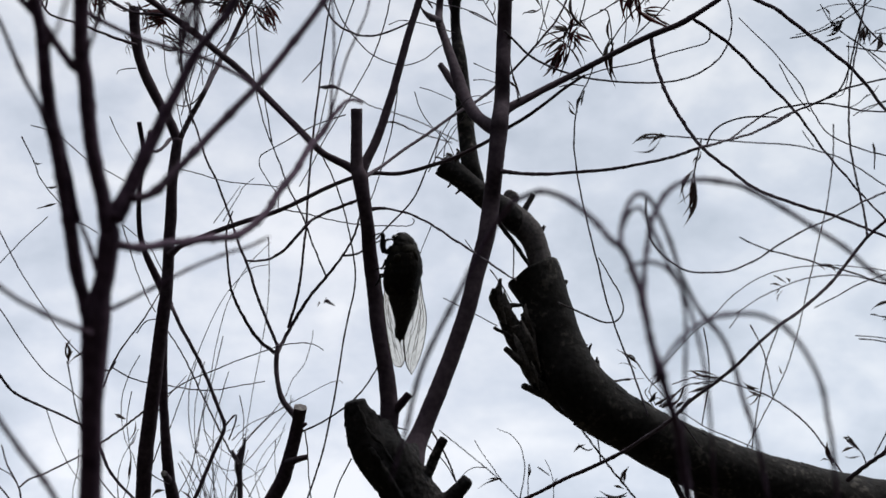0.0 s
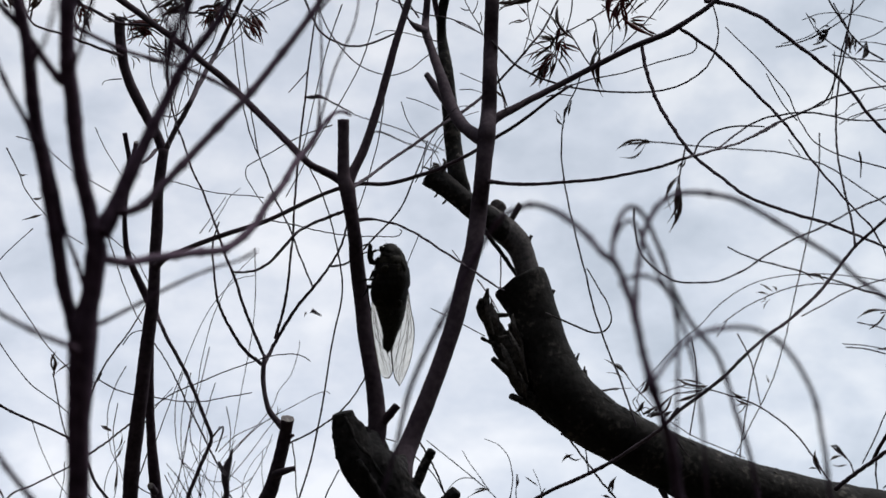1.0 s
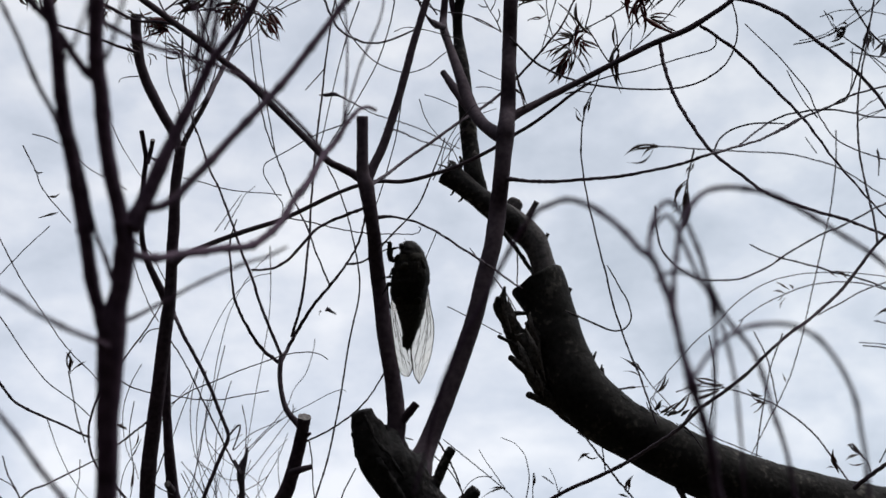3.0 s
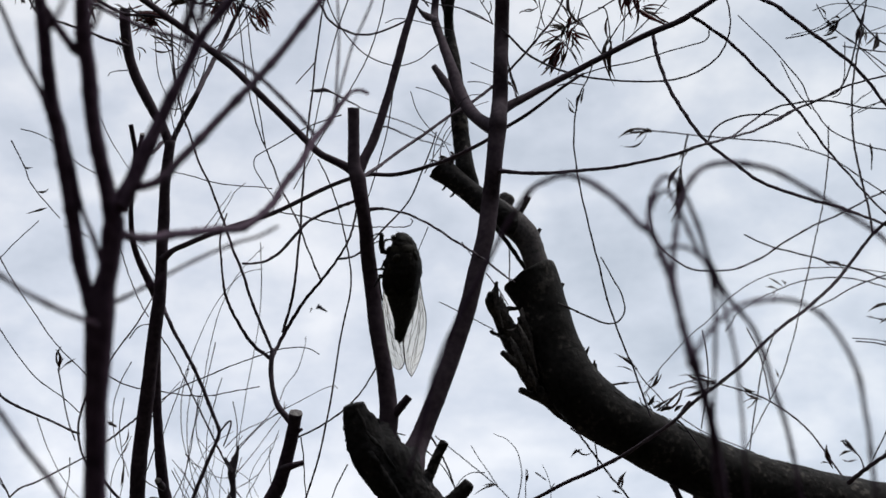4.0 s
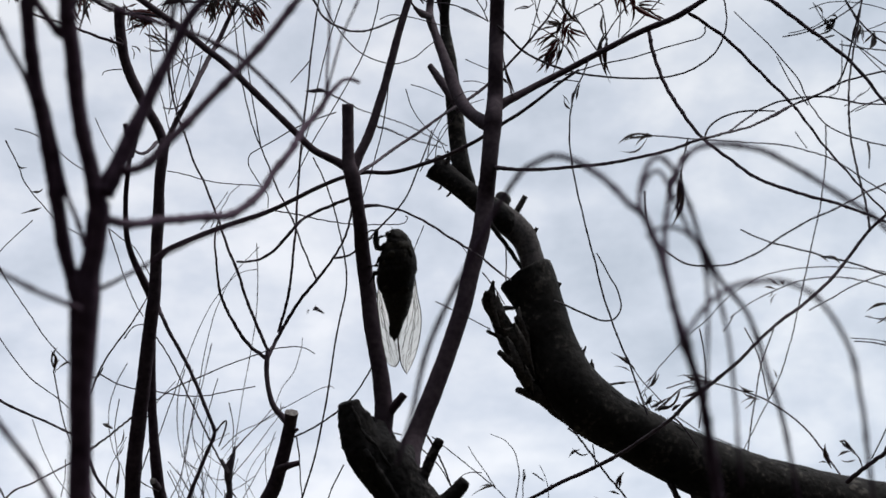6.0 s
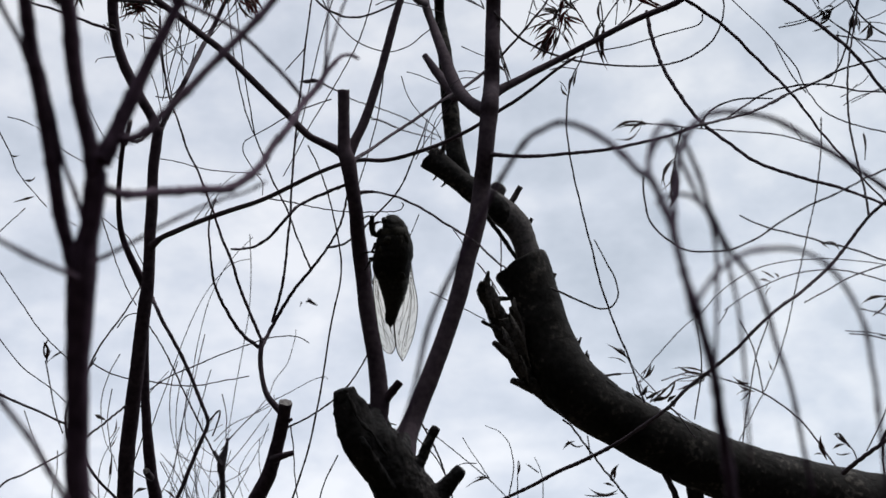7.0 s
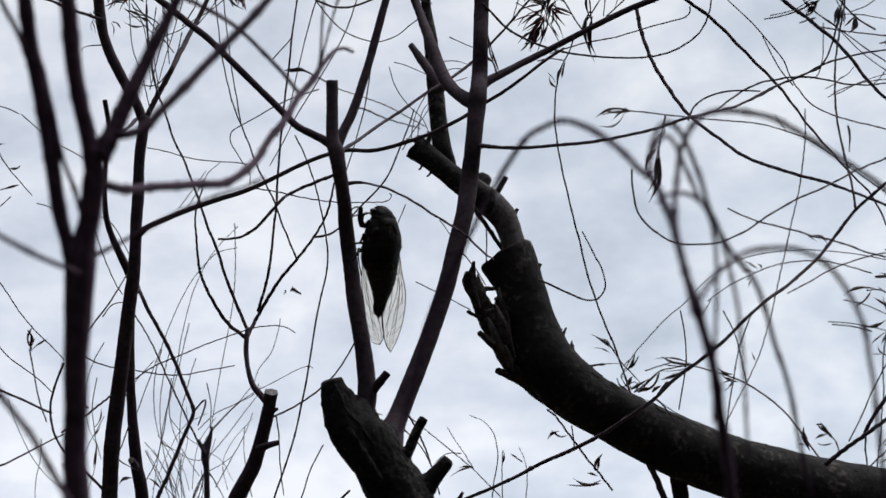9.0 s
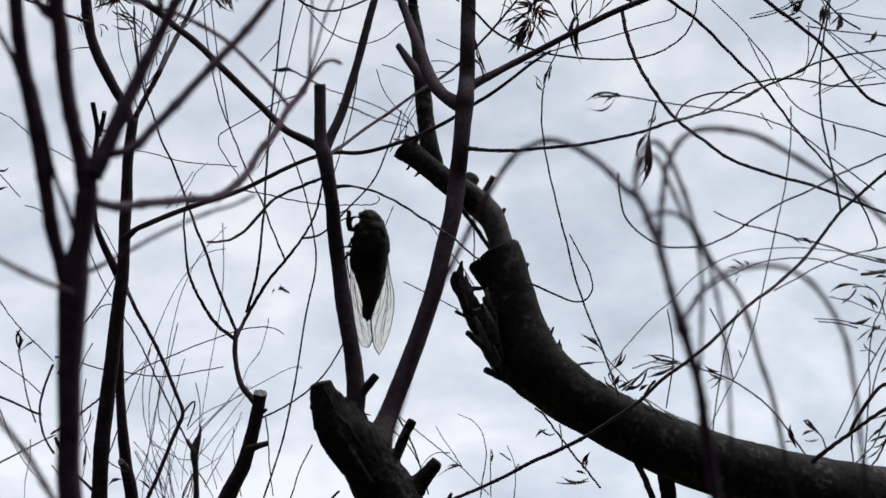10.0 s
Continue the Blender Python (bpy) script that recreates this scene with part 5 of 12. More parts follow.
    tube(tree, 'twig', BARK_THIN, [(0.0456, 0.9874, 2.0013, 0.44), (0.0449, 0.9790, 1.9843, 0.43), (0.0440, 0.9694, 1.9702, 0.42)])
    tube(tree, 'twig', BARK_THIN, [(0.0003, 0.9661, 1.9573, 0.32), (0.0091, 0.9677, 1.9534, 0.32), (0.0198, 0.9698, 1.9482, 0.32), (0.0338, 0.9725, 1.9413, 0.32)])
    tube(tree, 'twig', BARK_THIN, [(-0.0067, 0.7927, 1.8246, 0.47), (-0.0018, 0.8145, 1.8228, 0.46), (0.0033, 0.8403, 1.8191, 0.44), (0.0073, 0.8661, 1.8151, 0.43), (0.0118, 0.8979, 1.8087, 0.38)])
    tube(tree, 'twig', BARK_THIN, [(-0.0096, 0.7999, 1.8191, 0.33), (-0.0040, 0.8121, 1.8176, 0.32), (0.0024, 0.8300, 1.8147, 0.29), (0.0065, 0.8479, 1.8114, 0.27)])
    tube(tree, 'twig', BARK_THIN, [(-0.0254, 0.8770, 1.8488, 0.38), (-0.0192, 0.8782, 1.8475, 0.28)])
    tube(tree, 'twig', BARK_THIN, [(-0.0789, 0.8979, 1.8524, 0.53), (-0.0690, 0.8913, 1.8551, 0.51), (-0.0608, 0.8852, 1.8582, 0.50), (-0.0511, 0.8772, 1.8630, 0.48), (-0.0431, 0.8689, 1.8689, 0.45), (-0.0366, 0.8596, 1.8762, 0.43), (-0.0286, 0.8470, 1.8866, 0.37)])
    tube(tree, 'twig', BARK_THIN, [(-0.0531, 0.9344, 1.8464, 0.40), (-0.0570, 0.9373, 1.8395, 0.40), (-0.0609, 0.9403, 1.8319, 0.40), (-0.0642, 0.9448, 1.8229, 0.40), (-0.0686, 0.9504, 1.8110, 0.40)])
    tube(tree, 'twig', BARK_THIN, [(-0.0753, 0.8747, 1.8456, 0.38), (-0.0746, 0.8898, 1.8353, 0.35), (-0.0746, 0.9069, 1.8236, 0.32), (-0.0737, 0.9203, 1.8140, 0.29)])
    tube(tree, 'twig', BARK_TWIG, [(0.0139, 0.8707, 1.7948, 0.89), (0.0257, 0.8630, 1.7982, 0.88), (0.0461, 0.8495, 1.8040, 0.87), (0.0631, 0.8374, 1.8101, 0.97), (0.0771, 0.8279, 1.8141, 0.95), (0.0907, 0.8178, 1.8189, 0.94), (0.0998, 0.7960, 1.8203, 0.90), (0.1068, 0.7527, 1.8168, 0.84), (0.1103, 0.7121, 1.8139, 0.78), (0.1144, 0.6739, 1.8098, 0.74), (0.1178, 0.6372, 1.8060, 0.69), (0.1243, 0.6204, 1.8099, 0.67), (0.1345, 0.6236, 1.8193, 0.67), (0.1431, 0.6298, 1.8264, 0.67), (0.1518, 0.6354, 1.8345, 0.67), (0.1606, 0.6402, 1.8437, 0.67), (0.1694, 0.6440, 1.8541, 0.66), (0.1788, 0.6442, 1.8657, 0.65), (0.1852, 0.6365, 1.8702, 0.64), (0.1970, 0.6231, 1.8771, 0.61), (0.2100, 0.6090, 1.8834, 0.59)])
    tube(tree, 'twig', BARK_THIN, [(0.1774, 0.6390, 1.8633, 0.48), (0.1778, 0.6403, 1.8697, 0.47), (0.1778, 0.6419, 1.8776, 0.47), (0.1772, 0.6437, 1.8863, 0.45), (0.1768, 0.6460, 1.8979, 0.44), (0.1767, 0.6482, 1.9103, 0.43), (0.1778, 0.6506, 1.9246, 0.42), (0.1803, 0.6530, 1.9397, 0.41), (0.1841, 0.6553, 1.9552, 0.40), (0.1886, 0.6576, 1.9709, 0.39), (0.1936, 0.6602, 1.9901, 0.37), (0.1984, 0.6627, 2.0096, 0.32)])
    tube(tree, 'twig', BARK_THIN, [(0.0804, 0.5999, 1.8639, 0.37), (0.0802, 0.5997, 1.8557, 0.37), (0.0813, 0.5995, 1.8468, 0.37), (0.0843, 0.5990, 1.8409, 0.37), (0.0883, 0.5980, 1.8365, 0.36), (0.0937, 0.5966, 1.8323, 0.36), (0.1013, 0.5936, 1.8300, 0.36), (0.1094, 0.5898, 1.8292, 0.36), (0.1173, 0.5848, 1.8308, 0.35), (0.1235, 0.5799, 1.8334, 0.35), (0.1311, 0.5736, 1.8367, 0.35), (0.1398, 0.5729, 1.8411, 0.36), (0.1485, 0.5725, 1.8449, 0.35), (0.1586, 0.5766, 1.8515, 0.36), (0.1726, 0.5886, 1.8620, 0.37), (0.1921, 0.5977, 1.8732, 0.37), (0.2100, 0.6090, 1.8834, 0.39)])
    t = tube(tree, 'twig', BARK_THIN, [(0.1156, 0.5966, 1.8461, 0.27), (0.1222, 0.5956, 1.8420, 0.27), (0.1304, 0.5939, 1.8383, 0.31), (0.1385, 0.5921, 1.8352, 0.32), (0.1465, 0.5903, 1.8317, 0.32), (0.1544, 0.5884, 1.8287, 0.32), (0.1624, 0.5868, 1.8246, 0.33), (0.1692, 0.5853, 1.8217, 0.34), (0.1855, 0.5811, 1.8156, 0.35)])
    leaf(t, (0.1454, 0.5902, 1.8322), (0.1499, 0.5878, 1.8279), 1.36)
    leaf(t, (0.1428, 0.5924, 1.8344), (0.1476, 0.5937, 1.8311), 0.78)
    tube(tree, 'twig', BARK_THIN, [(0.3139, 1.1948, 2.1910, 0.54), (0.3126, 1.1968, 2.1719, 0.53), (0.3101, 1.1988, 2.1529, 0.52), (0.3040, 1.2019, 2.1223, 0.50), (0.2965, 1.2044, 2.0967, 0.50), (0.2907, 1.2063, 2.0759, 0.49), (0.2821, 1.2088, 2.0461, 0.46), (0.2743, 1.2111, 2.0191, 0.44), (0.2663, 1.2127, 1.9966, 0.43), (0.2557, 1.2142, 1.9744, 0.41), (0.2428, 1.2111, 1.9523, 0.41), (0.2280, 1.2058, 1.9267, 0.38)])
    tube(tree, 'twig', BARK_THIN, [(0.1563, 0.9374, 1.9277, 0.41), (0.1586, 0.9419, 1.9162, 0.41), (0.1595, 0.9469, 1.9037, 0.41), (0.1588, 0.9512, 1.8928, 0.41), (0.1553, 0.9591, 1.8735, 0.41)])
    tube(tree, 'twig', BARK_THIN, [(0.2518, 1.1715, 2.0107, 0.50), (0.2429, 1.1834, 1.9870, 0.51), (0.2385, 1.1950, 1.9640, 0.51), (0.2344, 1.2013, 1.9430, 0.51), (0.2319, 1.2062, 1.9255, 0.50)])
    t = tube(tree, 'twig', BARK_THIN, [(0.2331, 1.1843, 2.0165, 0.51), (0.2422, 1.1911, 1.9994, 0.51), (0.2469, 1.1978, 1.9827, 0.51), (0.2502, 1.2043, 1.9668, 0.51)])
    leaf(t, (0.2546, 1.1959, 1.9875), (0.2552, 1.1913, 1.9789), 1.93)
    t = tube(tree, 'twig', BARK_THIN, [(0.1983, 1.1418, 1.9597, 0.50), (0.2088, 1.1342, 1.9539, 0.50), (0.2209, 1.1254, 1.9465, 0.57), (0.2320, 1.1173, 1.9379, 0.58), (0.2436, 1.0986, 1.9205, 0.59), (0.2487, 1.0743, 1.9016, 0.59), (0.2516, 1.0506, 1.8808, 0.59), (0.2541, 1.0272, 1.8606, 0.59)])
    leaf(t, (0.2241, 1.1251, 1.9478), (0.2118, 1.1197, 1.9516), 2.73)
    leaf(t, (0.2273, 1.1272, 1.9426), (0.2154, 1.1218, 1.9465), 1.82)
    leaf(t, (0.2281, 1.1270, 1.9426), (0.2137, 1.1245, 1.9394), 1.51)
    leaf(t, (0.2245, 1.1265, 1.9441), (0.2165, 1.1258, 1.9357), 1.67)
    leaf(t, (0.2264, 1.1267, 1.9429), (0.2185, 1.1221, 1.9444), 1.82)
    leaf(t, (0.2537, 1.0498, 1.8722), (0.2491, 1.0403, 1.8858), 3.56)
    leaf(t, (0.2516, 1.0504, 1.8761), (0.2452, 1.0469, 1.8749), 1.25)
    t = tube(tree, 'twig', BARK_THIN, [(0.3338, 1.2721, 1.9297, 0.55), (0.3321, 1.2700, 1.9351, 0.54), (0.3286, 1.2678, 1.9409, 0.53), (0.3224, 1.2664, 1.9451, 0.53), (0.3180, 1.2650, 1.9489, 0.52)])
    leaf(t, (0.3312, 1.2776, 1.9436), (0.3205, 1.2696, 1.9539), 4.37)
    leaf(t, (0.3290, 1.2769, 1.9457), (0.3178, 1.2702, 1.9527), 2.62)
    leaf(t, (0.3216, 1.2538, 1.9398), (0.3100, 1.2519, 1.9349), 2.79)
    leaf(t, (0.3308, 1.2793, 1.9394), (0.3181, 1.2758, 1.9386), 1.75)
    leaf(t, (0.3172, 1.2513, 1.9460), (0.3109, 1.2475, 1.9454), 2.36)
    tube(tree, 'twig', BARK_TWIG, [(0.2414, 0.9663, 1.8417, 1.38), (0.2480, 0.9431, 1.8453, 1.21), (0.2540, 0.9228, 1.8473, 1.16), (0.2621, 0.8997, 1.8510, 1.08), (0.2693, 0.8791, 1.8532, 1.02)])
    t = tube(tree, 'twig', BARK_THIN, [(0.1700, 1.1733, 1.9661, 0.50), (0.1843, 1.1976, 1.9773, 0.48), (0.2007, 1.2177, 1.9868, 0.44), (0.2167, 1.2354, 1.9892, 0.40)])
    leaf(t, (0.2150, 1.2263, 1.9881), (0.1905, 1.2211, 1.9926), 3.15)
    leaf(t, (0.2124, 1.2239, 1.9883), (0.1849, 1.2198, 1.9904), 1.82)
    leaf(t, (0.2133, 1.2246, 1.9862), (0.1905, 1.2210, 1.9866), 1.33)
    leaf(t, (0.2123, 1.2322, 1.9859), (0.1902, 1.2321, 1.9774), 3.49)
    leaf(t, (0.2141, 1.2294, 1.9864), (0.1886, 1.2273, 1.9832), 1.33)
    leaf(t, (0.2049, 1.2161, 1.9786), (0.1926, 1.2139, 1.9744), 1.80)
    t = tube(tree, 'twig', BARK_THIN, [(0.1438, 1.0580, 1.9142, 0.44), (0.1521, 1.0553, 1.9202, 0.43), (0.1610, 1.0523, 1.9270, 0.41), (0.1707, 1.0512, 1.9289, 0.38), (0.1830, 1.0501, 1.9304, 0.35)])
    leaf(t, (0.1519, 0.9969, 1.9095), (0.1354, 0.9983, 1.8965), 2.95)
    leaf(t, (0.1509, 0.9976, 1.9078), (0.1386, 0.9985, 1.8958), 2.01)
    leaf(t, (0.1456, 0.9989, 1.9050), (0.1362, 0.9975, 1.8984), 1.74)
    t = tube(tree, 'twig', BARK_THIN, [(0.1500, 1.0438, 1.9121, 0.33), (0.1413, 1.0407, 1.9208, 0.33), (0.1340, 1.0380, 1.9281, 0.33), (0.1289, 1.0354, 1.9350, 0.33), (0.1252, 1.0334, 1.9405, 0.33)])
    leaf(t, (0.1293, 1.0327, 1.9345), (0.1131, 1.0253, 1.9437), 2.51)
    leaf(t, (0.1265, 1.0328, 1.9372), (0.1213, 1.0272, 1.9411), 1.54)
    leaf(t, (0.1376, 1.0424, 1.9248), (0.1449, 1.0348, 1.9323), 2.24)
    leaf(t, (0.1237, 1.0386, 1.9272), (0.1111, 1.0358, 1.9245), 2.51)
    leaf(t, (0.1263, 1.0333, 1.9332), (0.1145, 1.0286, 1.9352), 1.12)
    tube(tree, 'twig', BARK_THIN, [(0.1785, 1.1877, 1.9486, 0.38), (0.1970, 1.1967, 1.9394, 0.38), (0.2186, 1.2028, 1.9320, 0.38), (0.2357, 1.2062, 1.9255, 0.38)])
    t = tube(tree, 'twig', BARK_THIN, [(0.0859, 1.0518, 1.9010, 0.61), (0.0920, 1.0598, 1.8987, 0.62), (0.0996, 1.0728, 1.8934, 0.63), (0.1070, 1.0856, 1.8878, 0.63), (0.1158, 1.1007, 1.8812, 0.64), (0.1247, 1.1142, 1.8755, 0.65), (0.1360, 1.1325, 1.8672, 0.66)])
    leaf(t, (0.1004, 1.0742, 1.8899), (0.0893, 1.0663, 1.8916), 2.04)
    leaf(t, (0.0951, 1.0730, 1.8926), (0.0872, 1.0752, 1.8874), 2.38)
    leaf(t, (0.1227, 1.1139, 1.8762), (0.1285, 1.1162, 1.8887), 3.50)
    leaf(t, (0.1242, 1.1139, 1.8762), (0.1254, 1.1076, 1.8826), 2.10)
    leaf(t, (0.1266, 1.1162, 1.8704), (0.1075, 1.1190, 1.8727), 2.44)
    leaf(t, (0.1247, 1.1153, 1.8727), (0.1162, 1.1078, 1.8731), 2.10)
    leaf(t, (0.1266, 1.1171, 1.8683), (0.1033, 1.1174, 1.8676), 2.10)
    tube(tree, 'twig', BARK_THIN, [(0.1032, 1.0696, 1.8953, 0.45), (0.1043, 1.0721, 1.8873, 0.45), (0.1050, 1.0745, 1.8802, 0.45)])
    tube(tree, 'twig', BARK_THIN, [(0.1408, 0.9940, 1.8493, 1.71), (0.1461, 1.0022, 1.8428, 1.83), (0.1512, 1.0060, 1.8303, 2.00)])
    tube(tree, 'twig', BARK_THIN, [(-0.0023, 1.0954, 1.9087, 0.34), (0.0074, 1.1045, 1.9032, 0.36), (0.0188, 1.1154, 1.8965, 0.36), (0.0299, 1.1256, 1.8903, 0.36), (0.0412, 1.1363, 1.8834, 0.36), (0.0510, 1.1466, 1.8762, 0.36), (0.0606, 1.1567, 1.8689, 0.37)])
    t = tube(tree, 'twig', BARK_THIN, [(0.0411, 1.1331, 1.8826, 0.36), (0.0326, 1.0722, 1.8773, 0.30), (0.0249, 1.0407, 1.8790, 0.25), (0.0205, 1.0370, 1.8855, 0.22)])
    leaf(t, (0.0408, 1.1252, 1.8822), (0.0238, 1.1210, 1.8740), 1.77)
    leaf(t, (0.0408, 1.1252, 1.8822), (0.0299, 1.1254, 1.8815), 1.42)
    tube(tree, 'twig', BARK_THIN, [(0.0259, 0.9488, 1.8448, 0.31), (0.0185, 0.9445, 1.8437, 0.26), (0.0125, 0.9416, 1.8396, 0.23), (0.0079, 0.9400, 1.8324, 0.20)])
    tube(tree, 'twig', BARK_THIN, [(0.0500, 1.0761, 1.8482, 0.45), (0.0514, 1.0720, 1.8586, 0.41), (0.0537, 1.0668, 1.8714, 0.36), (0.0530, 1.0629, 1.8811, 0.32), (0.0500, 1.0595, 1.8893, 0.29), (0.0444, 1.0572, 1.8949, 0.26), (0.0357, 1.0557, 1.8987, 0.23)])
    t = tube(tree, 'twig', BARK_THIN, [(0.0535, 1.0222, 1.8358, 0.32), (0.0533, 1.0201, 1.8508, 0.32), (0.0543, 1.0207, 1.8655, 0.32)])
    leaf(t, (0.0538, 1.0201, 1.8569), (0.0542, 1.0106, 1.8636), 1.60)
    t = tube(tree, 'twig', BARK_THIN, [(0.0722, 1.0804, 1.8473, 0.33), (0.0732, 1.0740, 1.8610, 0.29), (0.0717, 1.0693, 1.8712, 0.25), (0.0676, 1.0653, 1.8802, 0.23)])
    leaf(t, (0.0703, 1.0695, 1.8705), (0.0617, 1.0609, 1.8744), 1.68)
    leaf(t, (0.0736, 1.0719, 1.8651), (0.0762, 1.0703, 1.8692), 1.35)
    t = tube(tree, 'twig', BARK_TWIG, [(-0.1997, 0.8084, 2.0831, 1.05), (-0.1896, 0.8075, 2.0781, 0.97), (-0.1726, 0.8050, 2.0676, 0.83), (-0.1593, 0.8016, 2.0646, 0.67), (-0.1493, 0.7996, 2.0616, 0.59), (-0.1395, 0.7981, 2.0560, 0.51)])
    leaf(t, (-0.1695, 0.8044, 2.0698), (-0.1609, 0.7987, 2.0693), 1.70, LEAF_RED)
    leaf(t, (-0.1679, 0.8056, 2.0675), (-0.1545, 0.8052, 2.0688), 1.70, LEAF_RED)
    leaf(t, (-0.1671, 0.8075, 2.0636), (-0.1501, 0.8117, 2.0679), 1.99, LEAF_RED)
    leaf(t, (-0.1640, 0.8028, 2.0609), (-0.1662, 0.8032, 2.0526), 1.13)
    leaf(t, (-0.1599, 0.8040, 2.0588), (-0.1692, 0.8077, 2.0572), 1.13, LEAF_RED)
    leaf(t, (-0.1720, 0.8042, 2.0696), (-0.1765, 0.7982, 2.0697), 1.42)
    leaf(t, (-0.1679, 0.8046, 2.0699), (-0.1702, 0.8030, 2.0740), 1.14)
    leaf(t, (-0.1617, 0.8020, 2.0633), (-0.1507, 0.8058, 2.0684), 1.69, LEAF_RED)
    leaf(t, (-0.1593, 0.8027, 2.0623), (-0.1651, 0.8011, 2.0586), 1.41)
    leaf(t, (-0.1539, 0.7999, 2.0592), (-0.1616, 0.8037, 2.0572), 1.12, LEAF_RED)
    leaf(t, (-0.1750, 0.8044, 2.0684), (-0.1809, 0.7990, 2.0672), 1.14)
    t = tube(tree, 'twig', BARK_THIN, [(-0.1505, 0.8064, 2.0637, 0.38), (-0.1466, 0.8023, 2.0714, 0.39), (-0.1408, 0.7992, 2.0774, 0.38), (-0.1359, 0.7939, 2.0863, 0.38), (-0.1333, 0.7865, 2.0980, 0.38)])
    leaf(t, (-0.1542, 0.7995, 2.0784), (-0.1344, 0.7919, 2.0825), 2.84)
    leaf(t, (-0.1490, 0.8023, 2.0699), (-0.1346, 0.7992, 2.0775), 3.68)
    tube(tree, 'twig', BARK_THIN, [(-0.1510, 0.8035, 2.1050, 0.53), (-0.1452, 0.8037, 2.0867, 0.50), (-0.1380, 0.8028, 2.0735, 0.47), (-0.1322, 0.8011, 2.0581, 0.44), (-0.1287, 0.7994, 2.0441, 0.37)])
    tube(tree, 'twig', BARK_THIN, [(-0.1636, 0.7980, 2.1016, 0.52), (-0.1603, 0.7978, 2.0796, 0.47), (-0.1539, 0.7969, 2.0665, 0.44), (-0.1486, 0.7958, 2.0587, 0.38)])
    tube(tree, 'twig', BARK_THIN, [(-0.1389, 0.8054, 2.1062, 0.39), (-0.1380, 0.8038, 2.0832, 0.35), (-0.1378, 0.8015, 2.0638, 0.31), (-0.1352, 0.7989, 2.0445, 0.28)])
    tube(tree, 'twig', BARK_THIN, [(-0.1443, 0.8068, 2.0923, 0.30), (-0.1455, 0.8068, 2.0741, 0.28), (-0.1463, 0.8063, 2.0558, 0.28), (-0.1439, 0.8063, 2.0309, 0.28)])
    t = tube(tree, 'twig', BARK_TWIG, [(-0.1337, 0.8071, 2.0999, 0.64), (-0.1252, 0.8050, 2.0963, 0.60), (-0.1162, 0.8028, 2.0921, 0.58), (-0.1066, 0.7991, 2.0858, 0.54), (-0.1014, 0.7968, 2.0804, 0.52)])
    leaf(t, (-0.1162, 0.8033, 2.0909), (-0.1129, 0.8023, 2.0787), 2.85)
    leaf(t, (-0.1193, 0.8020, 2.0937), (-0.1105, 0.8036, 2.0896), 1.72)
    leaf(t, (-0.1120, 0.8032, 2.0894), (-0.1092, 0.8115, 2.0842), 1.43)
    t = tube(tree, 'twig', BARK_THIN, [(-0.1374, 0.8088, 2.0763, 0.52), (-0.1271, 0.8038, 2.0729, 0.47), (-0.1184, 0.7988, 2.0708, 0.38)])
    leaf(t, (-0.1286, 0.8026, 2.0752), (-0.1166, 0.7975, 2.0732), 2.27)
    leaf(t, (-0.1267, 0.8036, 2.0736), (-0.1167, 0.8040, 2.0724), 1.42, LEAF_RED)
    leaf(t, (-0.1197, 0.7996, 2.0684), (-0.1195, 0.8077, 2.0630), 2.25)
    leaf(t, (-0.1236, 0.8045, 2.0720), (-0.1251, 0.8052, 2.0630), 1.42, LEAF_RED)
    t = tube(tree, 'twig', BARK_THIN, [(-0.1535, 0.8077, 2.0565, 0.38), (-0.1458, 0.8055, 2.0503, 0.34), (-0.1388, 0.8028, 2.0438, 0.32), (-0.1315, 0.7995, 2.0315, 0.28)])
    leaf(t, (-0.1464, 0.8055, 2.0503), (-0.1537, 0.7995, 2.0505), 1.41)
    leaf(t, (-0.1439, 0.8064, 2.0480), (-0.1558, 0.8058, 2.0497), 1.13)
    leaf(t, (-0.1382, 0.8031, 2.0433), (-0.1418, 0.8097, 2.0413), 1.12)
    t = tube(tree, 'twig', BARK_THIN, [(-0.1106, 0.7987, 2.0700, 0.38), (-0.1042, 0.7983, 2.0672, 0.38), (-0.0976, 0.7976, 2.0621, 0.38)])
    leaf(t, (-0.1051, 0.7983, 2.0676), (-0.0921, 0.7994, 2.0504), 1.68)
    leaf(t, (-0.1042, 0.7979, 2.0682), (-0.0938, 0.8008, 2.0612), 1.97, LEAF_RED)
    leaf(t, (-0.0973, 0.7980, 2.0610), (-0.0929, 0.8063, 2.0550), 1.68, LEAF_RED)
    leaf(t, (-0.1026, 0.7977, 2.0680), (-0.1092, 0.7939, 2.0700), 1.13)
    leaf(t, (-0.1019, 0.7980, 2.0653), (-0.0959, 0.8042, 2.0574), 1.13, LEAF_RED)
    leaf(t, (-0.1038, 0.7987, 2.0643), (-0.0957, 0.7958, 2.0570), 1.68, LEAF_RED)
    leaf(t, (-0.1058, 0.7988, 2.0665), (-0.1089, 0.8008, 2.0616), 1.13)
    tube(tree, 'twig', BARK_THIN, [(-0.1055, 0.7989, 2.0594, 0.28), (-0.0999, 0.7964, 2.0665, 0.28), (-0.0899, 0.7946, 2.0723, 0.28), (-0.0796, 0.7881, 2.0780, 0.28), (-0.0706, 0.7824, 2.0811, 0.28)])
    tube(tree, 'twig', BARK_THIN, [(-0.0838, 0.7888, 2.0922, 0.28), (-0.0926, 0.7941, 2.0781, 0.28), (-0.1010, 0.7978, 2.0681, 0.28), (-0.1090, 0.7993, 2.0535, 0.28), (-0.1171, 0.7998, 2.0415, 0.28)])
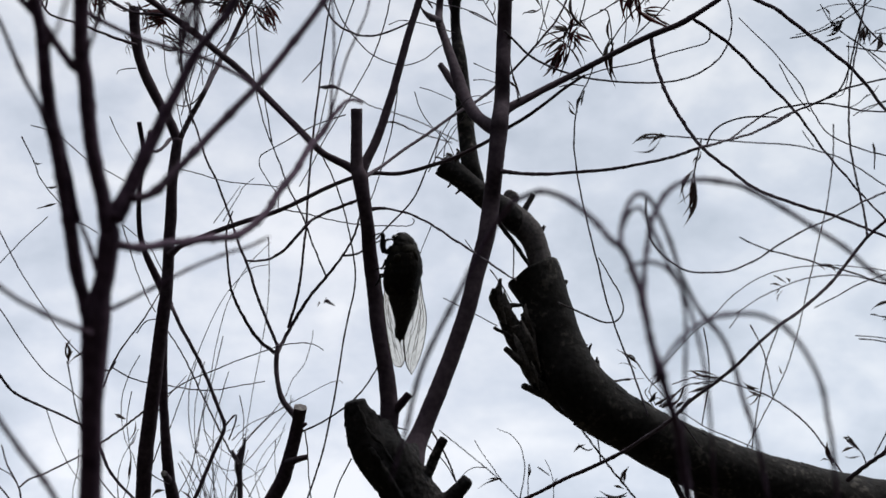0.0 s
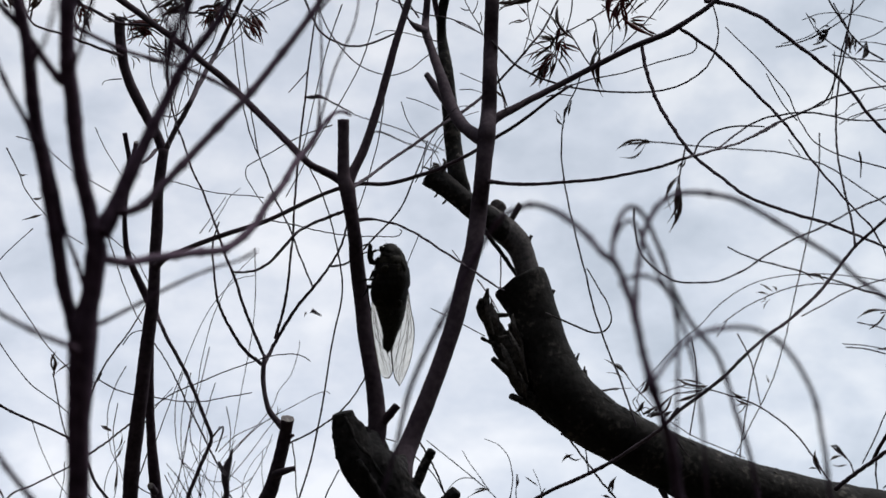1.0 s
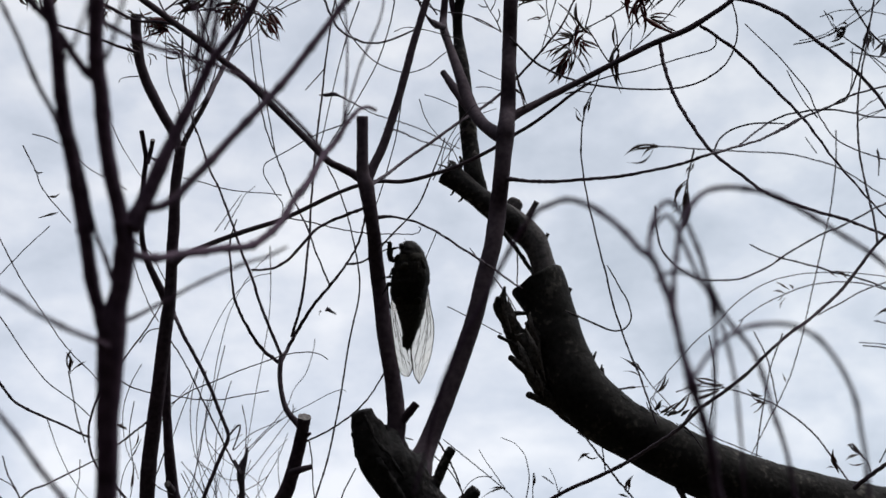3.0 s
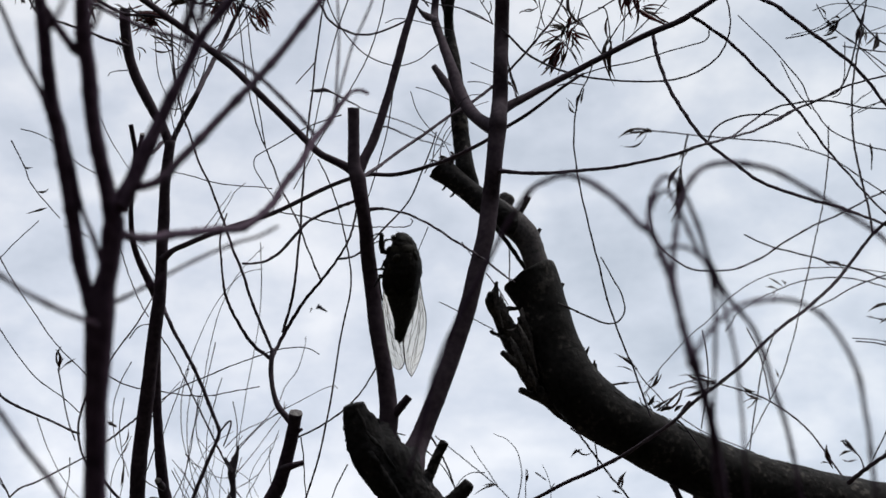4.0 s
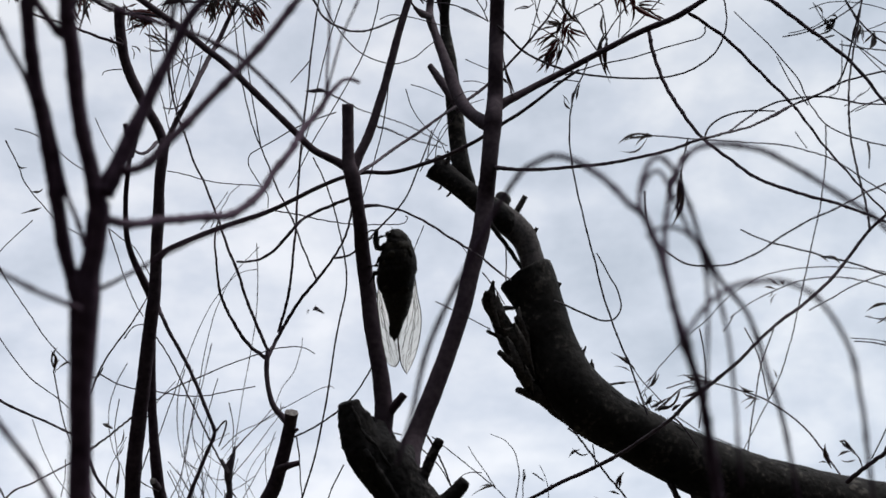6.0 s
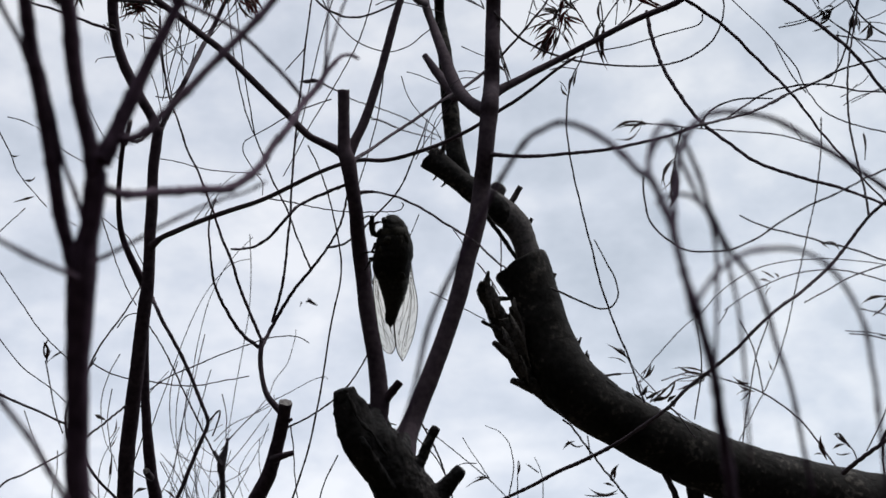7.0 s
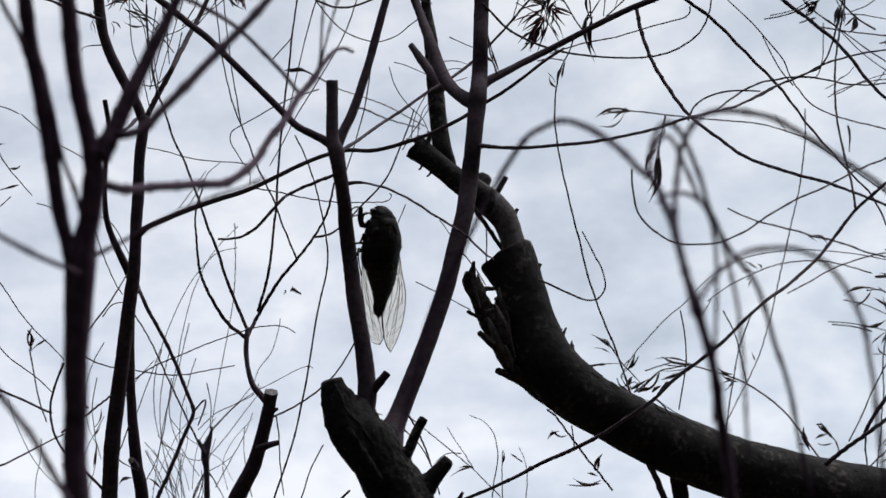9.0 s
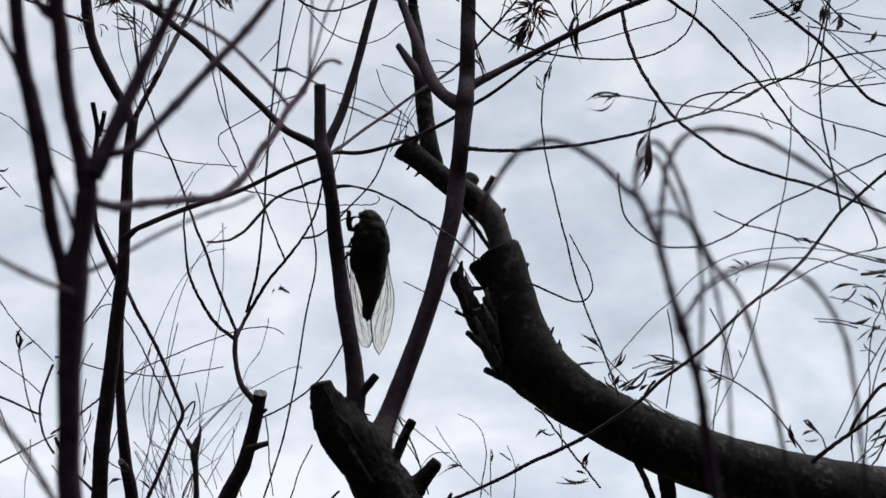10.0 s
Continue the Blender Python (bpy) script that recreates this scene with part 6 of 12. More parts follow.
    t = tube(tree, 'twig', BARK_TWIG, [(0.0306, 0.6883, 2.0291, 0.46), (0.0402, 0.6946, 2.0299, 0.43), (0.0502, 0.7003, 2.0321, 0.41), (0.0601, 0.7040, 2.0325, 0.35), (0.0664, 0.7063, 2.0326, 0.34)])
    leaf(t, (0.0560, 0.7039, 2.0331), (0.0312, 0.7040, 2.0197), 5.77)
    leaf(t, (0.0538, 0.7014, 2.0290), (0.0330, 0.7059, 2.0176), 1.74)
    leaf(t, (0.0601, 0.7044, 2.0315), (0.0739, 0.7110, 2.0284), 2.51)
    leaf(t, (0.0488, 0.7004, 2.0310), (0.0417, 0.6967, 2.0334), 1.25)
    t = tube(tree, 'twig', BARK_THIN, [(0.0659, 0.7073, 2.0303, 0.34), (0.0771, 0.7074, 2.0314, 0.34), (0.0911, 0.7074, 2.0327, 0.34), (0.1010, 0.7082, 2.0315, 0.34), (0.1057, 0.7097, 2.0282, 0.34), (0.1069, 0.7114, 2.0241, 0.34)])
    leaf(t, (0.0945, 0.7072, 2.0338), (0.0900, 0.7121, 2.0085), 3.77, LEAF_RED)
    leaf(t, (0.1001, 0.7083, 2.0313), (0.0942, 0.7123, 2.0215), 2.27, LEAF_RED)
    leaf(t, (0.1030, 0.7083, 2.0313), (0.0973, 0.7170, 2.0229), 2.51, LEAF_RED)
    leaf(t, (0.0952, 0.7141, 2.0166), (0.1149, 0.7155, 2.0055), 2.87, LEAF_RED)
    leaf(t, (0.1053, 0.7160, 2.0122), (0.1138, 0.7149, 2.0068), 1.50, LEAF_RED)
    leaf(t, (0.0771, 0.7081, 2.0299), (0.0894, 0.7063, 2.0210), 1.26)
    leaf(t, (0.0850, 0.7111, 2.0229), (0.0917, 0.7124, 2.0195), 1.26)
    leaf(t, (0.0996, 0.7135, 2.0189), (0.1081, 0.7155, 2.0272), 1.26)
    leaf(t, (0.0970, 0.7138, 2.0181), (0.0946, 0.7170, 2.0037), 1.26)
    leaf(t, (0.1069, 0.7112, 2.0246), (0.1128, 0.7127, 2.0275), 0.76)
    leaf(t, (0.0771, 0.7095, 2.0262), (0.0836, 0.7058, 2.0221), 0.76)
    leaf(t, (0.0996, 0.7090, 2.0298), (0.1051, 0.7073, 2.0339), 1.00)
    t = tube(tree, 'twig', BARK_THIN, [(0.0778, 0.7153, 2.0167, 0.34), (0.0812, 0.7154, 2.0162, 0.34), (0.0828, 0.7177, 2.0092, 0.34), (0.0842, 0.7218, 1.9971, 0.34)])
    leaf(t, (0.0834, 0.7195, 2.0039), (0.0829, 0.7231, 1.9818), 2.51)
    leaf(t, (0.0845, 0.7205, 2.0012), (0.0861, 0.7276, 1.9835), 2.51)
    leaf(t, (0.0826, 0.7165, 2.0133), (0.0851, 0.7266, 2.0014), 1.77)
    leaf(t, (0.0845, 0.7223, 1.9959), (0.0853, 0.7264, 1.9792), 1.51)
    t = tube(tree, 'twig', BARK_THIN, [(0.0607, 0.7215, 2.0088, 0.34), (0.0691, 0.7196, 2.0132, 0.34), (0.0776, 0.7181, 2.0171, 0.34), (0.0865, 0.7160, 2.0220, 0.34), (0.0911, 0.7148, 2.0251, 0.34)])
    leaf(t, (0.0635, 0.7151, 2.0244), (0.0715, 0.7172, 2.0063), 2.52)
    leaf(t, (0.0649, 0.7190, 2.0147), (0.0623, 0.7229, 2.0051), 2.52, LEAF_RED)
    leaf(t, (0.0641, 0.7201, 2.0122), (0.0600, 0.7281, 2.0055), 2.02)
    leaf(t, (0.0607, 0.7246, 2.0009), (0.0515, 0.7275, 1.9872), 1.77, LEAF_RED)
    leaf(t, (0.0621, 0.7243, 2.0017), (0.0547, 0.7325, 1.9880), 1.77)
    leaf(t, (0.0602, 0.7238, 2.0030), (0.0503, 0.7221, 1.9939), 1.51)
    leaf(t, (0.0635, 0.7248, 2.0004), (0.0579, 0.7303, 1.9869), 1.51)
    leaf(t, (0.0621, 0.7222, 2.0069), (0.0503, 0.7296, 2.0017), 1.51)
    leaf(t, (0.0592, 0.7217, 2.0082), (0.0487, 0.7207, 2.0041), 1.27)
    leaf(t, (0.0607, 0.7236, 2.0035), (0.0456, 0.7270, 2.0016), 1.01)
    leaf(t, (0.0685, 0.7206, 2.0108), (0.0614, 0.7207, 1.9975), 1.77, LEAF_RED)
    leaf(t, (0.0621, 0.7227, 2.0057), (0.0708, 0.7282, 1.9921), 1.01)
    leaf(t, (0.0663, 0.7206, 2.0108), (0.0678, 0.7294, 2.0023), 1.01)
    leaf(t, (0.0545, 0.7151, 2.0244), (0.0644, 0.7168, 2.0138), 1.27)
    leaf(t, (0.0641, 0.7248, 2.0004), (0.0687, 0.7297, 1.9948), 1.01)
    leaf(t, (0.0607, 0.7250, 1.9999), (0.0558, 0.7243, 1.9887), 1.77, LEAF_RED)
    leaf(t, (0.0595, 0.7244, 2.0014), (0.0534, 0.7280, 1.9926), 1.51, LEAF_RED)
    tube(tree, 'twig', BARK_THIN, [(0.0505, 0.7590, 2.0314, 0.26), (0.0583, 0.7464, 2.0190, 0.26), (0.0649, 0.7414, 2.0090, 0.25), (0.0706, 0.7446, 2.0000, 0.25)])
    tube(tree, 'twig', BARK_THIN, [(0.0633, 0.7430, 2.0709, 0.36), (0.0594, 0.7486, 2.0572, 0.33), (0.0565, 0.7525, 2.0475, 0.32), (0.0529, 0.7569, 2.0366, 0.30), (0.0491, 0.7619, 2.0242, 0.26)])
    tube(tree, 'twig', BARK_THIN, [(0.0680, 0.7193, 2.0140, 0.34), (0.0730, 0.7264, 2.0103, 0.34), (0.0762, 0.7248, 2.0020, 0.34), (0.0794, 0.7227, 1.9951, 0.34)])
    tube(tree, 'twig', BARK_THIN, [(0.0795, 0.7228, 1.9962, 0.34), (0.0851, 0.7197, 2.0046, 0.34), (0.0919, 0.7164, 2.0132, 0.34), (0.1002, 0.7130, 2.0219, 0.34), (0.1066, 0.7084, 2.0326, 0.34), (0.1108, 0.7041, 2.0429, 0.34)])
    tube(tree, 'twig', BARK_THIN, [(0.0680, 0.7197, 2.0129, 0.34), (0.0707, 0.7150, 2.0231, 0.34), (0.0707, 0.7104, 2.0339, 0.34), (0.0719, 0.7065, 2.0444, 0.34)])
    tube(tree, 'twig', BARK_THIN, [(0.0900, 0.7223, 2.0022, 0.25), (0.0909, 0.7184, 2.0128, 0.25), (0.0916, 0.7159, 2.0222, 0.25)])
    tube(tree, 'twig', BARK_THIN, [(0.0927, 0.7324, 2.0078, 0.34), (0.1009, 0.7273, 2.0140, 0.34), (0.1097, 0.7217, 2.0210, 0.34), (0.1170, 0.7148, 2.0284, 0.34), (0.1248, 0.7070, 2.0367, 0.34)])
    t = tube(tree, 'twig', BARK_THIN, [(0.0412, 0.7466, 2.0323, 0.26), (0.0426, 0.7464, 2.0335, 0.26), (0.0470, 0.7468, 2.0337, 0.27), (0.0509, 0.7464, 2.0359, 0.27)])
    leaf(t, (0.0509, 0.7464, 2.0359), (0.0453, 0.7393, 2.0397), 1.05)
    leaf(t, (0.0486, 0.7467, 2.0343), (0.0426, 0.7471, 2.0333), 1.31)
    tube(tree, 'twig', BARK_THIN, [(0.0486, 0.6985, 2.0266, 0.25), (0.0479, 0.7014, 2.0156, 0.25), (0.0493, 0.7046, 2.0048, 0.25), (0.0506, 0.7054, 2.0006, 0.25)])
    t = tube(tree, 'twig', BARK_THIN, [(0.0359, 0.6991, 1.9589, 0.45), (0.0364, 0.7393, 1.9875, 0.42), (0.0331, 0.7150, 1.9855, 0.32), (0.0311, 0.6910, 1.9842, 0.23)])
    leaf(t, (0.0369, 0.6989, 1.9594), (0.0316, 0.6884, 1.9728), 1.20)
    leaf(t, (0.0372, 0.7451, 1.9890), (0.0331, 0.7436, 1.9929), 1.54)
    tube(tree, 'twig', BARK_THIN, [(0.0573, 0.7245, 1.9788, 0.34), (0.0628, 0.7245, 1.9800, 0.31), (0.0707, 0.7252, 1.9795, 0.25)])
    tube(tree, 'twig', BARK_THIN, [(0.1188, 0.8220, 1.8395, 0.49), (0.1227, 0.8243, 1.8371, 0.44), (0.1275, 0.8290, 1.8330, 0.35), (0.1341, 0.8364, 1.8266, 0.26)])
    t = tube(tree, 'twig', BARK_THIN, [(-0.1850, 0.7699, 2.0358, 0.50), (-0.1873, 0.7842, 2.0506, 0.49), (-0.1871, 0.7901, 2.0632, 0.46), (-0.1842, 0.7879, 2.0725, 0.38)])
    leaf(t, (-0.1863, 0.7804, 2.0470), (-0.1895, 0.7717, 2.0544), 1.65)
    leaf(t, (-0.1870, 0.7842, 2.0506), (-0.1812, 0.7802, 2.0602), 1.65)
    leaf(t, (-0.1874, 0.7876, 2.0546), (-0.1876, 0.7883, 2.0671), 2.22)
    leaf(t, (-0.1860, 0.7769, 2.0433), (-0.1885, 0.7723, 2.0476), 1.09)
    t = tube(tree, 'twig', BARK_THIN, [(-0.2134, 0.7652, 2.0472, 0.36), (-0.2157, 0.7785, 2.0627, 0.37), (-0.2165, 0.7834, 2.0763, 0.38), (-0.2155, 0.7808, 2.0855, 0.38)])
    leaf(t, (-0.2152, 0.7769, 2.0607), (-0.2093, 0.7665, 2.0719), 2.75)
    leaf(t, (-0.2144, 0.7718, 2.0549), (-0.2059, 0.7686, 2.0628), 1.36)
    leaf(t, (-0.2149, 0.7751, 2.0589), (-0.2168, 0.7745, 2.0748), 1.92)
    leaf(t, (-0.2164, 0.7834, 2.0692), (-0.2108, 0.7763, 2.0791), 1.67)
    tube(tree, 'twig', BARK_THIN, [(-0.1314, 0.8418, 2.0647, 0.40), (-0.1233, 0.8268, 2.0674, 0.36), (-0.1185, 0.8126, 2.0702, 0.34), (-0.1139, 0.8055, 2.0768, 0.32), (-0.1063, 0.7961, 2.0858, 0.29)])
    tube(tree, 'twig', BARK_THIN, [(-0.1448, 0.8159, 2.0383, 0.29), (-0.1367, 0.8130, 2.0420, 0.28), (-0.1287, 0.8109, 2.0443, 0.28), (-0.1207, 0.8076, 2.0486, 0.28), (-0.1110, 0.8039, 2.0529, 0.28), (-0.1014, 0.7991, 2.0592, 0.28)])
    tube(tree, 'twig', BARK_THIN, [(-0.1590, 0.8048, 2.0677, 0.38), (-0.1523, 0.8152, 2.0612, 0.35), (-0.1473, 0.8255, 2.0579, 0.33), (-0.1443, 0.8587, 2.0658, 0.32), (-0.1435, 0.8935, 2.0760, 0.32)])
    tube(tree, 'twig', BARK_THIN, [(-0.1650, 0.9149, 2.0658, 0.42), (-0.1588, 0.9133, 2.0641, 0.41), (-0.1531, 0.9105, 2.0655, 0.40), (-0.1475, 0.9051, 2.0704, 0.37), (-0.1416, 0.8962, 2.0794, 0.34), (-0.1386, 0.8889, 2.0871, 0.32)])
    tube(tree, 'twig', BARK_THIN, [(-0.1494, 0.8799, 2.1036, 0.41), (-0.1468, 0.8800, 2.0880, 0.38), (-0.1450, 0.8800, 2.0727, 0.33), (-0.1436, 0.8800, 2.0613, 0.31)])
    tube(tree, 'twig', BARK_THIN, [(-0.1464, 0.8083, 2.0590, 0.38), (-0.1447, 0.8079, 2.0410, 0.34), (-0.1417, 0.8075, 2.0232, 0.32), (-0.1387, 0.8074, 2.0093, 0.29), (-0.1368, 0.8067, 2.0037, 0.28)])
    t = tube(tree, 'twig', BARK_THIN, [(-0.1566, 0.8109, 2.0641, 0.29), (-0.1549, 0.8110, 2.0463, 0.28), (-0.1526, 0.8105, 2.0318, 0.28), (-0.1473, 0.8103, 2.0178, 0.28), (-0.1428, 0.8113, 2.0010, 0.28), (-0.1411, 0.8107, 1.9938, 0.28)])
    leaf(t, (-0.1455, 0.8104, 2.0488), (-0.1571, 0.8027, 2.0530), 1.41)
    leaf(t, (-0.1460, 0.8104, 2.0477), (-0.1586, 0.8099, 2.0492), 1.41)
    leaf(t, (-0.1233, 0.8105, 2.0639), (-0.1210, 0.8124, 2.0741), 2.84)
    leaf(t, (-0.1212, 0.8097, 2.0670), (-0.1239, 0.8096, 2.0598), 1.43)
    leaf(t, (-0.1747, 0.8097, 2.0534), (-0.1758, 0.8112, 2.0571), 1.13)
    leaf(t, (-0.1698, 0.8099, 2.0520), (-0.1735, 0.8039, 2.0522), 1.13)
    leaf(t, (-0.1651, 0.8105, 2.0496), (-0.1604, 0.8119, 2.0460), 1.41)
    leaf(t, (-0.1657, 0.8107, 2.0489), (-0.1654, 0.8182, 2.0452), 1.13)
    tube(tree, 'twig', BARK_THIN, [(-0.1723, 0.8229, 2.0420, 0.39), (-0.1776, 0.8222, 2.0413, 0.30), (-0.1815, 0.8217, 2.0399, 0.23), (-0.1826, 0.8217, 2.0378, 0.20)])
    tube(tree, 'twig', BARK_TWIG, [(-0.0505, 0.8344, 1.7794, 0.85), (-0.0448, 0.8318, 1.7851, 0.77), (-0.0390, 0.8295, 1.7899, 0.69), (-0.0345, 0.8274, 1.7937, 0.58)])
    tube(tree, 'stub', BARK_TWIG, [(0.0140, 0.7496, 1.7684, 0.95), (0.0171, 0.7479, 1.7707, 0.83), (0.0186, 0.7461, 1.7729, 0.74)])
    t = tube(tree, 'twig', BARK_THIN, [(-0.1850, 0.8699, 2.1072, 0.41), (-0.1703, 0.8398, 2.0890, 0.35), (-0.1622, 0.8409, 2.0874, 0.30)])
    leaf(t, (-0.1754, 0.8518, 2.0938), (-0.1666, 0.8529, 2.0894), 1.27, LEAF_RED)
    leaf(t, (-0.1754, 0.8518, 2.0938), (-0.1685, 0.8559, 2.0953), 0.83, LEAF_RED)
    leaf(t, (-0.1776, 0.8553, 2.0967), (-0.1723, 0.8533, 2.0919), 0.86, LEAF_RED)
    leaf(t, (-0.1776, 0.8555, 2.0963), (-0.1697, 0.8571, 2.0972), 0.82, LEAF_RED)
    leaf(t, (-0.1775, 0.8550, 2.0973), (-0.1730, 0.8537, 2.0915), 1.28)
    leaf(t, (-0.1745, 0.8481, 2.0914), (-0.1690, 0.8547, 2.0873), 0.74)
    leaf(t, (-0.1790, 0.8592, 2.0987), (-0.1725, 0.8616, 2.0973), 0.90, LEAF_RED)
    leaf(t, (-0.1669, 0.8424, 2.0833), (-0.1732, 0.8438, 2.0834), 0.78)
    leaf(t, (-0.1669, 0.8415, 2.0855), (-0.1724, 0.8408, 2.0848), 0.90)
    leaf(t, (-0.1673, 0.8420, 2.0841), (-0.1756, 0.8384, 2.0822), 1.07)
    leaf(t, (-0.1664, 0.8420, 2.0844), (-0.1731, 0.8404, 2.0816), 1.04)
    leaf(t, (-0.1685, 0.8425, 2.0828), (-0.1722, 0.8427, 2.0808), 1.07)
    leaf(t, (-0.1669, 0.8418, 2.0846), (-0.1710, 0.8403, 2.0756), 1.05)
    leaf(t, (-0.1628, 0.8408, 2.0878), (-0.1557, 0.8410, 2.0903), 0.86)
    leaf(t, (-0.1609, 0.8403, 2.0890), (-0.1527, 0.8359, 2.0932), 0.73)
    leaf(t, (-0.1608, 0.8411, 2.0869), (-0.1553, 0.8372, 2.0903), 1.01)
    leaf(t, (-0.1626, 0.8408, 2.0877), (-0.1603, 0.8439, 2.0947), 1.28)
    leaf(t, (-0.1628, 0.8407, 2.0879), (-0.1578, 0.8370, 2.0880), 0.74)
    leaf(t, (-0.1614, 0.8411, 2.0869), (-0.1521, 0.8374, 2.0873), 1.11)
    leaf(t, (-0.1875, 0.8692, 2.1089), (-0.1924, 0.8658, 2.1100), 0.79)
    leaf(t, (-0.1863, 0.8693, 2.1085), (-0.1911, 0.8688, 2.1122), 0.57)
    leaf(t, (-0.1867, 0.8696, 2.1081), (-0.1895, 0.8698, 2.1119), 0.56)
    leaf(t, (-0.1881, 0.8698, 2.1076), (-0.1931, 0.8723, 2.1102), 0.65)
    leaf(t, (-0.1877, 0.8698, 2.1074), (-0.1892, 0.8702, 2.1114), 0.61)
    leaf(t, (-0.1873, 0.8697, 2.1079), (-0.1934, 0.8700, 2.1102), 0.73)
    t = tube(tree, 'twig', BARK_THIN, [(-0.1476, 0.8059, 2.0681, 0.39), (-0.1431, 0.8054, 2.0747, 0.34), (-0.1371, 0.8051, 2.0796, 0.32), (-0.1318, 0.8046, 2.0836, 0.29)])
    leaf(t, (-0.1429, 0.8055, 2.0745), (-0.1391, 0.7998, 2.0767), 1.20)
    leaf(t, (-0.1432, 0.8055, 2.0739), (-0.1380, 0.8038, 2.0785), 1.04)
    leaf(t, (-0.1444, 0.8053, 2.0751), (-0.1411, 0.8000, 2.0789), 0.72)
    leaf(t, (-0.1426, 0.8055, 2.0745), (-0.1399, 0.8022, 2.0782), 0.87)
    leaf(t, (-0.1436, 0.8055, 2.0737), (-0.1354, 0.7986, 2.0786), 0.98)
    leaf(t, (-0.1425, 0.8056, 2.0749), (-0.1356, 0.8099, 2.0772), 0.82)
    leaf(t, (-0.1428, 0.8054, 2.0754), (-0.1348, 0.8046, 2.0759), 0.96)
    leaf(t, (-0.1376, 0.8045, 2.0814), (-0.1318, 0.7997, 2.0822), 1.07, LEAF_RED)
    leaf(t, (-0.1360, 0.8049, 2.0808), (-0.1349, 0.7979, 2.0840), 0.97, LEAF_RED)
    leaf(t, (-0.1370, 0.8052, 2.0794), (-0.1322, 0.8081, 2.0861), 1.15, LEAF_RED)
    leaf(t, (-0.1365, 0.8051, 2.0799), (-0.1357, 0.8061, 2.0910), 0.99, LEAF_RED)
    leaf(t, (-0.1381, 0.8044, 2.0814), (-0.1352, 0.8021, 2.0891), 1.14)
    leaf(t, (-0.1368, 0.8046, 2.0815), (-0.1339, 0.8000, 2.0841), 0.78, LEAF_RED)
    leaf(t, (-0.1415, 0.8034, 2.0834), (-0.1434, 0.7978, 2.0875), 0.51)
    leaf(t, (-0.1424, 0.8036, 2.0823), (-0.1383, 0.8051, 2.0879), 0.50)
    leaf(t, (-0.1416, 0.8030, 2.0844), (-0.1359, 0.8019, 2.0918), 0.64)
    leaf(t, (-0.1430, 0.8032, 2.0838), (-0.1409, 0.7964, 2.0893), 0.68)
    leaf(t, (-0.1410, 0.8031, 2.0844), (-0.1443, 0.8040, 2.0924), 0.60)
    t = tube(tree, 'twig', BARK_THIN, [(-0.1312, 0.8104, 2.0744, 0.39), (-0.1248, 0.8098, 2.0766, 0.35), (-0.1185, 0.8098, 2.0780, 0.32), (-0.1155, 0.8087, 2.0824, 0.29)])
    leaf(t, (-0.1235, 0.8101, 2.0763), (-0.1264, 0.8148, 2.0733), 1.62)
    leaf(t, (-0.1234, 0.8098, 2.0769), (-0.1182, 0.8118, 2.0770), 1.30)
    leaf(t, (-0.1247, 0.8094, 2.0777), (-0.1167, 0.8132, 2.0781), 1.56)
    leaf(t, (-0.1233, 0.8100, 2.0765), (-0.1187, 0.8149, 2.0708), 1.51)
    leaf(t, (-0.1247, 0.8093, 2.0782), (-0.1192, 0.8060, 2.0742), 1.33)
    leaf(t, (-0.1238, 0.8101, 2.0762), (-0.1252, 0.8135, 2.0722), 1.07)
    leaf(t, (-0.1223, 0.8100, 2.0767), (-0.1240, 0.8147, 2.0717), 1.09)
    leaf(t, (-0.1237, 0.8094, 2.0780), (-0.1193, 0.8098, 2.0754), 1.57)
    leaf(t, (-0.1163, 0.8093, 2.0803), (-0.1190, 0.8155, 2.0798), 1.55)
    leaf(t, (-0.1170, 0.8097, 2.0787), (-0.1214, 0.8156, 2.0761), 0.90, LEAF_RED)
    leaf(t, (-0.1159, 0.8095, 2.0797), (-0.1205, 0.8072, 2.0743), 1.38, LEAF_RED)
    leaf(t, (-0.1180, 0.8090, 2.0809), (-0.1228, 0.8116, 2.0814), 1.51, LEAF_RED)
    leaf(t, (-0.1174, 0.8096, 2.0790), (-0.1213, 0.8071, 2.0717), 0.94)
    leaf(t, (-0.1157, 0.8092, 2.0805), (-0.1213, 0.8086, 2.0754), 1.33, LEAF_RED)
    leaf(t, (-0.1253, 0.8111, 2.0734), (-0.1286, 0.8141, 2.0705), 0.91)
    leaf(t, (-0.1249, 0.8118, 2.0717), (-0.1239, 0.8117, 2.0643), 1.07)
    leaf(t, (-0.1270, 0.8113, 2.0728), (-0.1308, 0.8111, 2.0675), 0.72)
    leaf(t, (-0.1270, 0.8110, 2.0734), (-0.1287, 0.8168, 2.0724), 0.79)
    leaf(t, (-0.1251, 0.8117, 2.0721), (-0.1240, 0.8173, 2.0678), 0.89)
    t = tube(tree, 'twig', BARK_THIN, [(-0.1155, 0.8516, 2.1004, 0.41), (-0.1068, 0.8311, 2.0853, 0.35), (-0.1008, 0.8314, 2.0811, 0.30)])
    leaf(t, (-0.1056, 0.8308, 2.0854), (-0.0958, 0.8336, 2.0840), 0.81, LEAF_RED)
    leaf(t, (-0.1060, 0.8310, 2.0849), (-0.1041, 0.8333, 2.0796), 0.97)
    leaf(t, (-0.1071, 0.8312, 2.0849), (-0.1010, 0.8280, 2.0817), 1.05, LEAF_RED)
    leaf(t, (-0.1052, 0.8309, 2.0848), (-0.1009, 0.8341, 2.0747), 1.24)
    leaf(t, (-0.1088, 0.8363, 2.0886), (-0.1035, 0.8396, 2.0892), 0.87, LEAF_RED)
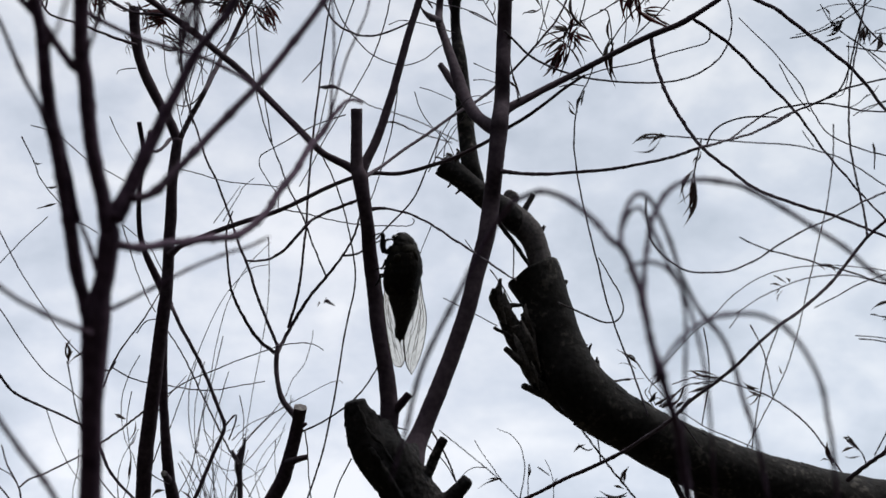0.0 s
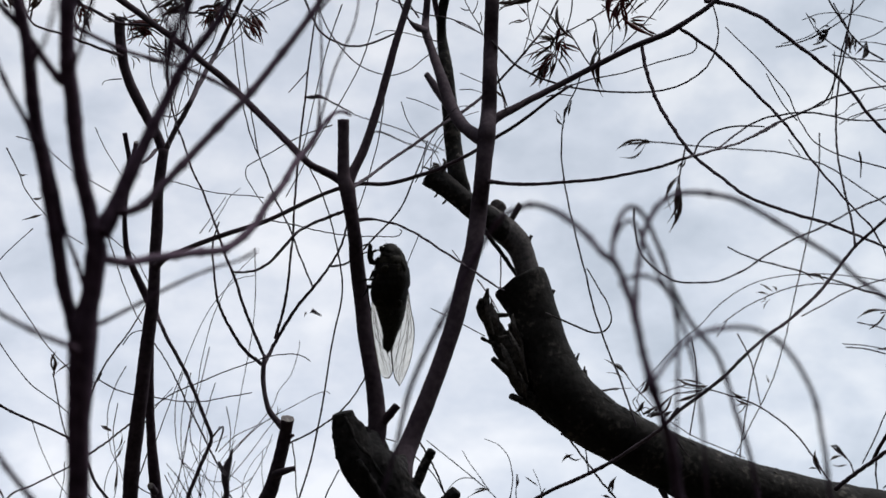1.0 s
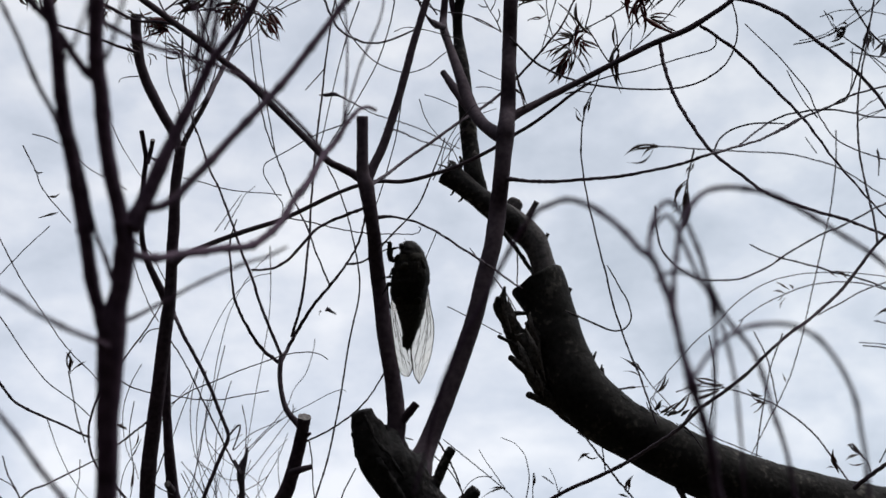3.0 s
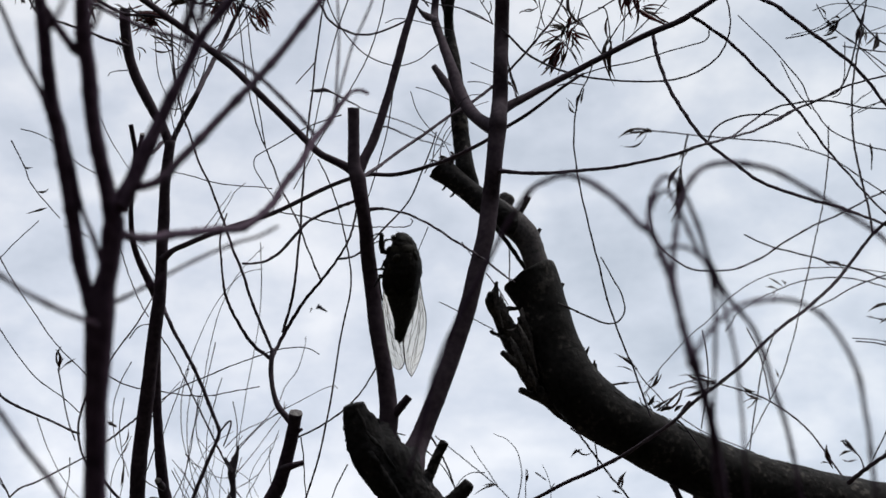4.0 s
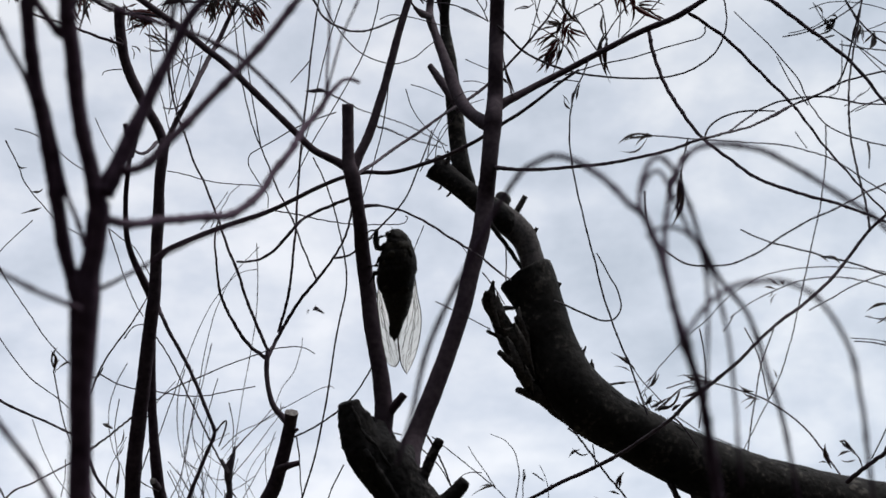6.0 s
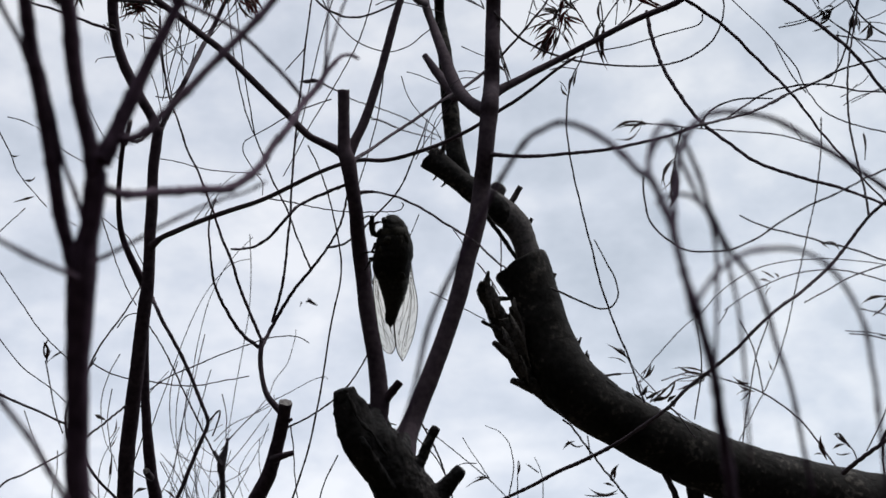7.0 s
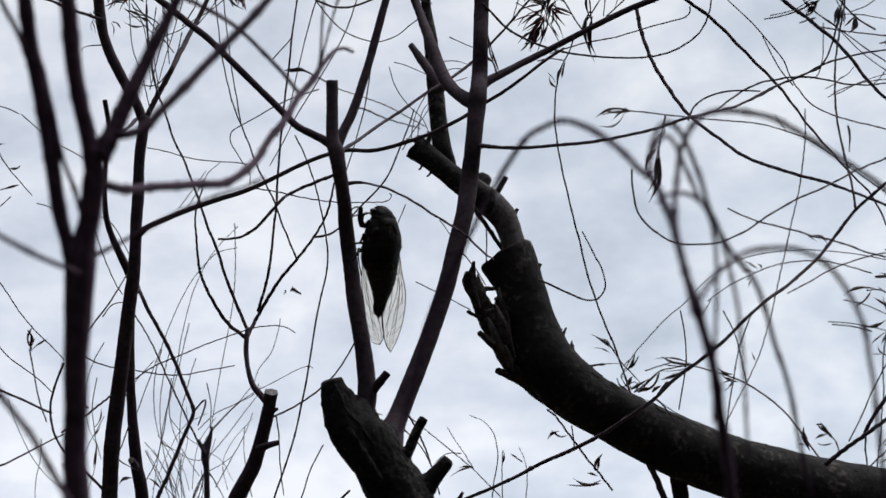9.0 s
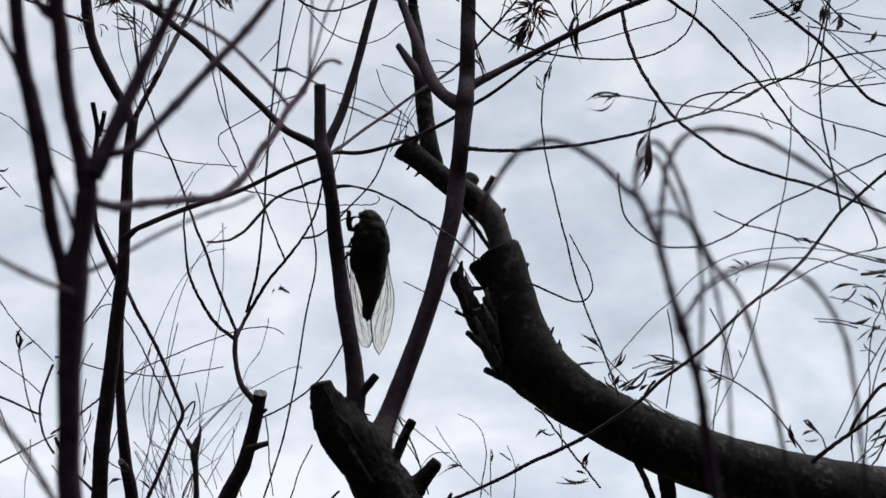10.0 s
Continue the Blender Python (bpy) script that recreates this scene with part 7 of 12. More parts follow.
    leaf(t, (-0.1055, 0.8303, 2.0870), (-0.0994, 0.8304, 2.0781), 0.93, LEAF_RED)
    leaf(t, (-0.1059, 0.8307, 2.0860), (-0.1012, 0.8330, 2.0818), 1.20, LEAF_RED)
    leaf(t, (-0.1064, 0.8310, 2.0849), (-0.1023, 0.8344, 2.0760), 0.88, LEAF_RED)
    leaf(t, (-0.1055, 0.8303, 2.0871), (-0.0999, 0.8331, 2.0837), 1.24)
    leaf(t, (-0.1024, 0.8323, 2.0792), (-0.1018, 0.8310, 2.0704), 1.26)
    leaf(t, (-0.1021, 0.8320, 2.0802), (-0.0998, 0.8326, 2.0735), 0.74)
    leaf(t, (-0.1000, 0.8319, 2.0801), (-0.0980, 0.8357, 2.0759), 1.05)
    leaf(t, (-0.1011, 0.8312, 2.0821), (-0.0998, 0.8315, 2.0733), 1.10)
    leaf(t, (-0.1008, 0.8314, 2.0811), (-0.0967, 0.8302, 2.0728), 1.05)
    leaf(t, (-0.1003, 0.8318, 2.0803), (-0.1010, 0.8359, 2.0733), 1.26)
    t = tube(tree, 'twig', BARK_THIN, [(-0.1761, 0.8044, 2.0517, 0.29), (-0.1738, 0.8049, 2.0493, 0.29), (-0.1718, 0.8054, 2.0464, 0.29)])
    leaf(t, (-0.1750, 0.8054, 2.0476), (-0.1722, 0.8048, 2.0391), 0.71)
    leaf(t, (-0.1730, 0.8050, 2.0488), (-0.1714, 0.8043, 2.0431), 0.51)
    leaf(t, (-0.1746, 0.8050, 2.0492), (-0.1701, 0.8021, 2.0430), 0.76)
    leaf(t, (-0.1744, 0.8054, 2.0475), (-0.1739, 0.8060, 2.0410), 0.59)
    leaf(t, (-0.1743, 0.8048, 2.0496), (-0.1700, 0.8072, 2.0481), 0.49)
    t = tube(tree, 'twig', BARK_THIN, [(0.0595, 0.7215, 2.0088, 0.25), (0.0620, 0.7249, 2.0069, 0.25), (0.0644, 0.7413, 2.0095, 0.25)])
    leaf(t, (0.0610, 0.7290, 2.0073), (0.0544, 0.7328, 1.9982), 0.79, LEAF_RED)
    leaf(t, (0.0602, 0.7243, 2.0065), (0.0486, 0.7316, 2.0011), 0.99, LEAF_RED)
    leaf(t, (0.0622, 0.7330, 2.0082), (0.0526, 0.7331, 1.9998), 0.75, LEAF_RED)
    leaf(t, (0.0625, 0.7269, 2.0070), (0.0626, 0.7345, 1.9950), 0.66, LEAF_RED)
    leaf(t, (0.0609, 0.7268, 2.0072), (0.0512, 0.7337, 2.0000), 1.09)
    leaf(t, (0.0625, 0.7309, 2.0079), (0.0547, 0.7364, 1.9990), 0.95, LEAF_RED)
    leaf(t, (0.0618, 0.7312, 2.0074), (0.0528, 0.7347, 2.0026), 1.10, LEAF_RED)
    leaf(t, (0.0610, 0.7311, 2.0074), (0.0598, 0.7333, 1.9941), 0.65)
    leaf(t, (0.0633, 0.7310, 2.0077), (0.0599, 0.7302, 1.9979), 0.82, LEAF_RED)
    leaf(t, (0.0625, 0.7203, 2.0117), (0.0671, 0.7159, 2.0141), 0.84)
    leaf(t, (0.0644, 0.7203, 2.0116), (0.0579, 0.7186, 2.0223), 0.79)
    leaf(t, (0.0635, 0.7215, 2.0102), (0.0677, 0.7226, 2.0199), 0.84)
    leaf(t, (0.0638, 0.7218, 2.0103), (0.0671, 0.7204, 2.0208), 0.80)
    leaf(t, (0.0619, 0.7204, 2.0114), (0.0718, 0.7245, 2.0120), 0.93)
    leaf(t, (0.0642, 0.7212, 2.0109), (0.0707, 0.7174, 2.0101), 0.75)
    leaf(t, (0.0631, 0.7205, 2.0112), (0.0583, 0.7218, 2.0199), 0.74)
    leaf(t, (0.0641, 0.7213, 2.0107), (0.0712, 0.7193, 2.0129), 0.91)
    leaf(t, (0.0613, 0.7332, 2.0076), (0.0558, 0.7318, 2.0016), 0.94)
    leaf(t, (0.0620, 0.7395, 2.0086), (0.0566, 0.7423, 2.0023), 1.11)
    leaf(t, (0.0607, 0.7395, 2.0086), (0.0565, 0.7419, 2.0034), 1.47)
    leaf(t, (0.0624, 0.7373, 2.0085), (0.0563, 0.7454, 1.9986), 1.10)
    leaf(t, (0.0611, 0.7373, 2.0087), (0.0567, 0.7427, 2.0018), 1.42)
    leaf(t, (0.0606, 0.7353, 2.0080), (0.0546, 0.7407, 2.0034), 1.44)
    leaf(t, (0.0603, 0.7332, 2.0075), (0.0572, 0.7383, 2.0015), 1.43)
    t = tube(tree, 'twig', BARK_THIN, [(0.0912, 0.7091, 2.0299, 0.25), (0.0955, 0.7109, 2.0276, 0.25), (0.0982, 0.7122, 2.0236, 0.25)])
    leaf(t, (0.0958, 0.7111, 2.0268), (0.0915, 0.7145, 2.0164), 0.61, LEAF_RED)
    leaf(t, (0.0957, 0.7109, 2.0276), (0.1035, 0.7181, 2.0216), 0.82)
    leaf(t, (0.0952, 0.7115, 2.0256), (0.0906, 0.7152, 2.0212), 1.04)
    leaf(t, (0.0951, 0.7112, 2.0266), (0.0843, 0.7124, 2.0176), 0.77, LEAF_RED)
    leaf(t, (0.0968, 0.7109, 2.0273), (0.1003, 0.7137, 2.0175), 0.67)
    leaf(t, (0.0961, 0.7110, 2.0270), (0.0936, 0.7174, 2.0182), 0.89, LEAF_RED)
    leaf(t, (0.0962, 0.7114, 2.0259), (0.0906, 0.7110, 2.0193), 0.81, LEAF_RED)
    leaf(t, (0.1009, 0.7101, 2.0294), (0.1025, 0.7078, 2.0386), 1.08)
    leaf(t, (0.0992, 0.7105, 2.0284), (0.1082, 0.7144, 2.0278), 1.07)
    leaf(t, (0.0988, 0.7104, 2.0285), (0.0975, 0.7044, 2.0336), 1.09)
    leaf(t, (0.0994, 0.7102, 2.0291), (0.1041, 0.7107, 2.0405), 0.64)
    leaf(t, (0.1004, 0.7100, 2.0296), (0.1065, 0.7072, 2.0254), 0.80)
    leaf(t, (0.0990, 0.7102, 2.0291), (0.1070, 0.7095, 2.0295), 0.75)
    leaf(t, (0.0552, 0.7079, 2.0328), (0.0477, 0.7052, 2.0325), 0.84)
    leaf(t, (0.0571, 0.7071, 2.0348), (0.0444, 0.7065, 2.0277), 0.64)
    leaf(t, (0.0562, 0.7072, 2.0345), (0.0463, 0.7083, 2.0355), 0.87)
    leaf(t, (0.0561, 0.7072, 2.0345), (0.0459, 0.7082, 2.0329), 0.73)
    leaf(t, (0.0550, 0.7079, 2.0327), (0.0417, 0.7129, 2.0319), 0.80)
    leaf(t, (0.0549, 0.7071, 2.0349), (0.0448, 0.7044, 2.0335), 0.67)
    t = tube(tree, 'twig', BARK_THIN, [(0.2626, 0.9809, 2.1619, 0.34), (0.2683, 0.9812, 2.1612, 0.34), (0.2718, 0.9804, 2.1633, 0.34)])
    leaf(t, (0.2708, 0.9806, 2.1626), (0.2646, 0.9843, 2.1587), 1.19)
    leaf(t, (0.2711, 0.9804, 2.1632), (0.2620, 0.9815, 2.1581), 1.13)
    leaf(t, (0.2679, 0.9806, 2.1626), (0.2584, 0.9838, 2.1572), 1.20)
    leaf(t, (0.2697, 0.9805, 2.1630), (0.2604, 0.9797, 2.1566), 1.11)
    leaf(t, (0.2679, 0.9803, 2.1634), (0.2660, 0.9887, 2.1605), 1.18)
    leaf(t, (0.2705, 0.9812, 2.1611), (0.2614, 0.9839, 2.1561), 1.17)
    leaf(t, (0.2682, 0.9809, 2.1619), (0.2637, 0.9890, 2.1565), 1.17)
    leaf(t, (0.2874, 0.9831, 2.1566), (0.2875, 0.9812, 2.1473), 1.33)
    leaf(t, (0.2864, 0.9823, 2.1586), (0.2829, 0.9843, 2.1441), 1.43)
    leaf(t, (0.2874, 0.9828, 2.1572), (0.2856, 0.9885, 2.1514), 1.13)
    leaf(t, (0.2843, 0.9832, 2.1564), (0.2826, 0.9832, 2.1484), 1.27)
    leaf(t, (0.2871, 0.9821, 2.1591), (0.2839, 0.9834, 2.1502), 1.45)
    leaf(t, (0.2850, 0.9830, 2.1569), (0.2836, 0.9844, 2.1486), 1.27)
    leaf(t, (0.2873, 0.9821, 2.1590), (0.2867, 0.9823, 2.1485), 1.46)
    tube(tree, 'twig', BARK_THIN, [(-0.0376, 0.8630, 1.9545, 0.53), (-0.0351, 0.8619, 1.9572, 0.53), (-0.0300, 0.8599, 1.9622, 0.52), (-0.0223, 0.8569, 1.9696, 0.50), (-0.0157, 0.8536, 1.9775, 0.48), (-0.0115, 0.8503, 1.9859, 0.47), (-0.0077, 0.8467, 1.9947, 0.45), (-0.0038, 0.8432, 2.0036, 0.40), (-0.0013, 0.8401, 2.0112, 0.39)])
    t = tube(tree, 'twig', BARK_THIN, [(-0.2451, 0.7924, 2.0840, 0.52), (-0.2375, 0.7948, 2.0803, 0.48), (-0.2314, 0.7968, 2.0765, 0.45), (-0.2267, 0.7990, 2.0712, 0.38)])
    leaf(t, (-0.2345, 0.7956, 2.0793), (-0.2265, 0.7937, 2.0696), 2.25)
    leaf(t, (-0.2323, 0.7952, 2.0806), (-0.2261, 0.7964, 2.0776), 1.98)
    leaf(t, (-0.2361, 0.7960, 2.0782), (-0.2312, 0.8030, 2.0758), 1.98)
    leaf(t, (-0.2329, 0.7966, 2.0771), (-0.2310, 0.7971, 2.0687), 1.41)
    leaf(t, (-0.2305, 0.7971, 2.0759), (-0.2254, 0.8004, 2.0751), 1.41)
    leaf(t, (-0.2324, 0.7969, 2.0763), (-0.2268, 0.8026, 2.0730), 1.51)
    leaf(t, (-0.2319, 0.7965, 2.0773), (-0.2268, 0.7959, 2.0684), 1.49)
    leaf(t, (-0.2324, 0.7968, 2.0766), (-0.2263, 0.8013, 2.0742), 1.08)
    leaf(t, (-0.2322, 0.7966, 2.0771), (-0.2220, 0.7987, 2.0775), 0.98)
    leaf(t, (-0.2327, 0.7959, 2.0788), (-0.2327, 0.8019, 2.0757), 1.08)
    leaf(t, (-0.2325, 0.7967, 2.0769), (-0.2282, 0.7997, 2.0761), 1.48)
    leaf(t, (-0.2322, 0.7959, 2.0788), (-0.2245, 0.7983, 2.0782), 1.31)
    t = tube(tree, 'twig', BARK_THIN, [(-0.2205, 0.8007, 2.0679, 0.52), (-0.2197, 0.7996, 2.0756, 0.49), (-0.2195, 0.7984, 2.0839, 0.46), (-0.2193, 0.7964, 2.0936, 0.38)])
    leaf(t, (-0.2200, 0.7998, 2.0746), (-0.2152, 0.7915, 2.0805), 2.54)
    leaf(t, (-0.2196, 0.7998, 2.0739), (-0.2114, 0.7970, 2.0809), 1.69)
    leaf(t, (-0.2201, 0.8001, 2.0719), (-0.2163, 0.8022, 2.0811), 1.69)
    t = tube(tree, 'twig', BARK_THIN, [(-0.1990, 0.8022, 2.0854, 0.53), (-0.1965, 0.8032, 2.0825, 0.50), (-0.1939, 0.8044, 2.0796, 0.46), (-0.1920, 0.8059, 2.0761, 0.38)])
    leaf(t, (-0.1945, 0.8039, 2.0807), (-0.1892, 0.8028, 2.0685), 1.99, LEAF_RED)
    leaf(t, (-0.1936, 0.8044, 2.0796), (-0.1885, 0.8108, 2.0636), 1.99)
    leaf(t, (-0.1948, 0.8044, 2.0796), (-0.1947, 0.8141, 2.0703), 1.70, LEAF_RED)
    leaf(t, (-0.1932, 0.8046, 2.0789), (-0.1857, 0.8043, 2.0722), 1.70, LEAF_RED)
    leaf(t, (-0.1951, 0.8036, 2.0813), (-0.1983, 0.8094, 2.0745), 1.43)
    leaf(t, (-0.1953, 0.8048, 2.0784), (-0.1961, 0.8058, 2.0638), 1.31, LEAF_RED)
    leaf(t, (-0.1933, 0.8051, 2.0778), (-0.1921, 0.8111, 2.0685), 1.01, LEAF_RED)
    leaf(t, (-0.1932, 0.8054, 2.0769), (-0.1939, 0.8084, 2.0697), 1.60, LEAF_RED)
    leaf(t, (-0.1936, 0.8049, 2.0782), (-0.1912, 0.8047, 2.0703), 0.96, LEAF_RED)
    leaf(t, (-0.1949, 0.8048, 2.0784), (-0.1891, 0.8114, 2.0713), 0.94, LEAF_RED)
    leaf(t, (-0.1953, 0.8046, 2.0788), (-0.1922, 0.8050, 2.0678), 0.91, LEAF_RED)
    leaf(t, (-0.1936, 0.8046, 2.0790), (-0.1953, 0.8116, 2.0732), 1.58, LEAF_RED)
    leaf(t, (-0.1948, 0.8048, 2.0785), (-0.1893, 0.8049, 2.0690), 0.92, LEAF_RED)
    t = tube(tree, 'twig', BARK_THIN, [(-0.1703, 0.8031, 2.0701, 0.52), (-0.1631, 0.8049, 2.0668, 0.49), (-0.1553, 0.8060, 2.0645, 0.46), (-0.1483, 0.8076, 2.0605, 0.38)])
    leaf(t, (-0.1646, 0.8046, 2.0674), (-0.1487, 0.8007, 2.0622), 2.27, LEAF_RED)
    leaf(t, (-0.1652, 0.8048, 2.0667), (-0.1521, 0.8079, 2.0592), 2.27, LEAF_RED)
    leaf(t, (-0.1628, 0.8055, 2.0657), (-0.1460, 0.8122, 2.0637), 1.98, LEAF_RED)
    leaf(t, (-0.1577, 0.8062, 2.0640), (-0.1654, 0.8055, 2.0585), 1.70)
    leaf(t, (-0.1612, 0.8058, 2.0648), (-0.1550, 0.8115, 2.0651), 1.44, LEAF_RED)
    leaf(t, (-0.1627, 0.8058, 2.0648), (-0.1556, 0.8088, 2.0677), 1.28, LEAF_RED)
    leaf(t, (-0.1635, 0.8051, 2.0664), (-0.1574, 0.8075, 2.0635), 1.63, LEAF_RED)
    leaf(t, (-0.1625, 0.8056, 2.0653), (-0.1570, 0.8075, 2.0609), 1.22)
    leaf(t, (-0.1623, 0.8051, 2.0666), (-0.1543, 0.8025, 2.0641), 1.99, LEAF_RED)
    leaf(t, (-0.1606, 0.8052, 2.0664), (-0.1495, 0.8084, 2.0705), 1.69)
    leaf(t, (-0.1615, 0.8054, 2.0658), (-0.1533, 0.8025, 2.0645), 1.93)
    leaf(t, (-0.1611, 0.8054, 2.0659), (-0.1486, 0.8047, 2.0692), 1.79, LEAF_RED)
    leaf(t, (-0.1633, 0.8050, 2.0666), (-0.1556, 0.8056, 2.0672), 1.33, LEAF_RED)
    leaf(t, (-0.1629, 0.8051, 2.0662), (-0.1553, 0.8084, 2.0656), 1.11)
    leaf(t, (-0.1610, 0.8051, 2.0666), (-0.1538, 0.8046, 2.0594), 1.88, LEAF_RED)
    leaf(t, (-0.1628, 0.8056, 2.0654), (-0.1562, 0.8091, 2.0574), 1.58, LEAF_RED)
    leaf(t, (-0.1538, 0.8072, 2.0615), (-0.1615, 0.8054, 2.0595), 1.48, LEAF_RED)
    leaf(t, (-0.1536, 0.8062, 2.0642), (-0.1613, 0.8124, 2.0633), 1.12)
    leaf(t, (-0.1542, 0.8070, 2.0621), (-0.1602, 0.8061, 2.0613), 0.92, LEAF_RED)
    leaf(t, (-0.1540, 0.8070, 2.0621), (-0.1608, 0.8033, 2.0622), 1.48, LEAF_RED)
    leaf(t, (-0.1546, 0.8070, 2.0619), (-0.1613, 0.8048, 2.0587), 0.97)
    leaf(t, (-0.1562, 0.8066, 2.0631), (-0.1660, 0.8121, 2.0632), 1.56, LEAF_RED)
    leaf(t, (-0.1541, 0.8066, 2.0630), (-0.1607, 0.8096, 2.0605), 1.19)
    leaf(t, (-0.1545, 0.8063, 2.0638), (-0.1614, 0.8103, 2.0559), 1.50, LEAF_RED)
    leaf(t, (-0.1555, 0.8064, 2.0636), (-0.1582, 0.8056, 2.0568), 1.26, LEAF_RED)
    leaf(t, (-0.1655, 0.8048, 2.0667), (-0.1677, 0.8091, 2.0597), 1.31)
    leaf(t, (-0.1669, 0.8049, 2.0665), (-0.1685, 0.8114, 2.0614), 0.92)
    leaf(t, (-0.1669, 0.8045, 2.0672), (-0.1652, 0.8070, 2.0620), 1.50)
    leaf(t, (-0.1670, 0.8043, 2.0678), (-0.1663, 0.8076, 2.0643), 1.00)
    leaf(t, (-0.1644, 0.8045, 2.0676), (-0.1592, 0.8009, 2.0617), 0.99)
    leaf(t, (-0.1657, 0.8046, 2.0672), (-0.1598, 0.8017, 2.0616), 1.42)
    leaf(t, (-0.1647, 0.8037, 2.0692), (-0.1615, 0.8082, 2.0654), 1.39)
    t = tube(tree, 'twig', BARK_THIN, [(-0.1565, 0.8060, 2.0746, 0.52), (-0.1500, 0.8065, 2.0808, 0.49), (-0.1434, 0.8071, 2.0863, 0.45), (-0.1381, 0.8074, 2.0923, 0.39)])
    leaf(t, (-0.1530, 0.8062, 2.0777), (-0.1388, 0.7981, 2.0831), 2.85)
    leaf(t, (-0.1469, 0.8084, 2.0761), (-0.1322, 0.8056, 2.0832), 3.42)
    leaf(t, (-0.1494, 0.8067, 2.0802), (-0.1446, 0.8144, 2.0759), 1.99)
    leaf(t, (-0.1453, 0.8071, 2.0848), (-0.1352, 0.8058, 2.0804), 2.00, LEAF_RED)
    leaf(t, (-0.1476, 0.8074, 2.0804), (-0.1390, 0.8051, 2.0807), 1.36)
    leaf(t, (-0.1471, 0.8072, 2.0819), (-0.1357, 0.8093, 2.0779), 1.06)
    leaf(t, (-0.1475, 0.8070, 2.0814), (-0.1404, 0.8045, 2.0913), 1.64)
    leaf(t, (-0.1460, 0.8077, 2.0806), (-0.1405, 0.8095, 2.0899), 1.03)
    leaf(t, (-0.1458, 0.8073, 2.0836), (-0.1354, 0.8018, 2.0853), 1.42)
    leaf(t, (-0.1480, 0.8066, 2.0824), (-0.1433, 0.8013, 2.0911), 0.97)
    leaf(t, (-0.1477, 0.8068, 2.0819), (-0.1406, 0.8118, 2.0823), 1.63)
    leaf(t, (-0.1472, 0.8067, 2.0833), (-0.1369, 0.7994, 2.0868), 0.93)
    leaf(t, (-0.1485, 0.8069, 2.0806), (-0.1395, 0.8057, 2.0820), 1.07)
    leaf(t, (-0.1408, 0.8080, 2.0860), (-0.1311, 0.8048, 2.0801), 1.03)
    leaf(t, (-0.1402, 0.8079, 2.0868), (-0.1321, 0.8099, 2.0887), 1.33)
    leaf(t, (-0.1426, 0.8073, 2.0857), (-0.1343, 0.8096, 2.0823), 1.16)
    leaf(t, (-0.1412, 0.8078, 2.0862), (-0.1400, 0.8158, 2.0778), 1.42)
    leaf(t, (-0.1406, 0.8078, 2.0855), (-0.1315, 0.8061, 2.0882), 0.92)
    leaf(t, (-0.1430, 0.8076, 2.0850), (-0.1357, 0.8074, 2.0772), 1.03)
    leaf(t, (-0.1416, 0.8074, 2.0865), (-0.1310, 0.8066, 2.0833), 1.01)
    leaf(t, (-0.1400, 0.8083, 2.0851), (-0.1308, 0.8090, 2.0761), 1.62)
    t = tube(tree, 'twig', BARK_THIN, [(-0.1348, 0.8241, 2.0846, 0.54), (-0.1278, 0.8234, 2.0880, 0.50), (-0.1209, 0.8301, 2.0925, 0.48), (-0.1143, 0.8442, 2.0980, 0.40)])
    leaf(t, (-0.1329, 0.8240, 2.0852), (-0.1173, 0.8178, 2.0853), 2.62)
    leaf(t, (-0.1265, 0.8231, 2.0892), (-0.1109, 0.8250, 2.0843), 2.33)
    leaf(t, (-0.1228, 0.8254, 2.0891), (-0.1269, 0.8345, 2.0817), 2.04)
    leaf(t, (-0.1199, 0.8319, 2.0930), (-0.1163, 0.8336, 2.0812), 2.35, LEAF_RED)
    leaf(t, (-0.1250, 0.8238, 2.0878), (-0.1288, 0.8257, 2.0751), 1.70)
    leaf(t, (-0.1251, 0.8232, 2.0892), (-0.1150, 0.8180, 2.0916), 1.64)
    leaf(t, (-0.1228, 0.8248, 2.0904), (-0.1215, 0.8299, 2.0825), 2.03)
    leaf(t, (-0.1241, 0.8232, 2.0895), (-0.1131, 0.8260, 2.0869), 1.16)
    leaf(t, (-0.1249, 0.8239, 2.0877), (-0.1171, 0.8166, 2.0948), 1.47)
    leaf(t, (-0.1232, 0.8249, 2.0902), (-0.1172, 0.8255, 2.0781), 1.94)
    leaf(t, (-0.1251, 0.8233, 2.0888), (-0.1295, 0.8287, 2.0776), 1.29)
    leaf(t, (-0.1230, 0.8254, 2.0890), (-0.1190, 0.8261, 2.0961), 1.98)
    leaf(t, (-0.1232, 0.8256, 2.0886), (-0.1261, 0.8267, 2.0768), 1.89)
    leaf(t, (-0.1234, 0.8241, 2.0875), (-0.1213, 0.8323, 2.0797), 1.38)
    leaf(t, (-0.1240, 0.8236, 2.0883), (-0.1159, 0.8185, 2.0892), 1.89)
    leaf(t, (-0.1178, 0.8397, 2.0939), (-0.1160, 0.8417, 2.0849), 1.68)
    leaf(t, (-0.1173, 0.8392, 2.0953), (-0.1171, 0.8432, 2.0849), 1.55, LEAF_RED)
    leaf(t, (-0.1196, 0.8345, 2.0916), (-0.1229, 0.8326, 2.0839), 1.14)
    leaf(t, (-0.1198, 0.8347, 2.0911), (-0.1214, 0.8377, 2.0859), 0.99, LEAF_RED)
    leaf(t, (-0.1182, 0.8354, 2.0944), (-0.1132, 0.8416, 2.0869), 1.60)
    leaf(t, (-0.1195, 0.8365, 2.0917), (-0.1133, 0.8365, 2.0872), 0.98, LEAF_RED)
    leaf(t, (-0.1185, 0.8361, 2.0930), (-0.1159, 0.8368, 2.0856), 1.70, LEAF_RED)
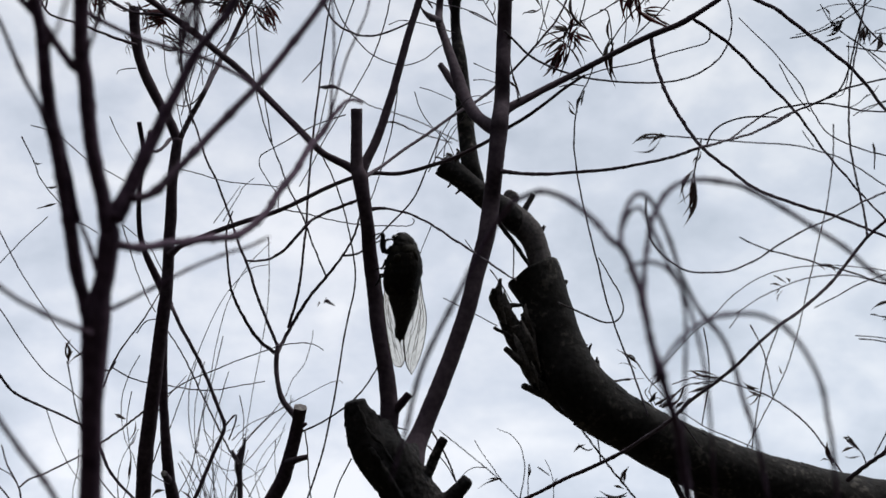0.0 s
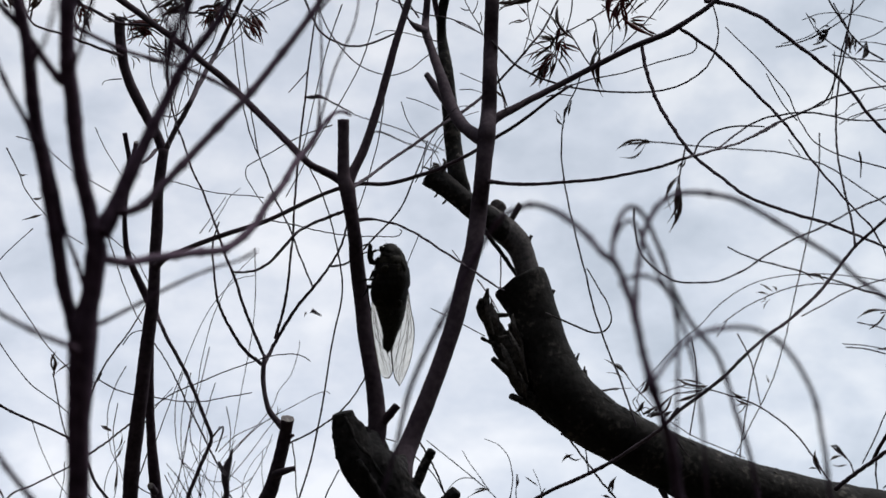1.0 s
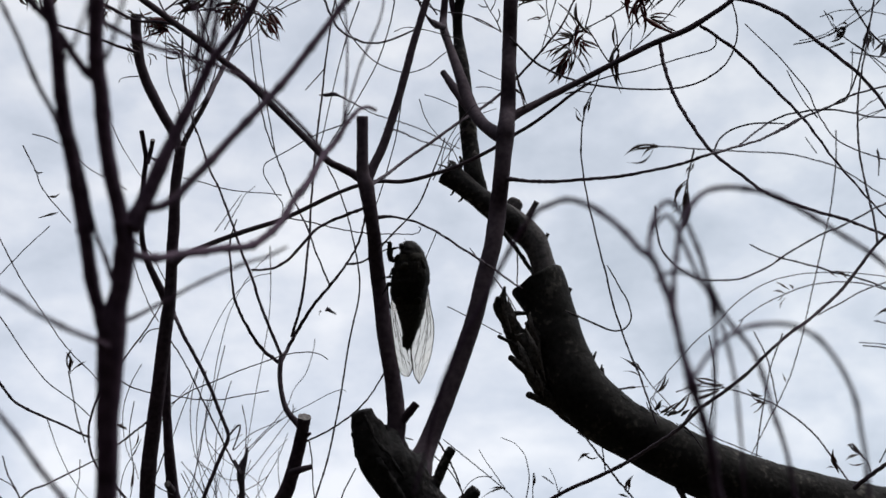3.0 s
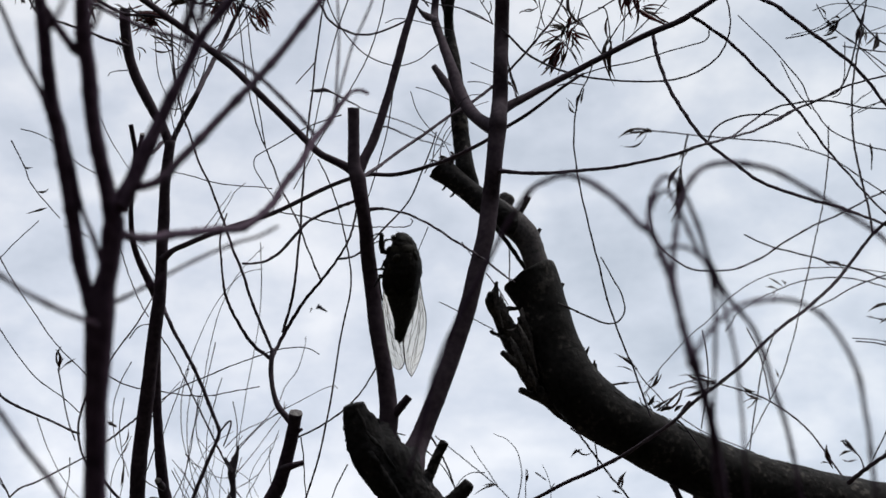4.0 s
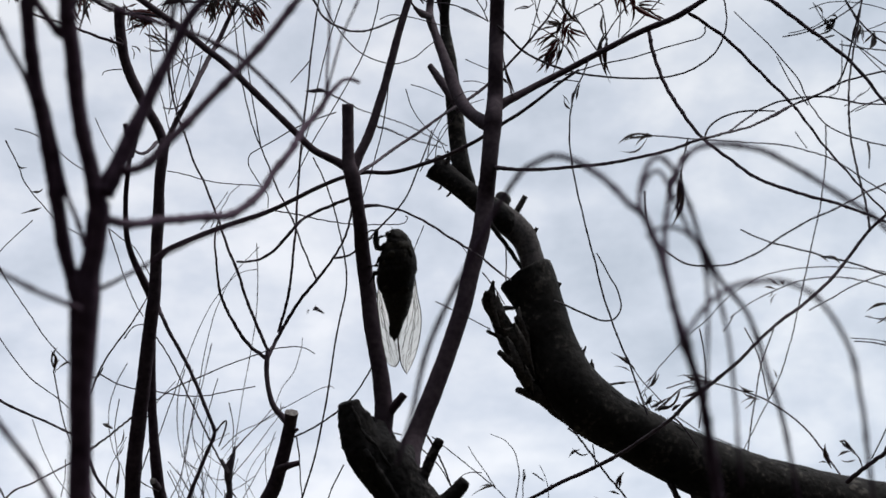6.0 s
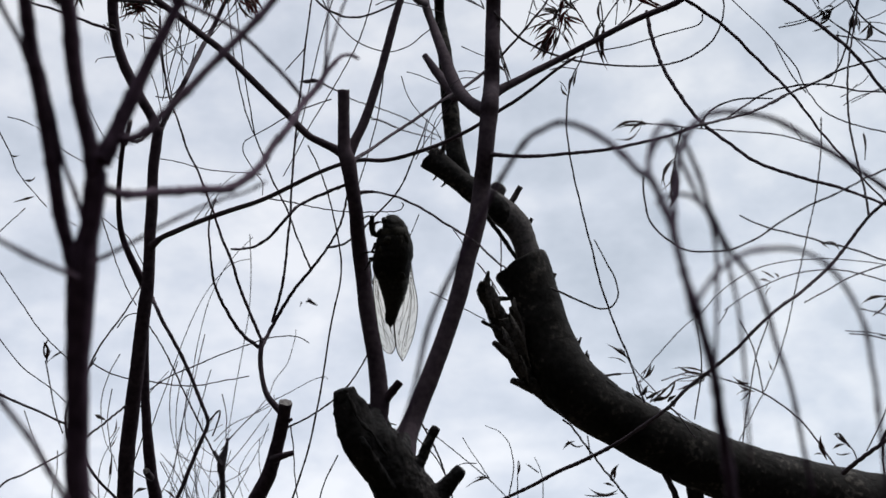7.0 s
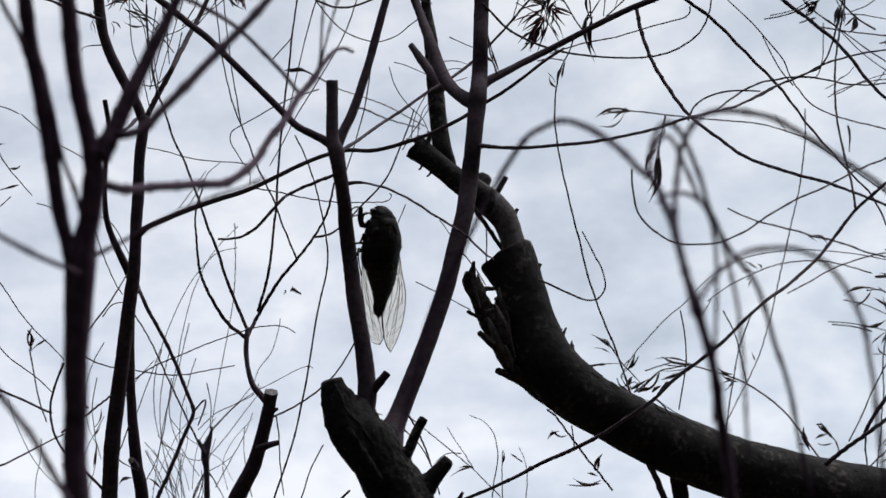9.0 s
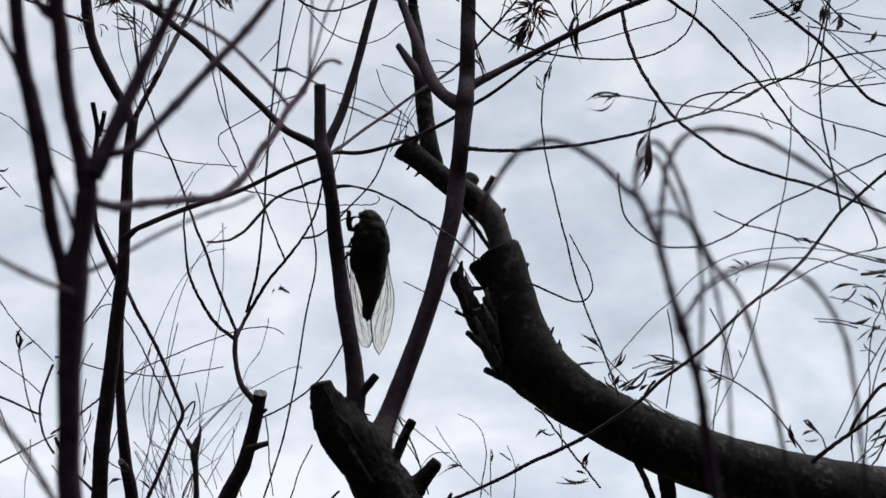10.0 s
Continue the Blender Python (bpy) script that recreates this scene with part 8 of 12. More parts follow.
    leaf(t, (-0.1190, 0.8364, 2.0921), (-0.1258, 0.8421, 2.0838), 1.38, LEAF_RED)
    t = tube(tree, 'twig', BARK_THIN, [(-0.1084, 0.8430, 2.1010, 0.56), (-0.1018, 0.8235, 2.0857, 0.49), (-0.0978, 0.8240, 2.0815, 0.39)])
    leaf(t, (-0.1025, 0.8237, 2.0851), (-0.0941, 0.8258, 2.0646), 2.33, LEAF_RED)
    leaf(t, (-0.1004, 0.8235, 2.0849), (-0.0917, 0.8283, 2.0730), 2.04, LEAF_RED)
    leaf(t, (-0.1038, 0.8284, 2.0894), (-0.0919, 0.8355, 2.0868), 1.47)
    leaf(t, (-0.1015, 0.8235, 2.0853), (-0.0934, 0.8304, 2.0758), 1.29, LEAF_RED)
    leaf(t, (-0.1002, 0.8237, 2.0843), (-0.0947, 0.8303, 2.0702), 1.41, LEAF_RED)
    leaf(t, (-0.1009, 0.8238, 2.0844), (-0.0975, 0.8329, 2.0748), 1.04)
    leaf(t, (-0.0997, 0.8237, 2.0835), (-0.0968, 0.8297, 2.0690), 0.94, LEAF_RED)
    leaf(t, (-0.1002, 0.8237, 2.0835), (-0.0933, 0.8319, 2.0753), 1.55)
    leaf(t, (-0.0998, 0.8232, 2.0855), (-0.0929, 0.8250, 2.0798), 1.47)
    leaf(t, (-0.1018, 0.8240, 2.0836), (-0.0988, 0.8277, 2.0716), 1.60, LEAF_RED)
    leaf(t, (-0.1001, 0.8240, 2.0831), (-0.0955, 0.8296, 2.0737), 0.91)
    tube(tree, 'twig', BARK_THIN, [(-0.1551, 0.8106, 2.0608, 0.28), (-0.1482, 0.8081, 2.0471, 0.26), (-0.1443, 0.8097, 2.0304, 0.23), (-0.1428, 0.8142, 2.0145, 0.20)])
    tube(tree, 'twig', BARK_THIN, [(-0.1136, 0.6928, 1.9937, 0.32), (-0.1180, 0.7002, 1.9813, 0.30), (-0.1224, 0.7074, 1.9692, 0.27), (-0.1260, 0.7140, 1.9580, 0.25)])
    tube(tree, 'twig', BARK_THIN, [(-0.1093, 0.6924, 1.9947, 0.24), (-0.1204, 0.7339, 1.9964, 0.23), (-0.1285, 0.7578, 1.9897, 0.20), (-0.1324, 0.7627, 1.9741, 0.20)])
    tube(tree, 'twig', BARK_THIN, [(-0.1411, 0.8077, 2.0569, 0.28), (-0.1424, 0.8103, 2.0377, 0.28), (-0.1401, 0.8128, 2.0208, 0.28), (-0.1375, 0.8164, 2.0039, 0.28)])
    tube(tree, 'twig', BARK_THIN, [(-0.1589, 0.8116, 2.0583, 0.28), (-0.1531, 0.8202, 2.0567, 0.26), (-0.1473, 0.8442, 2.0605, 0.23), (-0.1454, 0.8826, 2.0759, 0.21)])
    t = tube(tree, 'twig', BARK_THIN, [(0.0607, 0.7219, 2.0077, 0.34), (0.0640, 0.7215, 2.0069, 0.30), (0.0679, 0.7278, 2.0085, 0.25)])
    leaf(t, (0.0649, 0.7230, 2.0074), (0.0627, 0.7278, 1.9995), 1.37, LEAF_RED)
    leaf(t, (0.0641, 0.7214, 2.0069), (0.0738, 0.7207, 2.0017), 1.41, LEAF_RED)
    leaf(t, (0.0648, 0.7231, 2.0072), (0.0635, 0.7230, 1.9970), 1.37)
    leaf(t, (0.0644, 0.7208, 2.0084), (0.0676, 0.7203, 2.0009), 0.89, LEAF_RED)
    leaf(t, (0.0662, 0.7245, 2.0079), (0.0767, 0.7244, 2.0023), 1.43, LEAF_RED)
    leaf(t, (0.0647, 0.7232, 2.0069), (0.0718, 0.7272, 1.9996), 1.44)
    leaf(t, (0.0649, 0.7219, 2.0079), (0.0737, 0.7261, 2.0061), 1.25)
    leaf(t, (0.0643, 0.7210, 2.0081), (0.0707, 0.7276, 2.0013), 0.81, LEAF_RED)
    leaf(t, (0.0591, 0.7259, 1.9975), (0.0563, 0.7310, 1.9932), 1.11, LEAF_RED)
    leaf(t, (0.0584, 0.7264, 1.9964), (0.0548, 0.7307, 1.9887), 1.51, LEAF_RED)
    leaf(t, (0.0566, 0.7262, 1.9968), (0.0482, 0.7260, 1.9893), 1.52)
    leaf(t, (0.0578, 0.7259, 1.9977), (0.0508, 0.7256, 1.9877), 1.68)
    leaf(t, (0.0568, 0.7267, 1.9955), (0.0537, 0.7295, 1.9871), 1.09)
    leaf(t, (0.0573, 0.7266, 1.9959), (0.0546, 0.7278, 1.9888), 1.14)
    leaf(t, (0.0592, 0.7264, 1.9964), (0.0538, 0.7304, 1.9936), 1.74, LEAF_RED)
    leaf(t, (0.0571, 0.7264, 1.9963), (0.0497, 0.7329, 1.9886), 1.64)
    leaf(t, (0.0571, 0.7265, 1.9963), (0.0542, 0.7329, 1.9921), 1.09)
    leaf(t, (0.0612, 0.7214, 2.0085), (0.0524, 0.7229, 2.0118), 0.87)
    leaf(t, (0.0625, 0.7209, 2.0093), (0.0534, 0.7188, 2.0151), 0.85)
    leaf(t, (0.0612, 0.7213, 2.0088), (0.0537, 0.7181, 2.0080), 1.11)
    leaf(t, (0.0631, 0.7210, 2.0088), (0.0535, 0.7210, 2.0100), 1.44)
    leaf(t, (0.0625, 0.7215, 2.0078), (0.0574, 0.7163, 2.0096), 1.08)
    leaf(t, (0.0623, 0.7217, 2.0073), (0.0554, 0.7205, 2.0102), 1.37)
    leaf(t, (0.0630, 0.7208, 2.0092), (0.0538, 0.7171, 2.0102), 1.04)
    t = tube(tree, 'twig', BARK_THIN, [(0.0906, 0.7081, 2.0312, 0.34), (0.0940, 0.7104, 2.0286, 0.30), (0.0969, 0.7117, 2.0249, 0.25)])
    leaf(t, (0.0941, 0.7115, 2.0255), (0.0890, 0.7210, 2.0129), 1.48, LEAF_RED)
    leaf(t, (0.0945, 0.7113, 2.0261), (0.0969, 0.7184, 2.0109), 2.02, LEAF_RED)
    leaf(t, (0.0937, 0.7120, 2.0241), (0.0946, 0.7186, 2.0117), 1.96)
    leaf(t, (0.0935, 0.7118, 2.0246), (0.0948, 0.7135, 2.0094), 2.02, LEAF_RED)
    leaf(t, (0.0948, 0.7118, 2.0246), (0.0970, 0.7124, 2.0103), 1.68, LEAF_RED)
    leaf(t, (0.0949, 0.7118, 2.0247), (0.0965, 0.7208, 2.0151), 1.38, LEAF_RED)
    leaf(t, (0.0945, 0.7119, 2.0244), (0.0912, 0.7172, 2.0167), 1.24, LEAF_RED)
    leaf(t, (0.0959, 0.7113, 2.0261), (0.0924, 0.7112, 2.0151), 2.06, LEAF_RED)
    leaf(t, (0.1016, 0.7105, 2.0280), (0.0905, 0.7094, 2.0238), 1.05, LEAF_RED)
    leaf(t, (0.1023, 0.7105, 2.0280), (0.0928, 0.7143, 2.0221), 1.07)
    leaf(t, (0.1017, 0.7109, 2.0271), (0.0925, 0.7121, 2.0235), 1.38, LEAF_RED)
    leaf(t, (0.1029, 0.7109, 2.0271), (0.0909, 0.7120, 2.0252), 1.13, LEAF_RED)
    leaf(t, (0.1014, 0.7111, 2.0266), (0.0929, 0.7110, 2.0162), 1.16, LEAF_RED)
    leaf(t, (0.1027, 0.7111, 2.0266), (0.0936, 0.7115, 2.0239), 1.32, LEAF_RED)
    leaf(t, (0.0990, 0.7152, 2.0164), (0.1077, 0.7161, 2.0116), 1.35)
    leaf(t, (0.0996, 0.7152, 2.0162), (0.1071, 0.7191, 2.0184), 1.45)
    leaf(t, (0.0993, 0.7149, 2.0169), (0.1133, 0.7175, 2.0173), 1.10, LEAF_RED)
    leaf(t, (0.0998, 0.7154, 2.0157), (0.1102, 0.7151, 2.0139), 1.06, LEAF_RED)
    leaf(t, (0.0995, 0.7148, 2.0172), (0.1076, 0.7153, 2.0157), 1.20, LEAF_RED)
    leaf(t, (0.0994, 0.7157, 2.0150), (0.1112, 0.7218, 2.0118), 1.62, LEAF_RED)
    t = tube(tree, 'twig', BARK_THIN, [(0.1156, 0.7252, 2.0277, 0.34), (0.1221, 0.7218, 2.0348, 0.32), (0.1268, 0.7192, 2.0399, 0.30), (0.1324, 0.7175, 2.0430, 0.28), (0.1394, 0.7156, 2.0463, 0.26)])
    leaf(t, (0.1295, 0.7184, 2.0413), (0.1401, 0.7151, 2.0446), 1.59)
    leaf(t, (0.1282, 0.7193, 2.0399), (0.1353, 0.7202, 2.0451), 1.18)
    leaf(t, (0.1290, 0.7191, 2.0399), (0.1406, 0.7145, 2.0383), 1.07)
    leaf(t, (0.1286, 0.7189, 2.0406), (0.1352, 0.7167, 2.0379), 1.36)
    leaf(t, (0.1281, 0.7183, 2.0417), (0.1375, 0.7164, 2.0467), 1.41)
    leaf(t, (0.1282, 0.7182, 2.0420), (0.1405, 0.7208, 2.0466), 1.28)
    leaf(t, (0.1287, 0.7190, 2.0402), (0.1387, 0.7131, 2.0421), 1.30)
    leaf(t, (0.1290, 0.7188, 2.0406), (0.1413, 0.7172, 2.0415), 1.43)
    leaf(t, (0.1237, 0.7209, 2.0366), (0.1292, 0.7214, 2.0406), 1.17)
    leaf(t, (0.1244, 0.7208, 2.0368), (0.1327, 0.7193, 2.0447), 1.36)
    leaf(t, (0.1244, 0.7200, 2.0387), (0.1341, 0.7213, 2.0478), 0.83)
    leaf(t, (0.1245, 0.7201, 2.0384), (0.1292, 0.7155, 2.0395), 0.91)
    leaf(t, (0.1233, 0.7204, 2.0378), (0.1284, 0.7200, 2.0456), 1.10)
    t = tube(tree, 'twig', BARK_THIN, [(0.0376, 0.7108, 2.0335, 0.34), (0.0438, 0.7100, 2.0356, 0.30), (0.0508, 0.7095, 2.0365, 0.25)])
    leaf(t, (0.0397, 0.7128, 2.0287), (0.0281, 0.7175, 2.0264), 1.08)
    leaf(t, (0.0408, 0.7129, 2.0285), (0.0338, 0.7156, 2.0284), 1.33)
    leaf(t, (0.0412, 0.7131, 2.0280), (0.0281, 0.7119, 2.0259), 0.99)
    leaf(t, (0.0413, 0.7129, 2.0285), (0.0338, 0.7179, 2.0229), 1.41)
    leaf(t, (0.0399, 0.7124, 2.0296), (0.0324, 0.7153, 2.0290), 1.25)
    leaf(t, (0.0410, 0.7127, 2.0291), (0.0314, 0.7153, 2.0249), 1.09)
    leaf(t, (0.0463, 0.7114, 2.0321), (0.0359, 0.7140, 2.0294), 0.90)
    leaf(t, (0.0464, 0.7107, 2.0338), (0.0382, 0.7088, 2.0301), 0.99)
    leaf(t, (0.0451, 0.7108, 2.0337), (0.0389, 0.7109, 2.0322), 1.16)
    leaf(t, (0.0464, 0.7112, 2.0327), (0.0406, 0.7112, 2.0281), 1.24)
    leaf(t, (0.0447, 0.7111, 2.0327), (0.0347, 0.7146, 2.0333), 0.82)
    tube(tree, 'twig', BARK_DARK, [(-0.2096, 0.7732, 2.0873, 1.05), (-0.2035, 0.7758, 2.0810, 1.11), (-0.1973, 0.7781, 2.0753, 1.17), (-0.1912, 0.7810, 2.0685, 1.23)])
    tube(tree, 'twig', BARK_THIN, [(-0.0285, 0.7730, 2.0599, 0.36), (-0.0233, 0.7690, 2.0694, 0.36), (-0.0178, 0.7660, 2.0764, 0.36), (-0.0132, 0.7619, 2.0861, 0.36)])
    tube(tree, 'twig', BARK_THIN, [(-0.0285, 0.7035, 2.0445, 0.28), (-0.0249, 0.7054, 2.0401, 0.31), (-0.0173, 0.7086, 2.0323, 0.32), (-0.0109, 0.7116, 2.0251, 0.35), (-0.0053, 0.7147, 2.0178, 0.41)])
    tube(tree, 'twig', BARK_THIN, [(-0.0660, 0.8175, 2.1092, 0.38), (-0.0540, 0.8085, 2.0995, 0.38), (-0.0391, 0.8000, 2.0888, 0.37), (-0.0261, 0.7918, 2.0770, 0.37), (-0.0119, 0.7839, 2.0648, 0.36), (-0.0026, 0.7751, 2.0547, 0.36), (0.0079, 0.7651, 2.0475, 0.35), (0.0181, 0.7559, 2.0381, 0.34), (0.0275, 0.7477, 2.0267, 0.34)])
    tube(tree, 'stub', BARK_STEM, [(-0.0803, 0.8949, 1.8542, 1.90), (-0.0775, 0.8916, 1.8545, 1.26), (-0.0759, 0.8913, 1.8551, 0.79)])
    tube(tree, 'twig', BARK_THIN, [(0.1092, 1.0160, 1.9193, 0.32), (0.1201, 1.0249, 1.9232, 0.30), (0.1312, 1.0340, 1.9264, 0.23)])
    tube(tree, 'twig', BARK_TWIG, [(0.1408, 0.9455, 1.8773, 0.89), (0.1428, 0.9420, 1.8804, 0.77), (0.1445, 0.9391, 1.8822, 0.71), (0.1458, 0.9365, 1.8831, 0.83)])
    tube(tree, 'twig', BARK_THIN, [(-0.0867, 0.6936, 2.0047, 0.30), (-0.0745, 0.6912, 2.0101, 0.30), (-0.0663, 0.6896, 2.0138, 0.33), (-0.0606, 0.6887, 2.0161, 0.35)])
    tube(tree, 'twig', BARK_THIN, [(0.0136, 0.7502, 2.0363, 0.32), (0.0194, 0.7514, 2.0335, 0.29), (0.0259, 0.7525, 2.0308, 0.26)])
    tube(tree, 'twig', BARK_THIN, [(0.0256, 0.7511, 2.0340, 0.32), (0.0271, 0.7497, 2.0373, 0.29), (0.0265, 0.7484, 2.0405, 0.26)])
    tube(tree, 'twig', BARK_THIN, [(0.0209, 0.7479, 2.0416, 0.32), (0.0183, 0.7479, 2.0416, 0.29), (0.0162, 0.7475, 2.0427, 0.26)])
    tube(tree, 'twig', BARK_THIN, [(0.0224, 0.7487, 2.0397, 0.32), (0.0245, 0.7472, 2.0432, 0.29), (0.0251, 0.7461, 2.0460, 0.26)])
    tube(tree, 'twig', BARK_THIN, [(0.0277, 0.7529, 2.0297, 0.32), (0.0253, 0.7507, 2.0351, 0.29), (0.0218, 0.7484, 2.0405, 0.26), (0.0189, 0.7463, 2.0454, 0.24), (0.0180, 0.7454, 2.0476, 0.21)])
    tube(tree, 'branch', BARK_STEM, [(0.1430, 0.7282, 2.0357, 1.44), (0.1471, 0.7264, 2.0400, 1.29), (0.1505, 0.7245, 2.0444, 1.21), (0.1546, 0.7214, 2.0516, 1.15), (0.1598, 0.7163, 2.0637, 1.03)])
    tube(tree, 'stub', BARK_STEM, [(0.0084, 0.9750, 2.1625, 2.48), (0.0057, 0.9715, 2.1709, 2.10), (0.0038, 0.9679, 2.1794, 1.91), (0.0031, 0.9649, 2.1864, 1.91)])


def grow_limb(tree):
    rows = [(0.3646, 1.0467, 1.8123, 28.71), (0.3089, 1.0344, 1.8259, 25.86), (0.2539, 1.0231, 1.8371, 22.34), (0.2103, 1.0137, 1.8471, 19.94), (0.1743, 1.0052, 1.8568, 19.16), (0.1425, 0.9960, 1.8691, 18.38), (0.1197, 0.9887, 1.8794, 17.59), (0.0975, 0.9810, 1.8909, 17.58), (0.0815, 0.9754, 1.9066, 16.72), (0.0739, 0.9742, 1.9248, 15.06), (0.0686, 0.9728, 1.9416, 14.78), (0.0639, 0.9714, 1.9584, 15.39), (0.0603, 0.9707, 1.9673, 16.67), (0.0576, 0.9703, 1.9733, 17.59), (0.0565, 0.9702, 1.9755, 17.78)]
    tube(tree, 'limb', BARK_LIMB, rows)
    flakes(tree, BARK_LIMB, rows, 60, 0.12, 0.8)
    # light and shade put into this limb's colour: pale length, dark end
    tube(tree, 'limb', BARK_PALE, [(0.0667, 0.9927, 1.9741, 7.25), (0.0633, 0.9914, 1.9900, 7.65), (0.0606, 0.9905, 2.0006, 7.67), (0.0561, 0.9897, 2.0113, 8.61), (0.0471, 0.9900, 2.0210, 9.01), (0.0376, 0.9905, 2.0292, 8.48), (0.0303, 0.9910, 2.0350, 6.66)])
    tube(tree, 'limb', BARK_STUMP, [(0.0534, 0.9886, 2.0125, 6.59), (0.0470, 0.9875, 2.0192, 7.70), (0.0389, 0.9865, 2.0259, 8.26), (0.0287, 0.9856, 2.0335, 7.55), (0.0213, 0.9847, 2.0396, 7.00), (0.0132, 0.9837, 2.0463, 7.01), (0.0060, 0.9829, 2.0521, 7.58), (0.0022, 0.9826, 2.0548, 8.13), (0.0004, 0.9824, 2.0563, 8.32)])
    tube(tree, 'stub', BARK_PALE, [(0.0407, 0.9957, 2.0283, 4.45), (0.0426, 0.9951, 2.0328, 5.19), (0.0446, 0.9946, 2.0375, 5.38), (0.0457, 0.9943, 2.0402, 5.20), (0.0465, 0.9941, 2.0417, 3.72)])
    tube(tree, 'stub', BARK_PALE, [(0.0494, 0.9941, 2.0228, 2.40), (0.0546, 0.9910, 2.0306, 2.03), (0.0591, 0.9880, 2.0378, 1.85)])
    tube(tree, 'branch', BARK_STUMP, [(0.0336, 0.9611, 2.0095, 1.60), (0.0375, 0.9710, 2.0075, 1.56), (0.0441, 0.9854, 2.0048, 1.48), (0.0521, 1.0033, 2.0010, 1.39), (0.0591, 1.0198, 1.9971, 1.31)])
    tube(tree, 'stub', BARK_DARK, [(0.0630, 0.9912, 2.0111, 1.65), (0.0649, 0.9899, 2.0142, 1.30), (0.0660, 0.9892, 2.0159, 1.10)])
    tube(tree, 'stub', BARK_DARK, [(0.0760, 0.9913, 1.9727, 1.45), (0.0782, 0.9899, 1.9762, 1.22), (0.0793, 0.9891, 1.9781, 1.09)])
    lobe(tree, SNAG, [(0.0712, 0.9973, 1.8997, 2.13), (0.0661, 0.9936, 1.9038, 4.24), (0.0595, 0.9859, 1.9121, 7.05), (0.0533, 0.9760, 1.9232, 8.42), (0.0458, 0.9679, 1.9327, 7.34), (0.0404, 0.9606, 1.9401, 5.91), (0.0361, 0.9546, 1.9468, 4.51), (0.0339, 0.9492, 1.9522, 3.46), (0.0345, 0.9451, 1.9569, 1.90), (0.0352, 0.9422, 1.9614, 1.03)])
    lobe(tree, SNAG, [(0.0639, 0.9952, 1.9062, 3.90), (0.0585, 0.9819, 1.9193, 6.33), (0.0546, 0.9708, 1.9303, 5.25), (0.0516, 0.9626, 1.9382, 3.83), (0.0493, 0.9570, 1.9436, 1.91)])
    lobe(tree, SNAG, [(0.0375, 0.9560, 1.9462, 2.25), (0.0423, 0.9618, 1.9509, 1.40), (0.0486, 0.9685, 1.9534, 1.06), (0.0521, 0.9822, 1.9572, 0.89)])
    lobe(tree, SNAG, [(0.0368, 0.9572, 1.9429, 3.13), (0.0319, 0.9519, 1.9480, 2.42), (0.0297, 0.9473, 1.9515, 1.73), (0.0310, 0.9446, 1.9556, 1.03)])
    lobe(tree, SNAG, [(0.0420, 0.9625, 1.9301, 2.08), (0.0378, 0.9588, 1.9317, 1.56), (0.0345, 0.9564, 1.9323, 1.21), (0.0311, 0.9535, 1.9336, 1.04)])
    lobe(tree, SNAG, [(0.0577, 0.9722, 1.9063, 3.47), (0.0484, 0.9651, 1.9145, 2.60), (0.0424, 0.9610, 1.9189, 2.07), (0.0380, 0.9583, 1.9217, 1.73)])
    lobe(tree, SNAG, [(0.0690, 0.9905, 1.8987, 2.82), (0.0604, 0.9806, 1.8995, 2.27), (0.0544, 0.9734, 1.9002, 2.25), (0.0489, 0.9668, 1.9006, 2.24)])
    tube(tree, 'stub', BARK_DARK, [(0.0873, 0.9816, 1.9210, 2.47), (0.0901, 0.9795, 1.9263, 1.41), (0.0926, 0.9774, 1.9314, 0.53)])
    tube(tree, 'stub', BARK_DARK, [(0.0866, 0.9805, 1.9236, 1.76), (0.0880, 0.9792, 1.9269, 0.88), (0.0901, 0.9777, 1.9308, 0.36)])
    tube(tree, 'stub', BARK_DARK, [(0.0944, 0.9848, 1.9132, 2.47), (0.0965, 0.9831, 1.9171, 1.41), (0.0971, 0.9813, 1.9217, 0.36)])
    tube(tree, 'stub', BARK_DARK, [(0.0133, 0.9850, 2.0453, 1.47), (0.0104, 0.9872, 2.0398, 0.85), (0.0081, 0.9880, 2.0378, 0.56)])
    tube(tree, 'stub', BARK_DARK, [(0.0059, 0.9842, 2.0474, 1.11), (0.0045, 0.9858, 2.0433, 0.72), (0.0029, 0.9864, 2.0419, 0.56)])
    tube(tree, 'stub', BARK_DARK, [(0.0060, 0.9999, 2.0653, 2.64), (0.0053, 0.9980, 2.0702, 1.48), (0.0022, 0.9973, 2.0716, 0.75)])
    tube(tree, 'stub', BARK_DARK, [(0.0090, 0.9999, 2.0653, 1.50), (0.0106, 0.9973, 2.0716, 0.99), (0.0090, 0.9962, 2.0744, 0.75)])
    tube(tree, 'stub', BARK_DARK, [(0.1617, 1.0162, 1.8542, 5.32), (0.1624, 1.0196, 1.8460, 5.14), (0.1645, 1.0246, 1.8335, 4.79), (0.1660, 1.0348, 1.8082, 4.44)])
    tube(tree, 'stub', BARK_DARK, [(0.0930, 0.9836, 1.9158, 2.11), (0.0954, 0.9819, 1.9201, 1.41), (0.0961, 0.9804, 1.9239, 0.36)])
    tube(tree, 'splinter', BARK_PALE, [(0.1296, 0.9711, 1.8900, 0.52), (0.1325, 0.9705, 1.8913, 1.04), (0.1352, 0.9697, 1.8933, 0.35)])
    tube(tree, 'splinter', BARK_PALE, [(0.1338, 0.9719, 1.8881, 0.52), (0.1365, 0.9711, 1.8900, 1.21), (0.1400, 0.9710, 1.8904, 0.35)])
